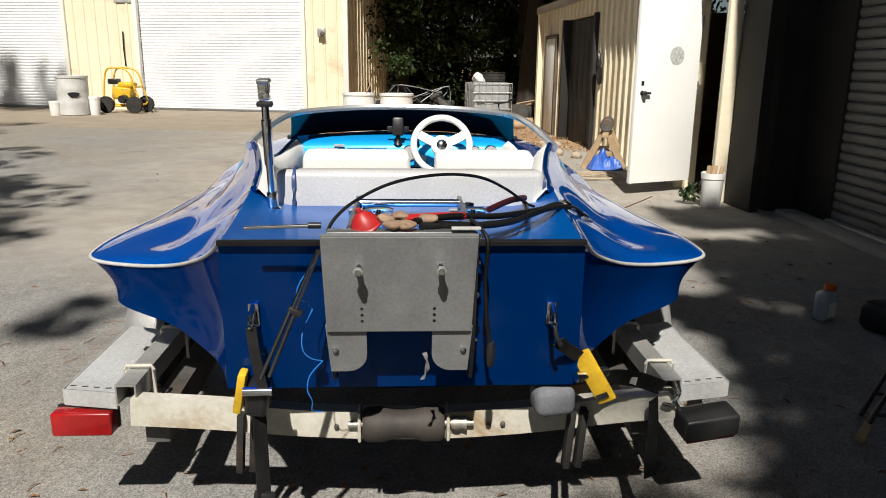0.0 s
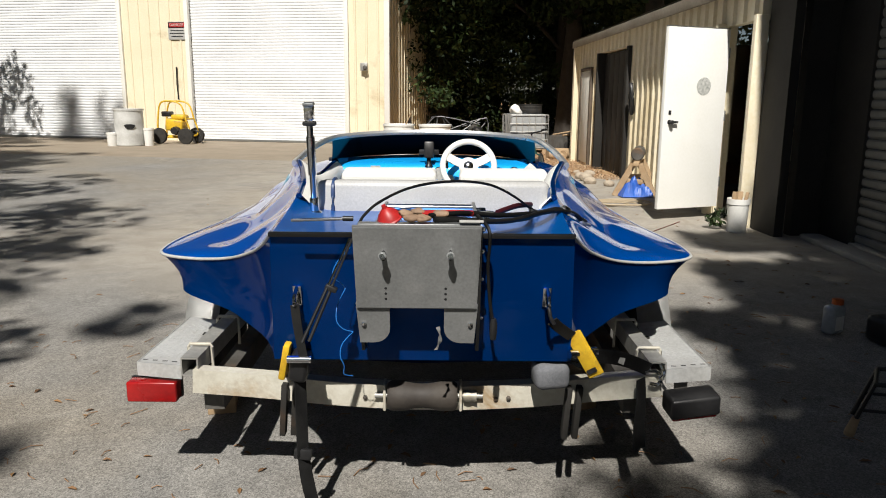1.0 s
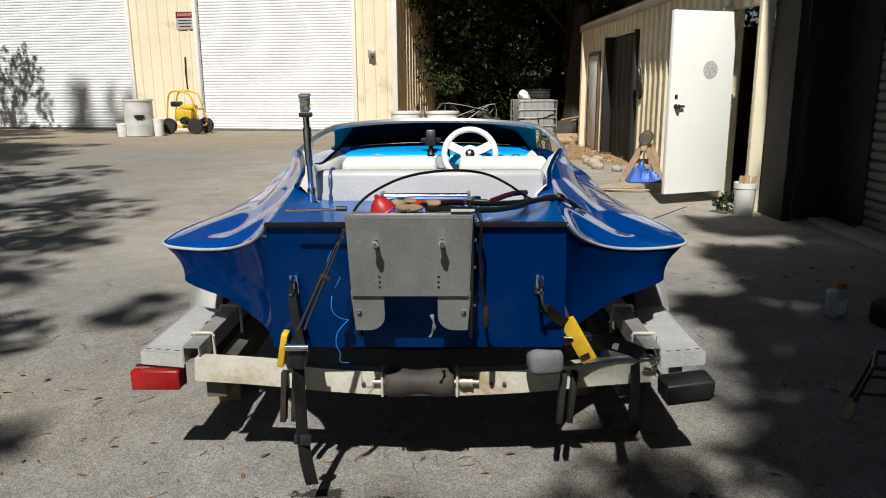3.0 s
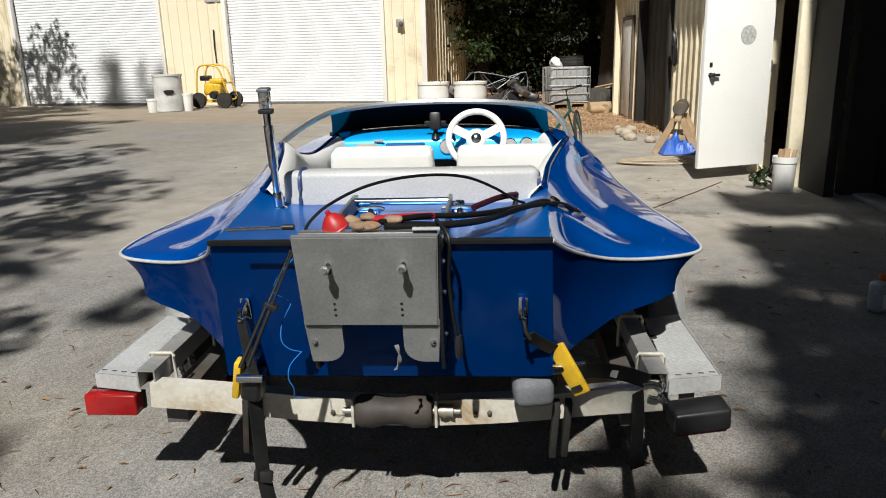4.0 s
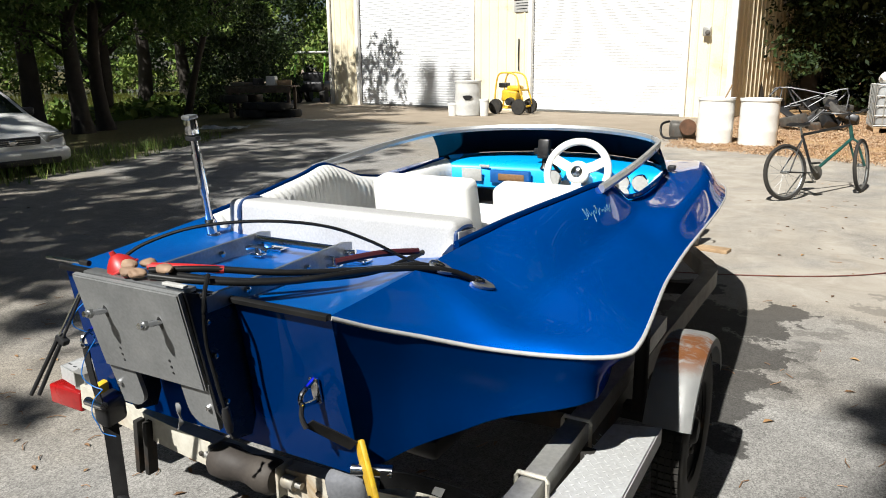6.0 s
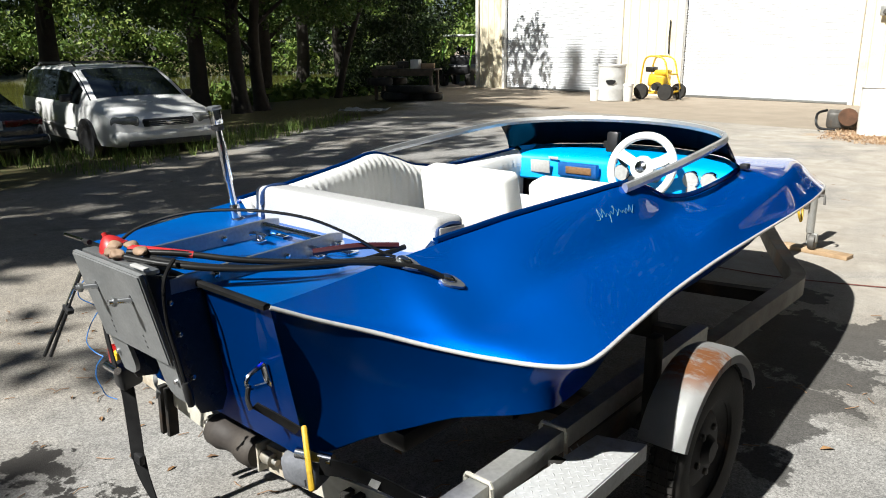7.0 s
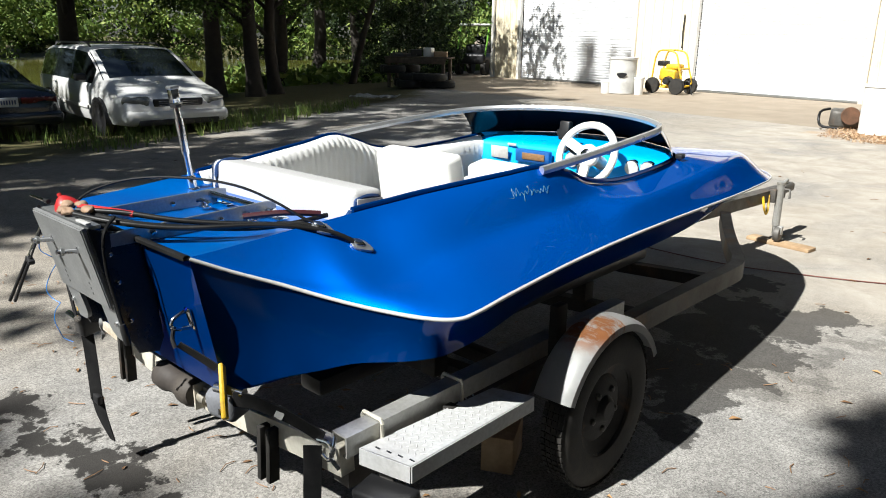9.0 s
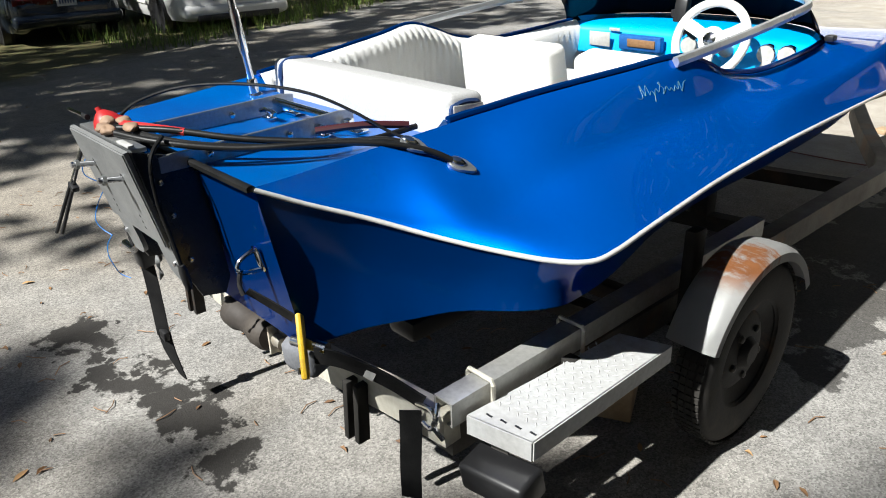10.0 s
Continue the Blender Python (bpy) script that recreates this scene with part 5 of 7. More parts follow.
        # wheel
        w = new("wheel")
        w.parent, w.matrix_basis = tr, pose(s * 0.816, 1.118, 0.2395, 0, 90 * s, 0) @ Matrix.Diagonal((0.94, 0.94, 0.60, 1))
        bm = bmnew()
        lathe(bm, [(0.150, -0.058), (0.170, -0.068), (0.210, -0.070), (0.236, -0.062), (0.248, -0.048), (0.253, -0.025), (0.254, 0.0), (0.253, 0.025), (0.248, 0.048), (0.236, 0.062), (0.210, 0.070), (0.170, 0.068), (0.150, 0.058)], None, 48, cap=False)
        ty = part("tyre", bm, TYRE, w, "worn black trailer tyre")
        bm = bmnew()
        for k in range(72):
            a = 2 * math.pi * k / 72
            for z0 in (-0.045, -0.015, 0.015, 0.045):
                box(bm, (0.2535 * math.cos(a), 0.2535 * math.sin(a), z0), (0.006, 0.016, 0.022), pose(0, 0, 0, 0, 0, math.degrees(a)))
        tb = part("tread", bm, TYRE, ty, smooth=False)
        tb["kind"] = "stuff"
        rim = part("rim", lathe(bmnew(), [(0.158, -0.055), (0.150, -0.05), (0.150, 0.03), (0.145, 0.045), (0.158, 0.058), (0.160, 0.052), (0.140, 0.035), (0.110, 0.012), (0.090, 0.030), (0.045, 0.036), (0.036, 0.06), (0.030, 0.066), (0.004, 0.068)], None, 32), varied("rusty_wheel_steel", (0.022, 0.020, 0.018), (0.012, 0.010, 0.009), 0.65, 0.2, 12, 90, 0.2, c3=(0.08, 0.042, 0.02)), w, "dull steel wheel rim")
        for k in range(5):
            a = 2 * math.pi * k / 5
            part("lug_nut", lathe(bmnew(), [(0.011, 0.03), (0.011, 0.045), (0.005, 0.05)], pose(0.068 * math.cos(a), 0.068 * math.sin(a), 0), 6), GALV_DARK, rim)
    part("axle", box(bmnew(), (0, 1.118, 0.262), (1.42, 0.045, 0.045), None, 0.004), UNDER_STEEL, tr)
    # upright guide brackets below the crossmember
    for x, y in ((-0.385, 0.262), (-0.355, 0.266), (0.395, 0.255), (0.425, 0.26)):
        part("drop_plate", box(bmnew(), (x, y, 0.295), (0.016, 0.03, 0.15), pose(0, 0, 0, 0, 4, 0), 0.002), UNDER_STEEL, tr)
    # tail lights
    tl = new("tail_light")
    tl.parent = tr
    part("lens", box(bmnew(), (-0.773, 0.337, 0.317), (0.142, 0.046, 0.060), None, 0.006, 3), RED, tl, "red plastic lens")
    part("housing", box(bmnew(), (-0.773, 0.366, 0.317), (0.145, 0.016, 0.063), None, 0.004), BLACK_PLASTIC, tl)
    tl2 = new("tail_light")
    tl2.parent, tl2.matrix_basis = tr, pose(0.763, 0.325, 0.298, 8, -5, 6)
    part("housing", box(bmnew(), (0, 0.0, 0), (0.145, 0.075, 0.062), None, 0.010, 3), BLACK_PLASTIC, tl2, "scuffed black light housing hanging loose")
    part("lens", box(bmnew(), (0.0, 0.0, -0.034), (0.13, 0.06, 0.010), None, 0.004), RED, tl2)
    part("bracket", box(bmnew(), (-0.02, 0.03, 0.055), (0.04, 0.004, 0.06), None, 0.001), GALV_DARK, tl2)
    # tongue jack
    jk = new("tongue_jack")
    jk.parent = tr
    part("tube", lathe(bmnew(), [(0.024, 0.13), (0.024, 0.40), (0.027, 0.402), (0.027, 0.415), (0.01, 0.418)], pose(0.265, 4.24, 0), 16), GALV, jk, "galvanised jack tube")
    part("inner_tube", lathe(bmnew(), [(0.018, 0.06), (0.018, 0.15)], pose(0.265, 4.24, 0), 14), GALV, jk)
    part("mount", box(bmnew(), (0.228, 4.24, 0.325), (0.05, 0.09, 0.09), None, 0.006), GALV_DARK, jk)
    part("crank", tube(bmnew(), [(0.265, 4.24, 0.37), (0.32, 4.23, 0.372), (0.33, 4.22, 0.36), (0.335, 4.21, 0.32)], 0.007, 8, 4), GALV_DARK, jk)
    part("wheel", lathe(bmnew(), [(0.03, -0.02), (0.048, -0.018), (0.052, 0.0), (0.048, 0.018), (0.03, 0.02)], pose(0.285, 4.24, 0.075, 0, 90, 0), 20), GALV_DARK, jk)
    part("fork", box(bmnew(), (0.285, 4.24, 0.10), (0.055, 0.03, 0.055), None, 0.004), GALV, jk)
    part("winch_post", box(bmnew(), (0.10, 3.62, 0.45), (0.05, 0.05, 0.24), pose(0, 0, 0, -8, 0, 0), 0.005), GALV_DARK, tr)
    ch = part("safety_chain", tube(bmnew(), [(0.21, 4.10, 0.33), (0.23, 4.08, 0.27), (0.235, 4.12, 0.22), (0.225, 4.17, 0.26), (0.215, 4.19, 0.33)], 0.008, 6, 5), YELLOW, tr)
    return tr


trailer()


def strap_run(bm, pts, w=0.045, t=0.003, n=8, twist=0.0, facing=(0, 1, 0.05)):
    path = smooth_path(pts, n)
    rows = []
    for i, p in enumerate(path):
        a = path[max(i - 1, 0)]
        b = path[min(i + 1, len(path) - 1)]
        d = (b - a).normalized()
        side = d.cross(Vector(facing))
        if side.length < 0.1:
            side = Vector((1, 0, 0))
        side.normalize()
        side = Matrix.Rotation(twist * i / len(path), 3, d) @ side
        nn = d.cross(side).normalized()
        rows.append([p + side * w / 2 + nn * t / 2, p + side * w / 2 - nn * t / 2, p - side * w / 2 - nn * t / 2, p - side * w / 2 + nn * t / 2])
    loft(bm, rows, True, True)
    return bm


def tie_downs():
    B = BOAT
    r = thing("ratchet_strap", "yellow-handled ratchet strap tying the transom to the trailer", "ratchet strap", B, "ratchet straps")
    part("hook", tube(bmnew(), [(0.312, 0.098, 0.645), (0.315, 0.090, 0.62), (0.325, 0.09, 0.60)], 0.005, 8, 4), BLACK_PLASTIC, r)
    part("webbing", strap_run(bmnew(), [(0.322, 0.100, 0.605), (0.345, 0.125, 0.58), (0.382, 0.155, 0.548)], 0.028), WEBBING, r)
    bm = box(bmnew(), (0.416, 0.148, 0.503), (0.046, 0.012, 0.125), pose(0, 0, 0, 0, 0, -38) @ pose(0, 0, 0, 4, -34, 0), 0.005)
    hd = part("handle", bm, YELLOW, r, "scuffed yellow steel handle")
    for dz in (0.045, -0.045):
        part("slot", box(bmnew(), (0.412 - 0.44 * dz, 0.1425 + 0.36 * dz, 0.503 + 0.83 * dz), (0.028, 0.003, 0.012), pose(0, 0, 0, 0, 0, -38) @ pose(0, 0, 0, 4, -34, 0)), BLACK_PLASTIC, hd)
    part("spool", lathe(bmnew(), [(0.012, -0.04), (0.012, 0.04)], pose(0.415, 0.165, 0.50, 0, 90, 20), 12), CHROME, r)
    part("webbing", strap_run(bmnew(), [(0.435, 0.160, 0.488), (0.48, 0.19, 0.482), (0.55, 0.232, 0.455), (0.618, 0.268, 0.418)], 0.038, 0.005), WEBBING, r)
    part("label", box(bmnew(), (0.531, 0.218, 0.4665), (0.020, 0.003, 0.030), pose(0, 0, 0, -8, 25, 28)), RAIL_WHITE, r)
    part("hook", tube(bmnew(), [(0.605, 0.262, 0.412), (0.636, 0.268, 0.412), (0.652, 0.266, 0.396), (0.644, 0.262, 0.376), (0.622, 0.262, 0.380)], 0.005, 8, 5), CHROME, r)
    part("hook", tube(bmnew(), [(0.652, 0.274, 0.432), (0.660, 0.262, 0.410), (0.652, 0.262, 0.385), (0.668, 0.270, 0.360)], 0.005, 8, 5), CHROME, r)
    part("loose_end", strap_run(bmnew(), [(0.595, 0.255, 0.395), (0.598, 0.25, 0.33), (0.596, 0.247, 0.26), (0.60, 0.243, 0.195)], 0.042, 0.003, 8, 0.3, (-0.7, 0.7, 0)), WEBBING, r)
    lft = thing("ratchet_strap", "black ratchet strap with its tail hanging to the ground", "ratchet strap", B, "ratchet straps")
    part("handle", box(bmnew(), (-0.352, 0.150, 0.478), (0.018, 0.034, 0.10), pose(0, 0, 0, 8, 12, 0), 0.005), YELLOW, lft, "scuffed yellow steel handle")
    part("ratchet_body", box(bmnew(), (-0.312, 0.140, 0.470), (0.048, 0.06, 0.075), pose(0, 0, 0, 8, 10, 0), 0.012, 3), BLACK_PLASTIC, lft)
    part("spool", lathe(bmnew(), [(0.010, -0.030), (0.010, 0.030)], pose(-0.305, 0.10, 0.500, 0, 90, 0), 12), CHROME, lft)
    part("webbing", strap_run(bmnew(), [(-0.312, 0.10, 0.64), (-0.306, 0.10, 0.58), (-0.295, 0.105, 0.50)], 0.022), WEBBING, lft)
    part("loose_end", strap_run(bmnew(), [(-0.312, 0.128, 0.475), (-0.312, 0.135, 0.42), (-0.312, 0.137, 0.33), (-0.311, 0.137, 0.222)], 0.034, 0.004, 8, 0.1, (-0.75, 0.65, 0)), WEBBING, lft)
    part("loose_end", strap_run(bmnew(), [(-0.311, 0.139, 0.228), (-0.307, 0.143, 0.175), (-0.302, 0.152, 0.125), (-0.296, 0.162, 0.078)], 0.034, 0.003, 8, 0.9, (-0.75, 0.65, 0)), WEBBING, lft)
    part("sleeve", box(bmnew(), (-0.311, 0.137, 0.226), (0.046, 0.016, 0.03), pose(0, 0, 0, 0, 8, 0), 0.004), BLACK_PLASTIC, lft)
    pad = thing("grey_pad", "folded grey rag under the strap on the crossmember", "rag", B)
    bm = box(bmnew(), (0.338, 0.200, 0.430), (0.095, 0.07, 0.07), pose(0, 0, 0, 5, -4, 8), 0.02, 3)
    for v in bm.verts:
        v.co += Vector((0, 0, 0.008 * noise.noise(v.co * 30)))
    part("cloth", bm, varied("grey_felt", (0.16, 0.165, 0.18), (0.10, 0.105, 0.115), 0.95, 0, 12, 150, 0.4), pad)


tie_downs()


# ---- trees ----
def leaf_material(name, c1, c2, c3):
    m, nt, b = material(name, c1, 0.6, 0, 0, 0.25)
    g = nt.nodes.new("ShaderNodeNewGeometry")
    col = ramp(nt, g.outputs["Random Per Island"], [(0.0, c1), (0.5, c2), (1.0, c3)])
    v = coords(nt)
    col = mix(nt, 0.5, col, ramp(nt, noise_tex(nt, v, 0.6, 3), [(0.3, (0.2, 0.2, 0.2)), (0.7, (0.8, 0.8, 0.8))]), "OVERLAY")
    nt.links.new(col, b.inputs["Base Color"])
    return m


# One foliage in three tones; sun and shade are put into these colours.
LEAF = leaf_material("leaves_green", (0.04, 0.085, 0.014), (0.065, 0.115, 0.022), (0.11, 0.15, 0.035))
LEAF_DARK = leaf_material("leaves_in_shade", (0.011, 0.022, 0.006), (0.019, 0.035, 0.009), (0.04, 0.062, 0.015))
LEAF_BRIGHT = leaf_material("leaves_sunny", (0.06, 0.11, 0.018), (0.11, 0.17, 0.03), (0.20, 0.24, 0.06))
BARK = varied("tree_bark", (0.026, 0.021, 0.017), (0.045, 0.038, 0.031), 0.9, 0, 6, 40, 0.8)
rng = np.random.default_rng(11)


def leaf_mesh(centres, radii, per, size, mat, flat=0.75):
    """Many small leaf blades scattered in clumps."""
    c = np.repeat(np.asarray(centres, float), per, axis=0)
    r = np.repeat(np.asarray(radii, float), per)
    n = len(c)
    d = rng.normal(size=(n, 3))
    d /= np.linalg.norm(d, axis=1)[:, None]
    p = c + d * (r * rng.uniform(0.35, 1.0, n) ** 0.6)[:, None] * np.array([1, 1, flat])
    u = rng.normal(size=(n, 3))
    u /= np.linalg.norm(u, axis=1)[:, None]
    w = np.cross(u, rng.normal(size=(n, 3)))
    w /= np.linalg.norm(w, axis=1)[:, None]
    s = size * rng.uniform(0.6, 1.4, n)[:, None]
    v = np.empty((n, 4, 3))
    v[:, 0], v[:, 1], v[:, 2], v[:, 3] = p - u * s, p + w * s * 0.45, p + u * s, p - w * s * 0.45
    me = bpy.data.meshes.new("leaves")
    me.vertices.add(n * 4)
    me.vertices.foreach_set("co", v.reshape(-1))
    me.loops.add(n * 4)
    me.loops.foreach_set("vertex_index", np.arange(n * 4, dtype=np.int32))
    me.polygons.add(n)
    me.polygons.foreach_set("loop_start", np.arange(0, n * 4, 4, dtype=np.int32))
    me.update(calc_edges=True)
    me.materials.append(mat)
    return me


def tree(name, label, m, height, crown_z, crown_r, trunk_r, mat, clumps=70, per=90, size=0.16, seed=1, lean=0.0, spread=(0.13, 0.30)):
    """A tapered trunk with limbs and a crown of leaf clumps."""
    rs = random.Random(seed)
    t = thing(name, label, "tree", m)
    bm = bmnew()
    top = crown_z + (height - crown_z) * 0.6
    path = [Vector((lean * z / top + 0.12 * math.sin(z * 0.7 + seed), 0.10 * math.sin(z * 0.9 + 2 * seed), z)) for z in np.linspace(-0.3, top, 9)]
    sweep(bm, path, circle(trunk_r, 12), up=(0, 1, 0.1), scale=lambda u: (1.0 - 0.75 * u) * (1 + 0.5 * max(0, 0.1 - u) / 0.1))
    centres = []
    for k in range(11):
        a = k * 2.4 + seed
        z0 = crown_z * 0.75 + (top - crown_z * 0.75) * (k / 11)
        L = crown_r * rs.uniform(0.6, 1.0) * (1 - 0.4 * k / 11)
        i = min(int(8 * (z0 + 0.3) / (top + 0.3)), 7)
        s = path[i].lerp(path[i + 1], 0.5)
        e = s + Vector((math.cos(a) * L, math.sin(a) * L, L * rs.uniform(0.25, 0.7)))
        mid = s.lerp(e, 0.5) + Vector((0, 0, 0.15 * L))
        sweep(bm, smooth_path([s, mid, e], 4), circle(trunk_r * 0.32, 7), up=(0.1, 0.2, 1), scale=lambda u: 1 - 0.8 * u)
        centres += [e, mid.lerp(e, 0.4)]
    part("trunk", bm, BARK, t)
    for k in range(clumps - len(centres)):
        a, r = rs.uniform(0, 6.283), crown_r * math.sqrt(rs.uniform(0.02, 1))
        u = rs.uniform(0, 1)
        z = crown_z + (height - crown_z) * u
        r *= 0.45 + 0.75 * math.sin(math.pi * min(0.9, u + 0.22))
        centres.append(Vector((math.cos(a) * r + lean * z / top, math.sin(a) * r, z)))
    part("crown", leaf_mesh([tuple(c) for c in centres], [crown_r * rs.uniform(*spread) for _ in centres], per, size, mat), None, t)
    return t


def trees():
    shore = tree("oak_tree", "dark-trunked broadleaf tree standing on the grass bank", pulled(0.78) @ pose(-18.4, 12.3, -0.65), 11, 3.6, 4.2, 0.30, LEAF, 90, 380, 0.085, 3)
    for x, y, z, s, r in ((-17.6, 13.2, -0.65, 0.92, 40), (-17.9, 14.2, -0.65, 0.8, 100), (-21.5, 9.5, -0.8, 1.1, 160), (-22.0, 17.5, -0.8, 1.05, 250), (-25.5, 22.5, -0.6, 1.15, 310), (-20.3, 4.0, -0.7, 1.0, 20), (-27.5, 27.0, -0.4, 1.2, 70), (-23, 0.5, -0.8, 1.2, 130)):
        c = copy_thing(shore, pulled(0.78) @ pose(x, y, z, 0, 0, r))
        c.scale = (0.78 * s, 0.78 * s, 0.78 * s)
    # trees to the south and west of the yard: they throw the dappled shade
    yard = tree("pine_tree", "tall tree beside the yard with a high open crown", pose(-7.8, -4.2, -0.4), 12.5, 6.2, 3.6, 0.24, LEAF, 84, 24, 0.165, 5, spread=(0.07, 0.17))
    thick = tree("pine_tree", "tall tree beside the yard with a high thick crown", pose(3.5, -5.7, 0, 0, 0, 210), 10.0, 5.0, 2.9, 0.20, LEAF, 130, 120, 0.15, 6, spread=(0.08, 0.21))
    tall = tree("pine_tree", "very tall slim pine behind the yard", pose(0.5, -10.35, 0), 13.6, 11.0, 1.25, 0.20, LEAF, 60, 42, 0.13, 8, spread=(0.16, 0.34))
    for x, y, s, r in ((-12.4, -3.6, 1.5, 150), (-11.0, -3.0, 1.45, 300), (-0.15, -4.90, 0.44, 40), (0.88, -6.4, 0.66, 200), (1.25, -5.1, 0.66, 90), (1.75, -4.0, 0.62, 310)):
        c = copy_thing(tall, pose(x, y, -0.5 if s > 1 else 0, 0, 0, r))
        c.scale = (s, s, s)
    tree("pine_tree", "very tall pine with a sparse top beyond the parked cars", pose(-13.5, -1.0, -0.5), 26.3, 20.5, 2.3, 0.34, LEAF, 30, 26, 0.25, 21, spread=(0.12, 0.28))
    for x, y, z, s, r in THICK_TREES:
        c = copy_thing(thick, pose(x, y, z, 0, 0, r))
        c.scale = (s, s, s)
    for x, y, z, s, r in YARD_TREES:
        c = copy_thing(yard, pose(x, y, z, 0, 0, r))
        c.scale = (s, s, s)
    tree("leaning_tree", "leaning broadleaf tree behind the work table", pose(-15.4, 15.2, -0.4), 6.9, 3.2, 2.3, 0.13, LEAF_DARK, 60, 110, 0.075, 17, 2.2, (0.08, 0.22))
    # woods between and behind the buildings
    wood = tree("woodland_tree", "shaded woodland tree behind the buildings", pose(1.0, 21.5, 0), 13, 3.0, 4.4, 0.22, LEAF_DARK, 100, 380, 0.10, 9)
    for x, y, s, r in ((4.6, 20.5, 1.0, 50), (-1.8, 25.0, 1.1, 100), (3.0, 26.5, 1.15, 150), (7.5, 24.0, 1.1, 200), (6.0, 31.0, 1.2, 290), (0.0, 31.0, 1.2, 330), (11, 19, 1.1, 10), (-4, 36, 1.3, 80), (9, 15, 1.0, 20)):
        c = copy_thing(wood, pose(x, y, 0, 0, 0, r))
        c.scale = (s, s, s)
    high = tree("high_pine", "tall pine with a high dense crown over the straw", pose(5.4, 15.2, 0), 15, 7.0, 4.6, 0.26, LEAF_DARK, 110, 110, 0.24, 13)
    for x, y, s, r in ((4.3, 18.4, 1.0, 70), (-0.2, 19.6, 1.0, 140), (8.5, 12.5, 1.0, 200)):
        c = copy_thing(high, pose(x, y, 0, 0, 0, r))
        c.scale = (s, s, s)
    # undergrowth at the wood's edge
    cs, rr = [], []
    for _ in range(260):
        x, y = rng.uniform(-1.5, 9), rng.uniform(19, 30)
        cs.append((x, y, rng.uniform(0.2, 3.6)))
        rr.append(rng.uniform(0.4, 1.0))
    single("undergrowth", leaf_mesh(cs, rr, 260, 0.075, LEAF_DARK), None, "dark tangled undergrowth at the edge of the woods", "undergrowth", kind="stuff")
    # brush on the bank west of the garage
    cs, rr = [], []
    for _ in range(230):
        u = rng.uniform(0, 1)
        x, y = -14.6 - 9 * rng.uniform(0, 1), 16.5 + 16 * u
        if not 0.80 < (1.5 - x) / (y + 0.65) < 1.02:
            continue
        cs.append(tuple(pulled(0.95) @ Vector((x, y, -0.6 + rng.uniform(0.1, 3.8)))))
        rr.append(rng.uniform(0.3, 0.9))
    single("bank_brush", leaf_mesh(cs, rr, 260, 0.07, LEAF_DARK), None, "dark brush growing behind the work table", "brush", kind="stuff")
    # reeds and sunny shrubs along the near shore
    cs, rr = [], []
    for _ in range(90):
        y = rng.uniform(10, 34)
        x = interp(*SHORE, 0.78 * y) / 0.78 - rng.uniform(0.2, 6.0)
        cs.append(tuple(pulled(0.78) @ Vector((x, y + 6, -0.8 + rng.uniform(0, 0.5)))))
        rr.append(rng.uniform(0.3, 0.8))
    single("shore_reeds", leaf_mesh(cs, rr, 120, 0.16, LEAF_BRIGHT, 0.6), None, "bright green reeds and low shrubs at the water's edge", "reeds", kind="stuff")
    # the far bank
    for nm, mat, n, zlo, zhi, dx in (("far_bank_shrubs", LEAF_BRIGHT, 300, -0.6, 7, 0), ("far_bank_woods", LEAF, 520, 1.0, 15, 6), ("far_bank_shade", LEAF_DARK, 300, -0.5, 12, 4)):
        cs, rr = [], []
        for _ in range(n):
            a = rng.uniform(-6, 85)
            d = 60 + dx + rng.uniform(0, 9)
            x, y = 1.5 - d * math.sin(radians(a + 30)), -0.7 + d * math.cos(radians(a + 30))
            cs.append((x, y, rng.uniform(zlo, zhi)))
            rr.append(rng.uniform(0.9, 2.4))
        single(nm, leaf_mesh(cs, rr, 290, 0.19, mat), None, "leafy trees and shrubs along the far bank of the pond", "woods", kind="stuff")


THICK_TREES = ((4.3, -7.4, 0, 1.15, 300), (4.2, -3.6, 0, 1.05, 20), (3.2, -8.6, 0, 0.85, 130), (4.0, -6.9, 0, 0.95, 190), (4.9, -5.2, 0, 1.0, 250), (-13.5, -4.3, -0.5, 1.0, 60))
YARD_TREES = ((-15.3, -3.2, -0.6, 0.9, 330), (-5.0, -3.4, 0, 0.62, 140), (-16.9, -4.5, -0.6, 0.9, 75), (-5.5, -4.3, 0, 0.8, 60), (-7.2, -7.4, 0, 1.0, 75), (-10.5, -1.0, -0.6, 1.05, 120), (-6.4, -0.9, -0.2, 0.8, 200), (-1.6, -11.3, 0, 0.9, 45),
              (-9.5, -9.0, -0.4, 1.1, 10), (6.0, -12.0, 0, 1.1, 160), (-18.5, -2.0, -0.65, 0.9, 240), (6.5, -8.5, 0, 1.1, 110))
trees()


STRAW = varied("pine_straw", (0.30, 0.18, 0.10), (0.18, 0.10, 0.05), 0.75, 0, 9, 60, 0.1)


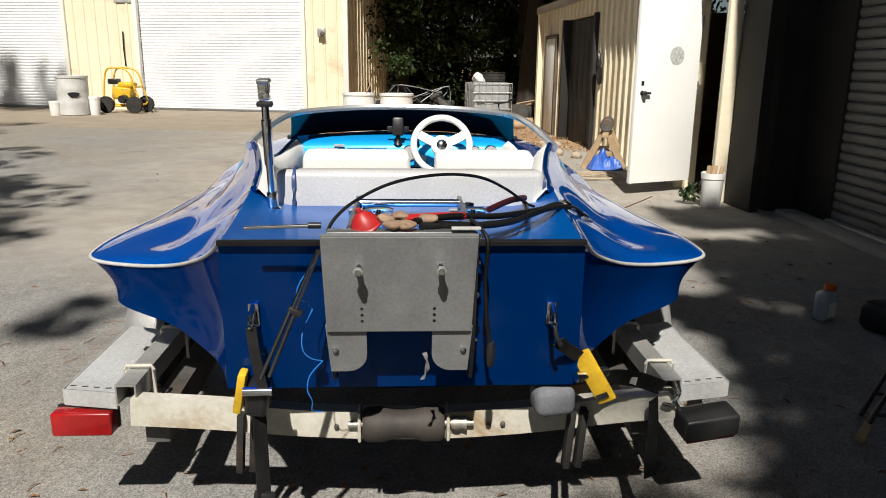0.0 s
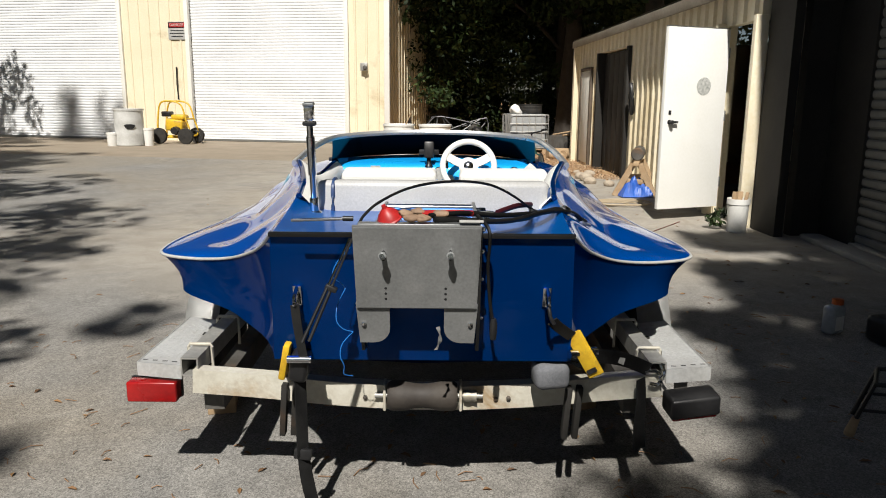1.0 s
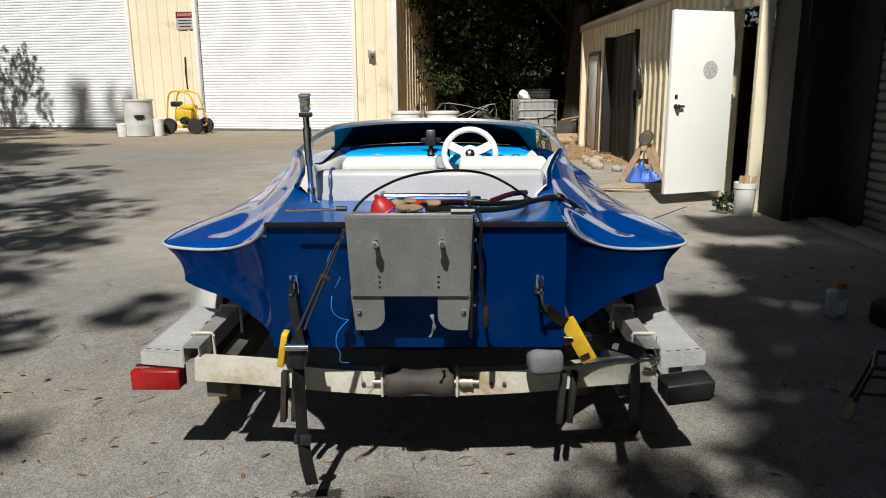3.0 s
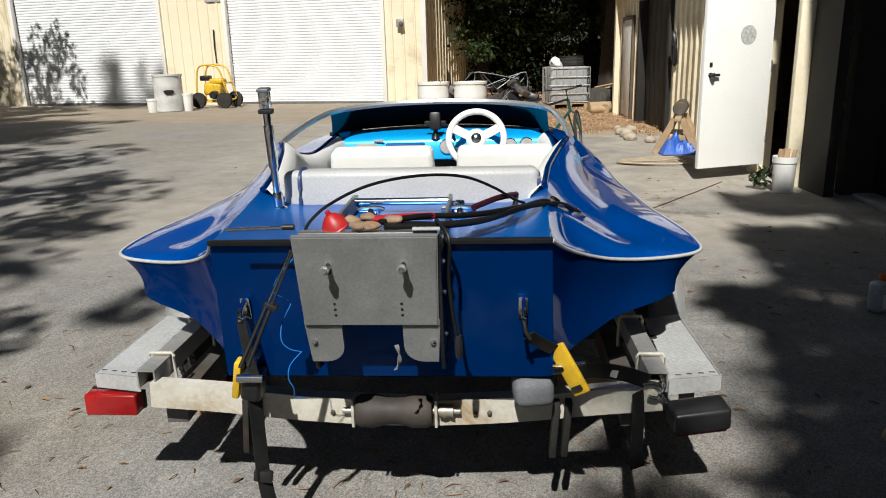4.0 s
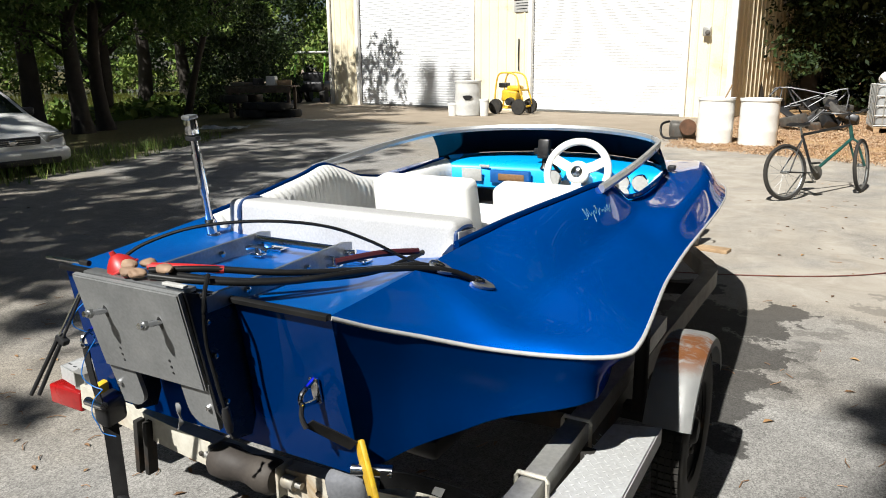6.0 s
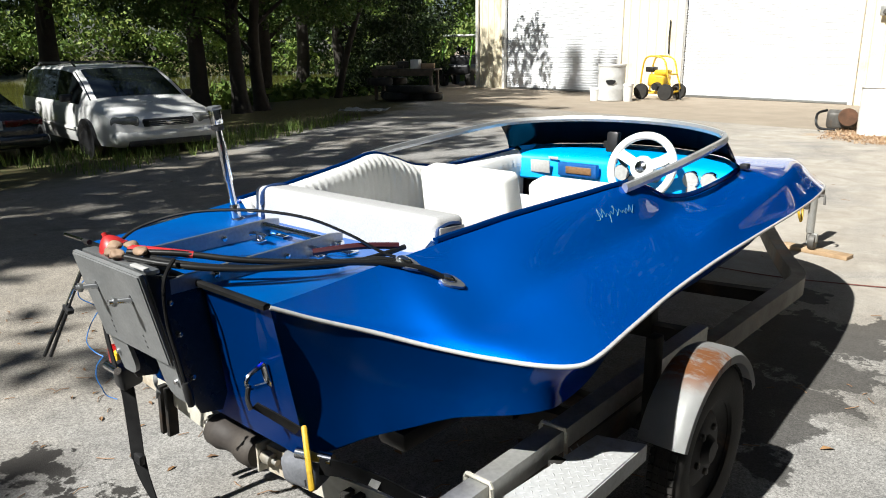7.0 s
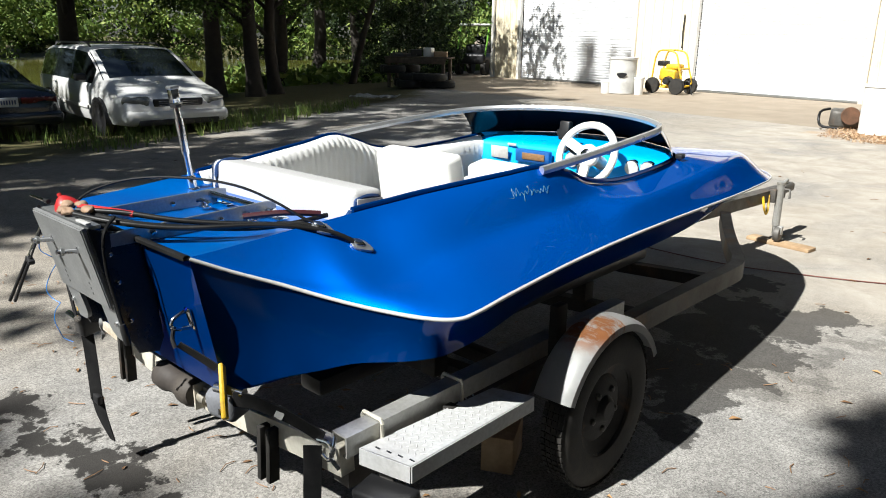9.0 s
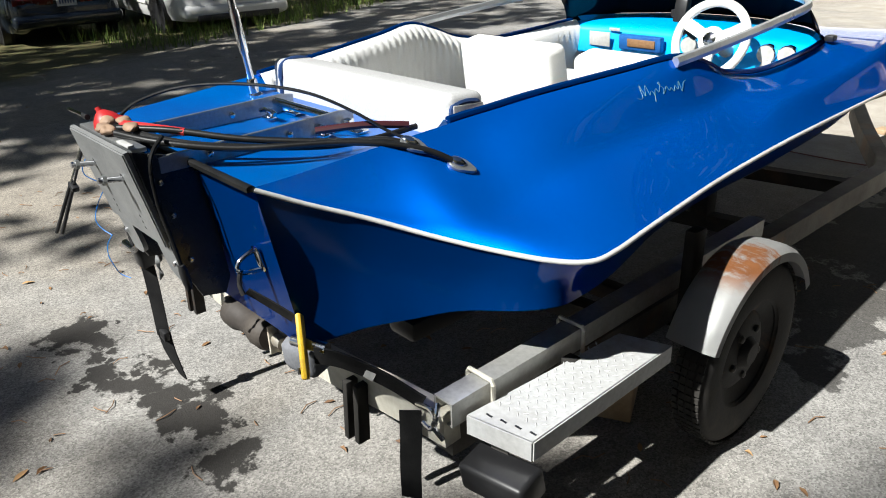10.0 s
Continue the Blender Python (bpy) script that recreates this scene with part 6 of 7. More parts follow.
def fallen_leaves():
    """Curled dead leaves and twigs lying about on the pavement."""
    v, f = [], []
    for _ in range(340):
        r = rng.uniform(0, 1)
        if r < 0.45:
            x, y = rng.uniform(-2.2, 2.4), rng.uniform(-0.9, 1.2)
        elif r < 0.75:
            x, y = rng.uniform(1.0, 3.2), rng.uniform(0.5, 6.5)
        else:
            x, y = rng.uniform(-6, 3), rng.uniform(1, 9)
        a, s = rng.uniform(0, 6.283), rng.uniform(0.007, 0.017)
        ca, sa = math.cos(a), math.sin(a)
        k = len(v)
        h = rng.uniform(0.004, 0.012)
        for (px, py, pz) in ((-1.5, 0, 0.002), (-0.4, 0.5, h), (0.7, 0.45, h * 0.8), (1.5, 0, 0.003), (0.6, -0.5, h), (-0.5, -0.42, h * 0.6), (0, 0, 0.004)):
            v.append((x + s * (px * ca - py * sa), y + s * (px * sa + py * ca), pz))
        f += [(k + 6, k + i, k + (i + 1) % 6) for i in range(6)]
    me = bpy.data.meshes.new("leaves")
    me.from_pydata(v, [], f)
    m, nt, b = material("dead_leaf", (0.3, 0.16, 0.06), 0.8)
    g = nt.nodes.new("ShaderNodeNewGeometry")
    nt.links.new(ramp(nt, g.outputs["Random Per Island"], [(0, (0.10, 0.055, 0.03)), (0.6, (0.24, 0.13, 0.055)), (1, (0.40, 0.25, 0.11))]), b.inputs["Base Color"])
    single("fallen_leaves", me, m, "dry brown leaves scattered on the pavement", "leaves", kind="stuff")
    bm = bmnew()
    for _ in range(420):
        r = rng.uniform(0, 1)
        x, y = (rng.uniform(-2.6, 0.3), rng.uniform(-0.6, 2.0)) if r < 0.55 else (rng.uniform(0.6, 2.2), rng.uniform(-0.2, 2.6)) if r < 0.75 else (rng.uniform(-5, 3), rng.uniform(0, 7))
        a, L = rng.uniform(0, 6.283), rng.uniform(0.02, 0.075)
        p = [Vector((x + t * L * math.cos(a + 0.5 * t), y + t * L * math.sin(a + 0.5 * t), 0.003 + 0.004 * math.sin(3 * t))) for t in (0, 0.5, 1)]
        sweep(bm, p, circle(0.0017, 4), cap=False)
    single("pine_needles", bm, STRAW, "thin twigs and pine needles on the pavement", "twigs", kind="stuff")
    bm = bmnew()
    for _ in range(900):
        x = rng.uniform(-9.5, -6.2)
        y = rng.uniform(3.0, 9.5)
        if x > pave_edge(y) - 0.15 or (pave_edge(y) - x) > 4.5:
            continue
        z = ground_height(x, y)
        for k in range(5):
            a, L = rng.uniform(0, 6.283), rng.uniform(0.08, 0.24)
            dx, dy = math.cos(a), math.sin(a)
            w = 0.006
            p = [bm.verts.new((x + dx * 0.02 - dy * w, y + dy * 0.02 + dx * w, z - 0.02)), bm.verts.new((x + dx * 0.02 + dy * w, y + dy * 0.02 - dx * w, z - 0.02)), bm.verts.new((x + dx * L * 0.5, y + dy * L * 0.5, z + L))]
            bm.faces.new(p)
    single("verge_grass", bm, LEAF_BRIGHT, "ragged grass tufts along the verge", "grass", kind="stuff", smooth=False)


fallen_leaves()


# ---- vehicles ----
def car(name, label, m, st, glass_side, screen, rear, paint, wheel_x, track, wr, group=""):
    """A car from cross-sections: x, half width, bottom, belt height, roof height, roof half width."""
    c = thing(name, label, "car", m, group)
    bm = bmnew()
    rings = []

    def ring(x, w, zb, belt, top, rw):
        r = [(x, w * 0.80, zb), (x, w * 0.95, zb + 0.03), (x, w, zb + 0.16), (x, w * 1.0, (zb + belt) * 0.52), (x, w * 0.985, belt - 0.06), (x, w * 0.96, belt)]
        r += [(x, rw + (w * 0.96 - rw) * 0.5, (belt + top - 0.07) / 2), (x, rw, top - 0.07), (x, rw * 0.93, top - 0.025), (x, rw * 0.55, top - 0.004), (x, 0, top)]
        return [Vector(p) for p in r]
    for s in st:
        h = ring(*s)
        rings.append(h + [Vector((p.x, -p.y, p.z)) for p in h[-2::-1]])
    loft(bm, rings)
    bm.faces.new([bm.verts.new(p) for p in rings[0]])
    bm.faces.new([bm.verts.new(p) for p in rings[-1]][::-1])
    bmesh.ops.remove_doubles(bm, verts=bm.verts, dist=0.001)
    part("body", bm, paint, c, angle=50)

    def at(x):
        xs = [s[0] for s in st]
        vals = [interp(xs, [s[k] for s in st], x) for k in range(1, 6)]
        return ring(x, *vals)
    for a, b in glass_side:
        for sg in (1, -1):
            bm = bmnew()
            rows = []
            for u in np.linspace(0, 1, 5):
                h = at(a + (b - a) * u)
                lo, hi = h[5], h[7]
                out = Vector((0, 0.008, 0.004))
                rows.append([Vector((p.x, sg * p.y, p.z)) for p in (lo.lerp(hi, 0.03) + out, lo.lerp(hi, 0.5) + out, lo.lerp(hi, 0.97) + out)])
            loft(bm, rows)
            part("window", bm, GLASS_DARK, c, "dark side window")
    for nm, (x0, x1), shrink in (("windscreen", screen, 0.985), ("rear_window", rear, 0.93)):
        bm = bmnew()
        rows = []
        for u in np.linspace(0.03, 0.97, 9):
            h = at(x0 + (x1 - x0) * u)
            row = []
            for v in np.linspace(-1, 1, 11):
                rw = h[7].y * shrink
                y = rw * v
                z = interp([0, h[9].y, h[8].y, h[7].y], [h[10].z, h[9].z, h[8].z, h[7].z], abs(y)) + 0.008
                row.append(Vector((h[0].x + (0.006 if x0 > x1 else -0.006), y, z)))
            rows.append(row)
        loft(bm, rows)
        part(nm, bm, GLASS_DARK, c, "dark tinted screen")
    for x in wheel_x:
        for sg in (1, -1):
            w = new("wheel")
            w.parent, w.matrix_basis = c, pose(x, sg * track, wr, 90 * -sg, 0, 0)
            part("tyre", lathe(bmnew(), [(wr * 0.62, -0.10), (wr * 0.95, -0.10), (wr, -0.07), (wr, 0.07), (wr * 0.95, 0.10), (wr * 0.62, 0.10)], None, 28, cap=False), TYRE, w)
            part("rim", lathe(bmnew(), [(wr * 0.63, -0.05), (wr * 0.63, 0.08), (wr * 0.55, 0.085), (wr * 0.45, 0.05), (wr * 0.2, 0.075), (0.01, 0.08)], None, 20), ALU, w)
            part("wheel_arch", lathe(bmnew(), [(wr * 1.14, -0.02), (wr * 1.14, 0.098), (wr * 1.0, 0.10)], None, 28), BLACK_PLASTIC, w)
    return c, at


def vehicles():
    white = varied("white_car_paint", (0.74, 0.74, 0.72), (0.66, 0.66, 0.64), 0.3, 0.0, 1.5, 60, 0.02, coat=0.6)
    van_st = [(-2.52, 0.80, 0.36, 0.93, 1.44, 0.66), (-2.45, 0.90, 0.28, 0.96, 1.54, 0.70), (-2.0, 0.955, 0.25, 0.97, 1.60, 0.74), (-1.0, 0.965, 0.24, 0.97, 1.63, 0.76), (0.0, 0.965, 0.24, 0.96, 1.62, 0.76),
              (0.55, 0.96, 0.24, 0.95, 1.57, 0.75), (1.0, 0.955, 0.24, 0.94, 1.36, 0.79), (1.50, 0.945, 0.24, 0.92, 1.06, 0.85), (1.70, 0.935, 0.24, 0.90, 0.99, 0.86), (2.15, 0.91, 0.25, 0.82, 0.89, 0.82),
              (2.42, 0.86, 0.27, 0.70, 0.79, 0.76), (2.54, 0.76, 0.34, 0.58, 0.67, 0.64)]
    VAN = pulled(0.78) @ pose(-12.87, 6.66, -0.53, 0, 0, -8.5) @ Matrix.Diagonal((1.07, 1.07, 0.99, 1))
    van, at = car("minivan", "white minivan with dark windows parked on the grass", VAN, van_st, ((-2.36, -1.13), (-1.11, -0.08), (-0.06, 1.15)), (1.50, 0.55), (-2.51, -2.42), white, (-1.55, 1.50), 0.888, 0.34)
    for sg in (1, -1):
        part("headlight", box(bmnew(), (2.40, sg * 0.645, 0.70), (0.20, 0.42, 0.15), pose(0, 0, 0, 0, 12, sg * 26), 0.05, 3), varied("clear_lamp", (0.30, 0.31, 0.29), (0.18, 0.185, 0.175), 0.12, 0.4, 30, 80), van, "clear plastic headlight")
        part("door_mirror", box(bmnew(), (0.95, sg * 1.04, 1.06), (0.12, 0.20, 0.14), None, 0.04, 3), BLACK_PLASTIC, van)
        part("body_moulding", box(bmnew(), (-0.2, sg * 0.972, 0.52), (2.6, 0.02, 0.06), None, 0.008), WHITE_PLASTIC, van)
        part("roof_rack", tube(bmnew(), [(-2.0, sg * 0.62, 1.60), (-1.9, sg * 0.62, 1.66), (0.1, sg * 0.62, 1.665), (0.25, sg * 0.62, 1.60)], 0.018, 8), BLACK_PLASTIC, van)
        for x in (0.15, -1.0):
            part("door_handle", box(bmnew(), (x, sg * 0.975, 0.90), (0.16, 0.02, 0.03), None, 0.006), WHITE_PLASTIC, van)
    for x in (-1.6, -0.6):
        part("roof_bar", tube(bmnew(), [(x, -0.62, 1.665), (x, 0.62, 1.665)], 0.016, 8), BLACK_PLASTIC, van)
    gr = part("grille", box(bmnew(), (2.525, 0, 0.665), (0.06, 0.84, 0.15), pose(0, 0, 0, 0, 14, 0), 0.03, 3), BLACK_PLASTIC, van, "black radiator grille")
    for k in range(3):
        part("grille_bar", box(bmnew(), (2.56, 0, 0.628 + 0.034 * k), (0.02, 0.66, 0.010), None, 0.003), CHROME, gr)
    part("badge", lathe(bmnew(), [(0.05, 0), (0.05, 0.012), (0.03, 0.016)], pose(2.565, 0, 0.668, 0, 90, 0) @ Matrix.Diagonal((0.6, 1.3, 1, 1)), 20), CHROME, gr)
    part("front_bumper", box(bmnew(), (2.42, 0, 0.43), (0.32, 1.74, 0.24), None, 0.09, 4), white, van)
    part("air_intake", box(bmnew(), (2.545, 0, 0.335), (0.10, 1.35, 0.10), None, 0.012), BLACK_PLASTIC, van)
    dark = varied("dark_grey_car_paint", (0.020, 0.027, 0.036), (0.014, 0.019, 0.026), 0.22, 0.2, 1.5, 60, 0.02, coat=0.7)
    sed_st = [(-2.42, 0.70, 0.42, 0.70, 0.78, 0.62), (-2.34, 0.84, 0.32, 0.84, 0.93, 0.72), (-2.1, 0.89, 0.28, 0.90, 1.00, 0.74), (-1.5, 0.91, 0.25, 0.93, 1.05, 0.70), (-0.85, 0.92, 0.24, 0.93, 1.36, 0.60), (-0.3, 0.92, 0.24, 0.92, 1.41, 0.62),
              (0.25, 0.92, 0.24, 0.91, 1.38, 0.62), (0.95, 0.91, 0.24, 0.89, 1.00, 0.74), (1.5, 0.89, 0.25, 0.84, 0.92, 0.74), (2.1, 0.84, 0.28, 0.74, 0.80, 0.68), (2.4, 0.72, 0.36, 0.60, 0.66, 0.58)]
    SED = pulled(0.78) @ pose(-14.2, 4.22, -0.62, 0, 0, 176)
    sed, at = car("sedan", "dark grey sedan parked tail-out on the grass", SED, sed_st, ((-1.15, -0.35), (-0.28, 0.62)), (0.93, 0.27), (-1.48, -0.88), dark, (-1.45, 1.40), 0.838, 0.32)
    for sg in (1, -1):
        part("tail_light", box(bmnew(), (-2.385, sg * 0.50, 0.79), (0.07, 0.60, 0.11), pose(0, 0, 0, 0, -10, -sg * 7), 0.02, 3), varied("dark_red_lens", (0.10, 0.008, 0.008), (0.06, 0.006, 0.006), 0.25, 0, 9, 60, coat=0.4), sed)
        part("door_mirror", box(bmnew(), (0.62, sg * 1.0, 0.98), (0.10, 0.18, 0.11), None, 0.035, 3), BLACK_PLASTIC, sed)
    part("rear_panel", box(bmnew(), (-2.395, 0, 0.78), (0.05, 0.62, 0.11), None, 0.01), BLACK_PLASTIC, sed)
    lp = part("licence_plate", box(bmnew(), (-2.425, 0, 0.77), (0.02, 0.31, 0.155), None, 0.004), varied("plate_face", (0.62, 0.63, 0.65), (0.55, 0.56, 0.58), 0.45), sed, "white plate with dark bars")
    for k in range(6):
        part("bar", box(bmnew(), (-2.437, -0.105 + 0.042 * k, 0.768), (0.004, 0.022, 0.07)), VINYL_BLUE, lp)
    part("rear_bumper", box(bmnew(), (-2.34, 0, 0.48), (0.28, 1.72, 0.22), None, 0.07, 4), dark, sed)


vehicles()


# ---- things in the yard ----
def drum(name, label, m, r=0.29, h=0.86, mat=None, cat="drum", group=""):
    d = thing(name, label, cat, m, group)
    prof = [(r * 0.93, 0.0), (r, 0.02), (r, h * 0.30), (r * 1.012, h * 0.33), (r, h * 0.36), (r, h * 0.64), (r * 1.012, h * 0.67), (r, h * 0.70), (r, h * 0.94), (r * 1.05, h * 0.95), (r * 1.05, h), (r * 0.98, h), (r * 0.96, h * 0.96), (r * 0.9, h * 0.955)]
    part("shell", lathe(bmnew(), prof, None, 28), mat or WHITE_PLASTIC, d)
    return d


def bucket(m, r=0.145, h=0.36, label="white plastic bucket standing on the pavement", group=""):
    b = thing("bucket", label, "bucket", m, group)
    part("pail", lathe(bmnew(), [(r * 0.85, 0), (r * 0.87, 0.01), (r, h), (r * 1.05, h), (r * 1.05, h - 0.05), (r * 1.0, h - 0.055)], None, 22), WHITE_PLASTIC, b)
    part("handle", tube(bmnew(), [(-r * 1.04, 0, h - 0.05), (-r * 0.8, 0.08, h - 0.14), (0, 0.16, h - 0.17), (r * 0.8, 0.08, h - 0.14), (r * 1.04, 0, h - 0.05)], 0.004, 6, 4), GALV, b)
    return b


def yard_things():
    a = drum("plastic_drum", "white plastic drum with a stick in it, on the straw", pose(-0.22, 11.45, 0), 0.27, 0.72, None, "drum", "white drums")
    part("stick", tube(bmnew(), [(0.12, -0.1, 0.70), (0.22, -0.16, 0.92)], 0.012, 8), WOOD, a)
    drum("plastic_drum", "white plastic drum with dirt streaks, on the straw", pose(0.42, 11.35, 0), 0.28, 0.72, None, "drum", "white drums")
    # grey drum by the garage
    g = drum("grey_drum", "pale grey drum with a black patch by the garage", pose(-6.78, 16.35, 0, 0, 0, 10), 0.33, 0.88, varied("pale_grey_drum", (0.60, 0.60, 0.58), (0.48, 0.48, 0.46), 0.5, 0, 4, 50, 0.05), "drum")
    bm = bmnew()
    slab(bm, [(0.11 * math.cos(t) * (1 + 0.25 * math.sin(3 * t)), 0.075 * math.sin(t) * (1 + 0.2 * math.cos(2 * t))) for t in np.linspace(0, 6.283, 18, endpoint=False)], 0, 0.006, pose(0.07, -0.328, 0.46, 90, 0, 12))
    part("patch", bm, BLACK_PLASTIC, g)
    bucket(pose(-7.12, 16.15, 0), 0.13, 0.32, "white plastic bucket beside the grey drum", "buckets")
    bucket(pose(-6.33, 16.35, 0), 0.12, 0.42, "tall white plastic bucket beside the grey drum", "buckets")
    # yellow pressure washer
    w = thing("pressure_washer", "yellow wheeled engine cart with a tubular frame", "machine", pose(-5.95, 17.35, 0, 0, 0, -10))
    for y in (-0.22, 0.22):
        part("frame_tube", tube(bmnew(), [(-0.42, y, 0.18), (-0.40, y, 0.55), (-0.32, y, 0.98), (-0.10, y, 1.06), (0.22, y, 0.98), (0.34, y, 0.62), (0.40, y, 0.20), (-0.42, y, 0.18)], 0.022, 8, 4), YELLOW, w)
    for x, z in ((-0.10, 1.06), (-0.42, 0.2), (0.40, 0.2), (0.34, 0.62)):
        part("frame_tube", tube(bmnew(), [(x, -0.22, z), (x, 0.22, z)], 0.022, 8), YELLOW, w)
    part("engine_block", box(bmnew(), (-0.02, 0, 0.46), (0.46, 0.36, 0.30), pose(0, 0, 0, 0, 6, 0), 0.05, 3), YELLOW, w)
    part("fuel_tank", box(bmnew(), (0.08, 0, 0.66), (0.36, 0.30, 0.14), None, 0.05, 3), YELLOW, w)
    part("air_filter", box(bmnew(), (-0.22, -0.05, 0.74), (0.24, 0.22, 0.13), None, 0.03, 3), BLACK_PLASTIC, w)
    part("pump", lathe(bmnew(), [(0.09, -0.12), (0.11, 0), (0.09, 0.12)], pose(0.08, -0.24, 0.33, 90, 0, 0), 16), BLACK_PLASTIC, w)
    for x, y in ((0.36, -0.30), (0.36, 0.30), (-0.36, -0.26)):
        wh = part("wheel", lathe(bmnew(), [(0.08, -0.05), (0.19, -0.05), (0.20, 0), (0.19, 0.05), (0.08, 0.05), (0.03, 0.06)], pose(x, y, 0.20, 90, 0, 0), 22), TYRE, w)
    part("hose", tube(bmnew(), [(0.4, -0.2, 0.3), (0.62, -0.22, 0.34), (0.70, -0.2, 0.18), (0.74, -0.2, 0.02)], 0.014, 8, 5), BLACK_PLASTIC, w)
    # cage tank on a pallet
    t = thing("cage_tank", "cloudy grey plastic tank in a metal cage on a pallet", "tank", pose(2.52, 14.6, 0, 0, 0, 4) @ Matrix.Diagonal((0.80, 0.85, 0.86, 1)))
    for k in range(3):
        part("pallet_block", box(bmnew(), (-0.45 + 0.45 * k, 0, 0.06), (0.12, 0.95, 0.09), None, 0.006), WOOD, t)
    for k in range(5):
        part("pallet_board", box(bmnew(), (0, -0.42 + 0.21 * k, 0.118), (1.08, 0.11, 0.022), None, 0.004), WOOD, t)
    part("tank", box(bmnew(), (0, 0, 0.57), (0.98, 0.88, 0.86), None, 0.07, 4), varied("cloudy_tank_plastic", (0.36, 0.37, 0.37), (0.27, 0.28, 0.285), 0.45, 0, 5, 60, 0.05), t, "cloudy grey plastic tank")
    part("lid", lathe(bmnew(), [(0.11, 1.0), (0.11, 1.04), (0.08, 1.05)], None, 16), BLACK_PLASTIC, t)
    for z in (0.16, 0.36, 0.56, 0.76, 0.98):
        part("cage_bar", tube(bmnew(), [(-0.53, -0.47, z), (0.53, -0.47, z), (0.53, 0.47, z), (-0.53, 0.47, z)], 0.012, 6, 0, True), GALV, t)
    for k in range(7):
        x = -0.53 + 0.177 * k
        for y in (-0.478, 0.478):
            part("cage_upright", tube(bmnew(), [(x, y, 0.13), (x, y, 0.99)], 0.010, 6), GALV, t)
    for k in range(4):
        for x in (-0.54, 0.54):
            part("cage_upright", tube(bmnew(), [(x, -0.3 + 0.2 * k, 0.13), (x, -0.3 + 0.2 * k, 0.99)], 0.010, 6), GALV, t)
    rb = thing("white_bag", "crumpled white bag on top of the cage tank", "bag", pose(2.28, 14.38, 0.87))
    bm = bmnew()
    bmesh.ops.create_icosphere(bm, subdivisions=3, radius=0.13)
    for v in bm.verts:
        v.co *= 1 + 0.5 * noise.noise(v.co * 9)
        v.co.z = max(v.co.z + 0.06, 0.0)
    part("film", bm, WHITE_PLASTIC, rb, smooth=False)
    tr = drum("tyre_stack", "black tyres lying on the cage tank", pose(2.65, 14.75, 0.87), 0.26, 0.2, TYRE, "tyre")
    # wheelbarrow and wood beside the tank
    wb = thing("wheelbarrow", "grey upturned wheelbarrow beside the tank", "wheelbarrow", pose(3.35, 14.2, 0, 0, 0, 20))
    bm = bmnew()
    loft(bm, [[Vector((x * s, y * s, z)) for x, y in ((-0.38, -0.28), (0.38, -0.22), (0.38, 0.22), (-0.38, 0.28))] for s, z in ((1.0, 0.10), (0.8, 0.40), (0.6, 0.42))], True, True)
    part("tray", bm, GALV_DARK, wb)
    part("wheel", lathe(bmnew(), [(0.06, -0.04), (0.17, -0.04), (0.18, 0), (0.17, 0.04), (0.06, 0.04)], pose(-0.1, -0.42, 0.18, 90, 0, 0), 18), TYRE, wb)
    for s in (1, -1):
        part("handle", tube(bmnew(), [(-0.2, s * 0.2, 0.42), (0.6, s * 0.28, 0.52)], 0.02, 6), WOOD, wb)
    for k, (x, y, L, a, r) in enumerate(((3.02, 13.2, 0.5, 10, 0.10), (3.15, 12.95, 0.4, 50, 0.09), (2.95, 12.9, 0.35, -20, 0.08))):
        lg = thing("log", "cut log end lying on the straw", "log", pose(x, y, r, 0, 90, a), "logs")
        part("bark", lathe(bmnew(), [(r * 0.97, -L / 2), (r, -L / 2 + 0.02), (r * 1.03, 0), (r, L / 2 - 0.02), (r * 0.97, L / 2)], None, 14), WOOD, lg)
    # junk heap behind the drums
    jk = thing("scrap_heap", "dark heap of scrap engine parts on the straw", "scrap", pose(0.9, 14.6, 0))
    rs = random.Random(4)
    for k in range(34):
        x, y = rs.uniform(-1.0, 0.9), rs.uniform(-0.5, 1.0)
        z = rs.uniform(0.05, 0.30 + 0.5 * (1 - abs(x)))
        s = (rs.uniform(0.1, 0.45), rs.uniform(0.05, 0.3), rs.uniform(0.04, 0.18))
        part("scrap_piece", box(bmnew(), (x, y, z), s, pose(0, 0, 0, rs.uniform(-30, 30), rs.uniform(-40, 40), rs.uniform(0, 180)), 0.02), (GALV_DARK, BLACK_PLASTIC, BLACK_PLASTIC, TYRE)[k % 4], jk)
    for k in range(7):
        a = rs.uniform(0, 6.28)
        part("bent_pipe", tube(bmnew(), [(rs.uniform(-0.8, 0.8), 0, 0.1), (rs.uniform(-0.8, 0.8), 0.2, rs.uniform(0.3, 0.8)), (rs.uniform(-0.8, 0.8), 0.1, rs.uniform(0.3, 0.7))], 0.016, 6, 4), BLACK_PLASTIC, jk)
    eng = thing("small_engine", "rusty small engine block beside the white drum", "engine", pose(-0.80, 12.0, 0))
    part("block", box(bmnew(), (0, 0, 0.16), (0.42, 0.34, 0.26), pose(0, 0, 0, 4, 3, 12), 0.05, 3), GALV_DARK, eng)
    part("pulley", lathe(bmnew(), [(0.05, -0.04), (0.13, -0.04), (0.11, 0), (0.13, 0.04), (0.05, 0.04)], pose(0.12, -0.22, 0.22, 90, 0, 20), 20), varied("rusty_iron", (0.16, 0.08, 0.045), (0.09, 0.05, 0.03), 0.8, 0.2), eng)
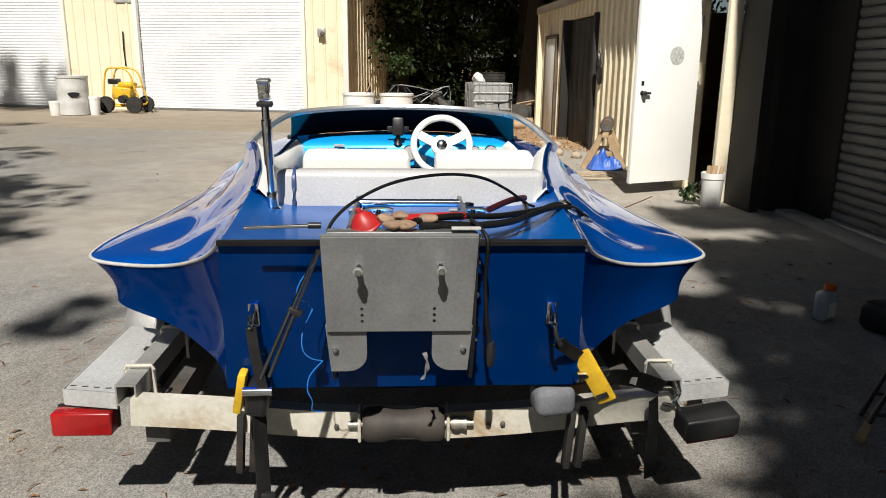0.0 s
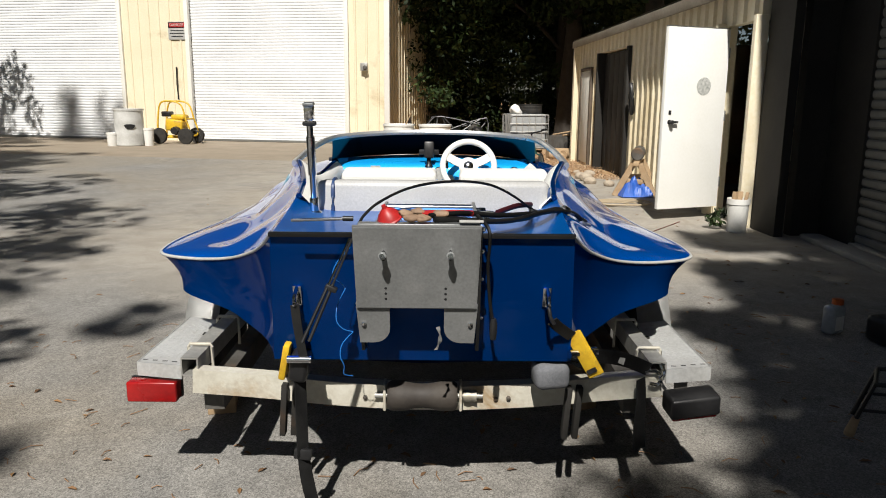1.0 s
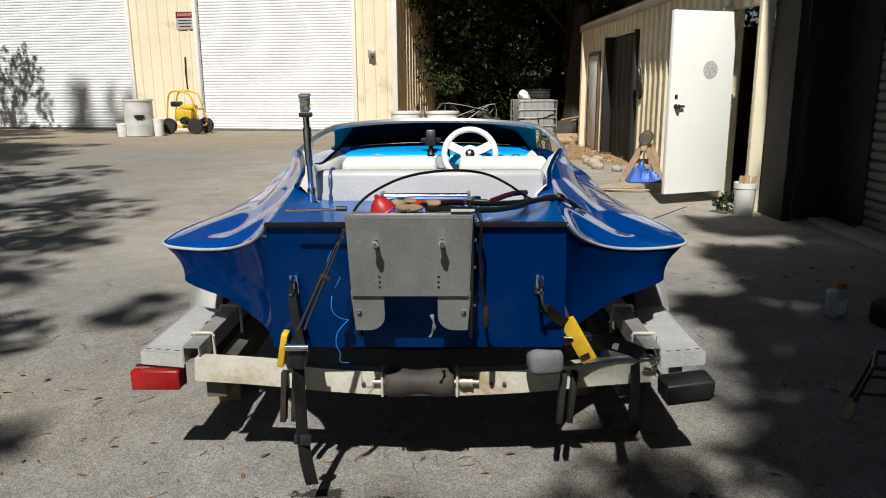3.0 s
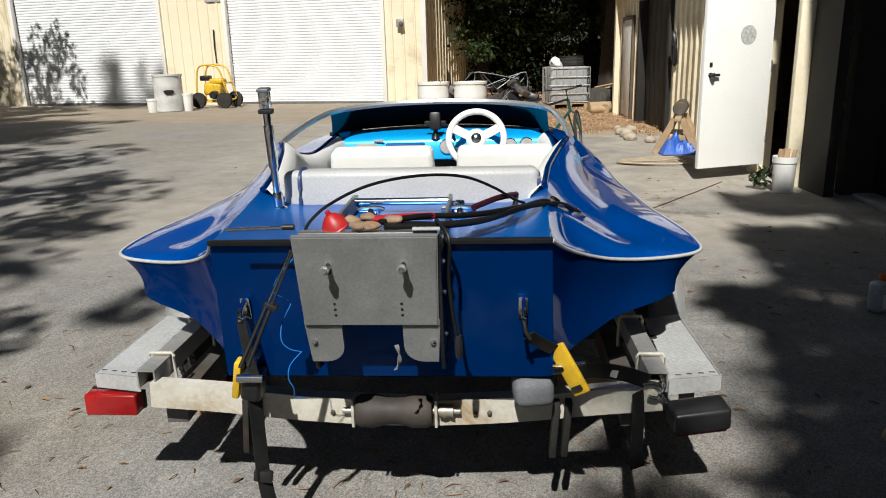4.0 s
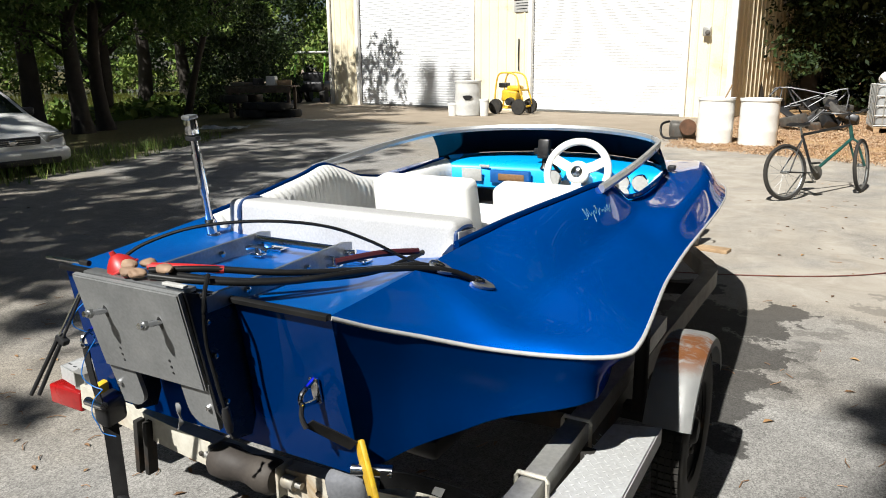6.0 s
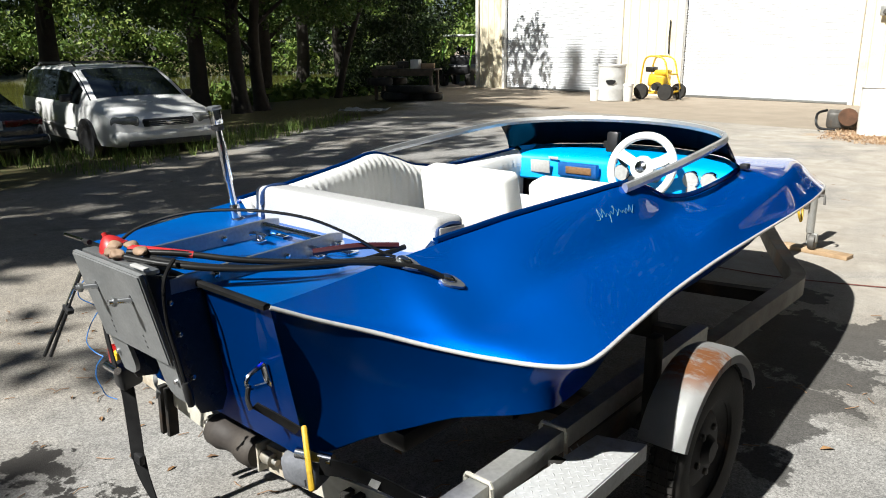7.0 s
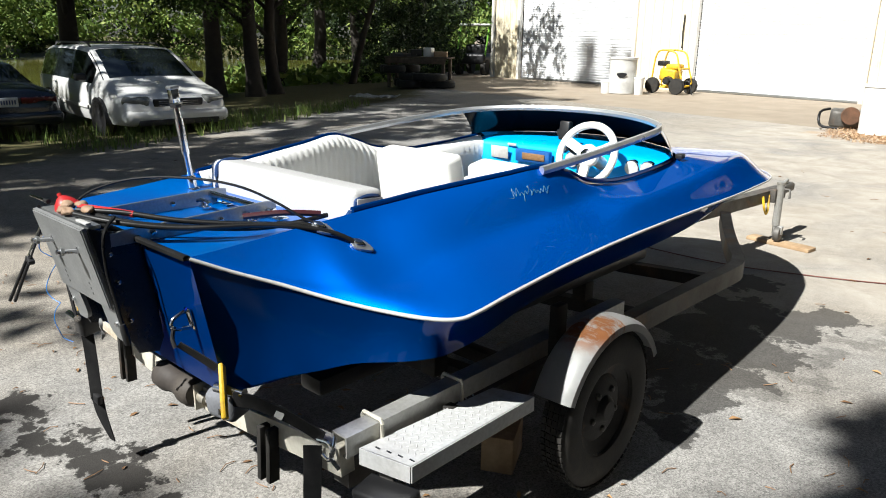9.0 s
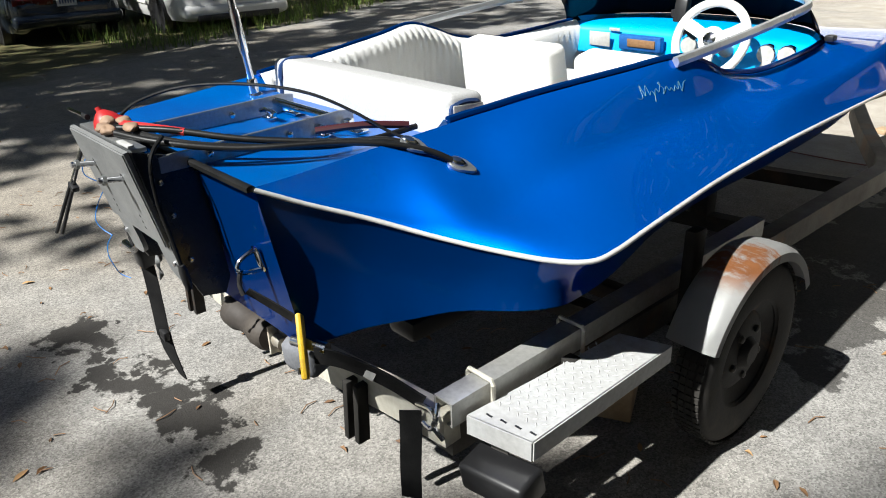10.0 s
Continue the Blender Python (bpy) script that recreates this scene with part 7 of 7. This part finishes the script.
    part("hose", tube(bmnew(), [(-0.2, -0.1, 0.3), (-0.3, -0.25, 0.25), (-0.25, -0.35, 0.06), (0, -0.3, 0.03)], 0.02, 8, 4), RUBBER, eng)


yard_things()


def bicycle():
    """A dark bicycle on its stand; x forward, z up."""
    a, b = Vector((0.99, 6.46, 0)), Vector((1.64, 7.24, 0))
    d = (b - a)
    ang = math.degrees(math.atan2(d.y, d.x))
    bk = thing("bicycle", "dark green mountain bicycle leaning on its stand", "bicycle", pose(a.x, a.y, 0, -7, 0, ang) @ Matrix.Diagonal((0.82, 0.82, 0.80, 1)))
    WB, R = d.length / 0.82, 0.325
    green = varied("green_frame_paint", (0.012, 0.10, 0.085), (0.02, 0.07, 0.06), 0.35, 0.3, 9, 60, 0.03, coat=0.4)
    for x, turn in ((0, 0), (WB, 24)):
        w = new("wheel")
        w.parent, w.matrix_basis = bk, pose(x, 0, R, 0, 0, turn) @ pose(0, 0, 0, 90, 0, 0)
        ring = [(math.cos(t), math.sin(t)) for t in np.linspace(0, 2 * math.pi, 40, endpoint=False)]
        part("tyre", tube(bmnew(), [((R - 0.022) * c, (R - 0.022) * s, 0) for c, s in ring], 0.022, 8, 0, True), TYRE, w)
        part("rim", tube(bmnew(), [((R - 0.048) * c, (R - 0.048) * s, 0) for c, s in ring], 0.010, 6, 0, True), ALU, w)
        part("hub", lathe(bmnew(), [(0.018, -0.04), (0.018, 0.04)], None, 10), ALU, w)
        for k in range(16):
            t = 2 * math.pi * k / 16
            part("spoke", tube(bmnew(), [(0.016 * math.cos(t + 0.4), 0.016 * math.sin(t + 0.4), 0.03 * (-1) ** k), ((R - 0.05) * math.cos(t), (R - 0.05) * math.sin(t), 0)], 0.0016, 4), ALU, w)
    bb, seat, head, neck = (0.43, 0, 0.29), (0.26, 0, 0.74), (WB - 0.20, 0, 0.82), (WB - 0.165, 0, 0.66)
    for p, q, r, m in ((bb, seat, 0.016, BLACK_PLASTIC), (bb, neck, 0.020, green), (seat, head, 0.016, BLACK_PLASTIC), (neck, head, 0.022, green)):
        part("frame_tube", tube(bmnew(), [p, q], r, 10), m, bk)
    for s in (1, -1):
        part("chain_stay", tube(bmnew(), [bb, (0, s * 0.06, R)], 0.009, 8), BLACK_PLASTIC, bk)
        part("seat_stay", tube(bmnew(), [(0.275, 0, 0.70), (0, s * 0.06, R)], 0.008, 8), BLACK_PLASTIC, bk)
        part("fork_leg", tube(bmnew(), [neck, (WB - 0.14, s * 0.05, 0.62), (WB - 0.02, s * 0.055, R)], 0.014, 8), green, bk)
        part("crank", tube(bmnew(), [(0.43, s * 0.06, 0.29), (0.43 + s * 0.12, s * 0.08, 0.29 - s * 0.12)], 0.010, 8), ALU, bk)
        part("pedal", box(bmnew(), (0.43 + s * 0.12, s * 0.13, 0.29 - s * 0.12), (0.09, 0.08, 0.022), None, 0.005), BLACK_PLASTIC, bk)
        part("grip", tube(bmnew(), [(WB - 0.27, s * 0.20, 0.98), (WB - 0.32, s * 0.30, 0.985)], 0.016, 8), RUBBER, bk)
    part("chainring", lathe(bmnew(), [(0.085, -0.003), (0.085, 0.003)], pose(0.43, -0.055, 0.29, 90, 0, 0), 24), GALV_DARK, bk)
    part("seat_post", tube(bmnew(), [seat, (0.235, 0, 0.84)], 0.012, 8), ALU, bk)
    bm = bmnew()
    rings = []
    for u in np.linspace(0, 1, 8):
        x = 0.11 + 0.26 * u
        w = 0.075 * (1 - u) ** 0.8 + 0.018
        rings.append([Vector((x, w * math.cos(t), 0.865 + 0.022 * math.sin(t) - 0.01 * math.sin(3 * u))) for t in np.linspace(0, 6.283, 10, endpoint=False)])
    loft(bm, rings, True, True)
    part("saddle", bm, BLACK_PLASTIC, bk)
    part("stem", tube(bmnew(), [head, (WB - 0.225, 0, 0.94), (WB - 0.17, 0, 0.96)], 0.013, 8), BLACK_PLASTIC, bk)
    part("handlebar", tube(bmnew(), [(WB - 0.31, -0.28, 0.985), (WB - 0.20, -0.12, 0.965), (WB - 0.17, 0, 0.96), (WB - 0.20, 0.12, 0.965), (WB - 0.31, 0.28, 0.985)], 0.011, 8, 4), BLACK_PLASTIC, bk)
    part("kickstand", tube(bmnew(), [(0.30, 0.05, 0.28), (0.24, 0.20, 0.045)], 0.008, 6), ALU, bk)


bicycle()


def doorway_clutter():
    # coiled hose
    h = thing("hose_coil", "tan garden hose lying in a loose coil", "hose", pose(2.22, 6.42, 0))
    for k in range(4):
        r1, r2 = 0.24 + 0.055 * k, 0.12 + 0.04 * k
        part("loop", tube(bmnew(), [(r1 * math.cos(t) + 0.03 * k, r2 * math.sin(t) + 0.015 * k * math.sin(2 * t), 0.009 + 0.006 * k) for t in np.linspace(0, 6.283, 30, endpoint=False)], 0.008, 7, 0, True), varied("pale_hose", (0.44, 0.36, 0.25), (0.34, 0.27, 0.18), 0.6), h)
    # sawhorse with blue tarp
    s = thing("sawhorse", "weathered wooden sawhorse by the workshop wall", "sawhorse", pose(2.86, 7.45, 0, 0, 0, 70))
    part("top_rail", box(bmnew(), (0, 0, 0.40), (0.85, 0.07, 0.05), None, 0.006), WOOD, s)
    for x in (-0.33, 0.33):
        for y in (-1, 1):
            part("leg", sweep(bmnew(), [(x, y * 0.04, 0.40), (x + 0.03 * (1 if x > 0 else -1), y * 0.24, 0.0)], rect(0.045, 0.07)), WOOD, s)
        part("brace", box(bmnew(), (x, 0, 0.18), (0.03, 0.30, 0.06), None, 0.004), WOOD, s)
    t = thing("blue_tarp", "crumpled bright blue tarp under the sawhorse", "tarp", pose(2.74, 7.15, 0) @ Matrix.Diagonal((0.62, 0.7, 1.1, 1)))
    bm = bmnew()
    rows = []
    for i in range(16):
        row = []
        for j in range(16):
            x, y = -0.32 + 0.64 * i / 15, -0.28 + 0.56 * j / 15
            e = 1 - max(abs(x) / 0.32, abs(y) / 0.28) ** 2
            row.append(Vector((x, y, 0.01 + max(0, e) * (0.17 + 0.12 * noise.noise(Vector((x * 9, y * 9, 2)))))))
        rows.append(row)
    loft(bm, rows)
    part("sheet", bm, varied("blue_tarp_plastic", (0.03, 0.12, 0.50), (0.02, 0.08, 0.36), 0.45, 0, 9, 60, 0.1), t, smooth=False)
    d = thing("rolled_sheet", "dark rolled sheet lying along the sawhorse", "roll", pose(2.88, 7.5, 0.505, 0, 90, 70))
    part("body", lathe(bmnew(), [(0.07, -0.26), (0.08, -0.25), (0.08, 0.25), (0.07, 0.26)], None, 20), GALV_DARK, d)
    rs = random.Random(9)
    for k in range(6):
        r = rs.uniform(0.05, 0.11)
        st = thing("rock", "pale rough stone against the workshop wall", "rock", pose(2.72 + rs.uniform(-0.2, 0.3), 8.2 + 0.33 * k, r * 0.45, 0, 0, rs.uniform(0, 180)), "stones by the wall")
        bm = bmnew()
        bmesh.ops.create_icosphere(bm, subdivisions=2, radius=r)
        for v in bm.verts:
            v.co *= 1 + 0.35 * noise.noise(v.co * 6 + Vector((k, 0, 0)))
            v.co.z *= 0.7
        part("stone", bm, varied("pale_stone", (0.42, 0.36, 0.28), (0.32, 0.26, 0.2), 0.9, 0, 8, 60, 0.4), st, smooth=False)
    # bucket with offcuts by the door post
    b = bucket(pose(2.93, 4.70, 0), 0.095, 0.30, "stained white bucket full of wood offcuts beside the door")
    for k, (x, y) in enumerate(((0.02, 0.03), (-0.04, 0.0), (0.05, -0.03))):
        part("offcut", box(bmnew(), (x, y, 0.29), (0.045, 0.03, 0.14), pose(0, 0, 0, 8 * k - 6, 6, 30 * k), 0.003), WOOD, b)
    wd = thing("weed_clump", "green weeds growing at the foot of the wall", "weeds", pose(2.80, 4.82, 0))
    part("leaves", leaf_mesh([(0, 0, 0.08), (0.06, 0.08, 0.13), (-0.04, 0.05, 0.10)], [0.07, 0.07, 0.06], 50, 0.026, LEAF_DARK), None, wd)
    # clear jug and tool on the pavement
    j = thing("plastic_jug", "clear plastic jug with an orange cap on the pavement", "jug", pose(2.13, 1.80, 0, 0, 0, 25))
    part("body", box(bmnew(), (0, 0, 0.075), (0.105, 0.07, 0.15), None, 0.022, 3), varied("cloudy_plastic", (0.42, 0.45, 0.47), (0.30, 0.33, 0.36), 0.25, 0, 14, 60, 0.05), j)
    part("cap", lathe(bmnew(), [(0.028, 0.15), (0.028, 0.176), (0.02, 0.178)], pose(0.02, 0, 0), 14), varied("orange_cap", (0.55, 0.10, 0.015), (0.45, 0.08, 0.01), 0.4), j)
    part("label", box(bmnew(), (0, -0.036, 0.06), (0.06, 0.003, 0.07)), WHITE_PLASTIC, j)
    k2 = thing("black_case", "black plastic case lying on the pavement", "case", pose(2.40, 1.62, 0, 0, 0, 10))
    part("shell", box(bmnew(), (0, 0, 0.07), (0.32, 0.22, 0.13), None, 0.03, 3), BLACK_PLASTIC, k2)
    part("catch", box(bmnew(), (-0.06, -0.112, 0.08), (0.04, 0.01, 0.03), None, 0.003), GALV_DARK, k2)
    f = thing("folding_stand", "black tubular folding stand with wooden feet", "stand", pose(1.72, 0.66, 0, 0, 0, -35))
    for y in (-0.09, 0.09):
        part("leg", tube(bmnew(), [(-0.16, y, 0.012), (-0.10, y, 0.20), (0.20, y, 0.24), (0.30, y, 0.014)], 0.009, 8), BLACK_PLASTIC, f)
        part("brace", tube(bmnew(), [(-0.13, y, 0.10), (0.24, y, 0.15)], 0.006, 6), BLACK_PLASTIC, f)
    for x, z in ((-0.10, 0.20), (0.20, 0.24)):
        part("crossbar", tube(bmnew(), [(x, -0.09, z), (x, 0.09, z)], 0.008, 8), BLACK_PLASTIC, f)
    part("foot", lathe(bmnew(), [(0.016, 0.0), (0.018, 0.012), (0.013, 0.07)], pose(-0.16, -0.09, 0, 0, 14, 0), 12), WOOD, f)
    # planks under the jack, timber blocks under the trailer
    p = thing("plank", "short weathered board under the jack wheel", "board", pose(0.52, 4.24, 0, 0, 0, -12))
    part("board", box(bmnew(), (0, 0, 0.012), (0.42, 0.10, 0.024), None, 0.003), WOOD, p)
    for x, y, a in ((-0.70, 0.98, 10), (0.63, 0.98, 24)):
        b2 = thing("timber_block", "rough timber block on the ground below the trailer", "block", pose(x, y, 0, 0, 0, a), "timber blocks")
        part("block", box(bmnew(), (0, 0, 0.06), (0.10, 0.16, 0.12), None, 0.004), WOOD, b2)


doorway_clutter()


def lakeside_junk():
    t = thing("work_table", "rough wooden table heaped with boards and junk", "table", pulled(0.914) @ pose(-12.9, 15.6, -0.12, 0, 0, 20) @ Matrix.Diagonal((0.85, 0.85, 0.9, 1)))
    for k in range(4):
        part("top_board", box(bmnew(), (0, -0.33 + 0.22 * k, 0.95), (2.3, 0.20, 0.05), None, 0.006), DARK_WOOD, t)
    for x in (-1.0, 1.0):
        for y in (-0.33, 0.33):
            part("leg", box(bmnew(), (x, y, 0.46), (0.10, 0.10, 0.93), None, 0.006), DARK_WOOD, t)
    part("apron", box(bmnew(), (0, -0.42, 0.84), (2.2, 0.04, 0.16), None, 0.005), DARK_WOOD, t)
    for k, (x, y, z, s, m) in enumerate(((0.35, 0, 1.12, (0.30, 0.3, 0.28), WHITE_PLASTIC), (0.75, 0.1, 1.06, (0.45, 0.4, 0.16), WOOD), (-0.6, 0.0, 1.03, (0.9, 0.5, 0.10), GALV_DARK), (-0.2, 0.1, 1.10, (0.4, 0.3, 0.2), BLACK_PLASTIC))):
        o = thing("junk_box", "odd box of workshop junk on the table", "box", pulled(0.914) @ pose(-12.9, 15.6, -0.12, 0, 0, 20) @ Matrix.Diagonal((0.85, 0.85, 0.9, 1)), "junk on the table")
        part("box", box(bmnew(), (x, y, z - 0.0), s, pose(0, 0, 0, 0, 0, 14 * k), 0.02), m, o)
    rs = random.Random(21)
    for k in range(16):
        ty = thing("old_tyre", "dark old tyre stacked under the table", "tyre", pulled(0.914) @ pose(-13.0 + rs.uniform(-0.9, 0.9), 15.5 + rs.uniform(-0.4, 0.5), 0.0 + 0.2 * (k % 3), 0, 0, 0), "old tyres")
        part("tyre", lathe(bmnew(), [(0.20, -0.11), (0.31, -0.10), (0.34, -0.05), (0.34, 0.05), (0.31, 0.10), (0.20, 0.11)], None, 22, cap=False), TYRE, ty)
    sh = thing("sheet_metal", "crumpled grey sheet lying at the verge", "sheet", pulled(0.92) @ pose(-10.7, 11.6, -0.10, 0, 0, 25))
    bm = bmnew()
    rows = []
    for i in range(12):
        rows.append([Vector((-0.55 + 0.1 * i, -0.28 + 0.07 * j, 0.03 + 0.10 * abs(noise.noise(Vector((i * 0.5, j * 0.5, 3)))))) for j in range(9)])
    loft(bm, rows)
    part("sheet", bm, GALV, sh, smooth=False)
    # green utility cart left of the garage
    g = thing("utility_cart", "white and green utility cart parked beside the garage", "cart", pose(-15.6, 21.9, -0.05, 0, 0, -70))
    grn = varied("lime_green_tube", (0.18, 0.42, 0.04), (0.12, 0.32, 0.03), 0.4)
    for y in (-0.55, 0.55):
        part("roll_tube", tube(bmnew(), [(-0.6, y, 0.5), (-0.5, y, 1.0), (-0.3, y, 1.75), (0.4, y, 1.80), (0.75, y, 1.1), (0.95, y, 0.7)], 0.035, 8, 4), grn, g)
    part("roof_panel", box(bmnew(), (0.05, 0, 1.83), (1.0, 1.2, 0.07), None, 0.03, 3), WHITE_PLASTIC, g)
    part("body", box(bmnew(), (0.1, 0, 0.62), (1.9, 1.15, 0.38), None, 0.10, 3), BLACK_PLASTIC, g)
    part("seat", box(bmnew(), (-0.15, 0, 0.95), (0.45, 1.0, 0.35), None, 0.08, 3), BLACK_PLASTIC, g)
    for x in (-0.65, 0.75):
        for y in (-0.5, 0.5):
            part("wheel", lathe(bmnew(), [(0.1, -0.1), (0.28, -0.1), (0.31, 0), (0.28, 0.1), (0.1, 0.1), (0.03, 0.1)], pose(x, y, 0.31, 90, 0, 0), 20), TYRE, g)
    # wall fittings of the garage
    s = thing("danger_sign", "white warning sign with a red header on the garage", "sign", G @ pose(0.28, 0.028, 2.88, 0, 0, 0))
    part("panel", box(bmnew(), (0, 0.004, 0), (0.52, 0.008, 0.46), None, 0.003), RAIL_WHITE, s)
    part("header", box(bmnew(), (0, 0.010, 0.14), (0.50, 0.006, 0.15), None, 0.002), BLACK_PLASTIC, s)
    part("header_oval", box(bmnew(), (0, 0.014, 0.14), (0.44, 0.006, 0.11), None, 0.003), RED_CLOTH, s)
    for k, (w, z) in enumerate(((0.38, 0.0), (0.42, -0.07), (0.34, -0.15))):
        part("text_bar", box(bmnew(), (0, 0.0095, z), (w, 0.003, 0.022)), BLACK_PLASTIC, s)
    cu = bpy.data.curves.new("word", "FONT")
    cu.body, cu.size, cu.align_x, cu.align_y, cu.extrude = "DANGER", 0.10, "CENTER", "CENTER", 0.002
    word = bpy.data.objects.new("word", cu)
    me = bpy.data.meshes.new_from_object(word)
    bpy.data.objects.remove(word)
    wo = part("letters", me, RAIL_WHITE, s)
    wo.matrix_basis = pose(0, 0.0185, 0.14, 90, 0, 180)
    hd = thing("wall_rod", "black iron rod hanging on the garage siding", "rod", G @ pose(0.36, 0.04, 1.1))
    part("rod", tube(bmnew(), [(0, 0, 0), (0.01, 0.01, 0.4), (0.0, 0.0, 0.85)], 0.018, 8), BLACK_PLASTIC, hd)
    bx = thing("wall_box", "small grey electrical box on the garage siding", "electrical box", G @ pose(-4.86, 0.03, 1.95))
    part("case", box(bmnew(), (0, 0.05, 0), (0.18, 0.10, 0.20), None, 0.015), GALV, bx)
    part("lamp", lathe(bmnew(), [(0.05, 0), (0.06, 0.05), (0.03, 0.08)], pose(-0.05, 0.10, -0.03, -90, 0, 0), 14), GALV_DARK, bx)
    hk = thing("hanging_tool", "dark hanging hose bracket on the workshop wall", "bracket", W @ pose(3.82, 0.04, 0.98))
    part("loop", tube(bmnew(), [(0, 0, 0.0), (0.05, 0.02, 0.2), (0, 0.03, 0.40), (-0.05, 0.02, 0.2)], 0.03, 8, 5, True), BLACK_PLASTIC, hk)


lakeside_junk()


def straw_litter():
    """Dry straw and leaves between the buildings, and a cable across the yard."""
    cs, rr = [], []
    for _ in range(520):
        x = rng.uniform(-0.8, 3.1)
        y = rng.uniform(10.4 - 0.45 * x, 19.0)
        cs.append((x, y, 0.02))
        rr.append(rng.uniform(0.12, 0.45))
    m, nt, b = material("dry_straw", (0.4, 0.2, 0.08), 0.85)
    g = nt.nodes.new("ShaderNodeNewGeometry")
    nt.links.new(ramp(nt, g.outputs["Random Per Island"], [(0, (0.24, 0.14, 0.075)), (0.5, (0.40, 0.26, 0.15)), (1, (0.52, 0.40, 0.27))]), b.inputs["Base Color"])
    single("straw_litter", leaf_mesh(cs, rr, 150, 0.015, m, 0.06), None, "orange pine straw and dead leaves between the buildings", "straw", kind="stuff")
    c = thing("ground_cable", "thin red-brown cable lying across the pavement", "cable")
    part("cable", tube(bmnew(), [(-1.2, 3.75, 0.006), (0.1, 3.55, 0.006), (0.75, 3.62, 0.006), (1.5, 3.95, 0.006), (2.1, 4.6, 0.006), (2.6, 5.2, 0.006)], 0.0035, 6, 8), varied("red_brown_cable", (0.16, 0.05, 0.035), (0.10, 0.03, 0.022), 0.6), c)


straw_litter()

# ---- true size: every thing is brought from plan units to metres ----
for ob in list(scene.objects):
    if ob.parent is None and ob.type in {"MESH", "EMPTY"}:
        ob.matrix_basis = Matrix.Scale(SCALE, 4) @ ob.matrix_basis
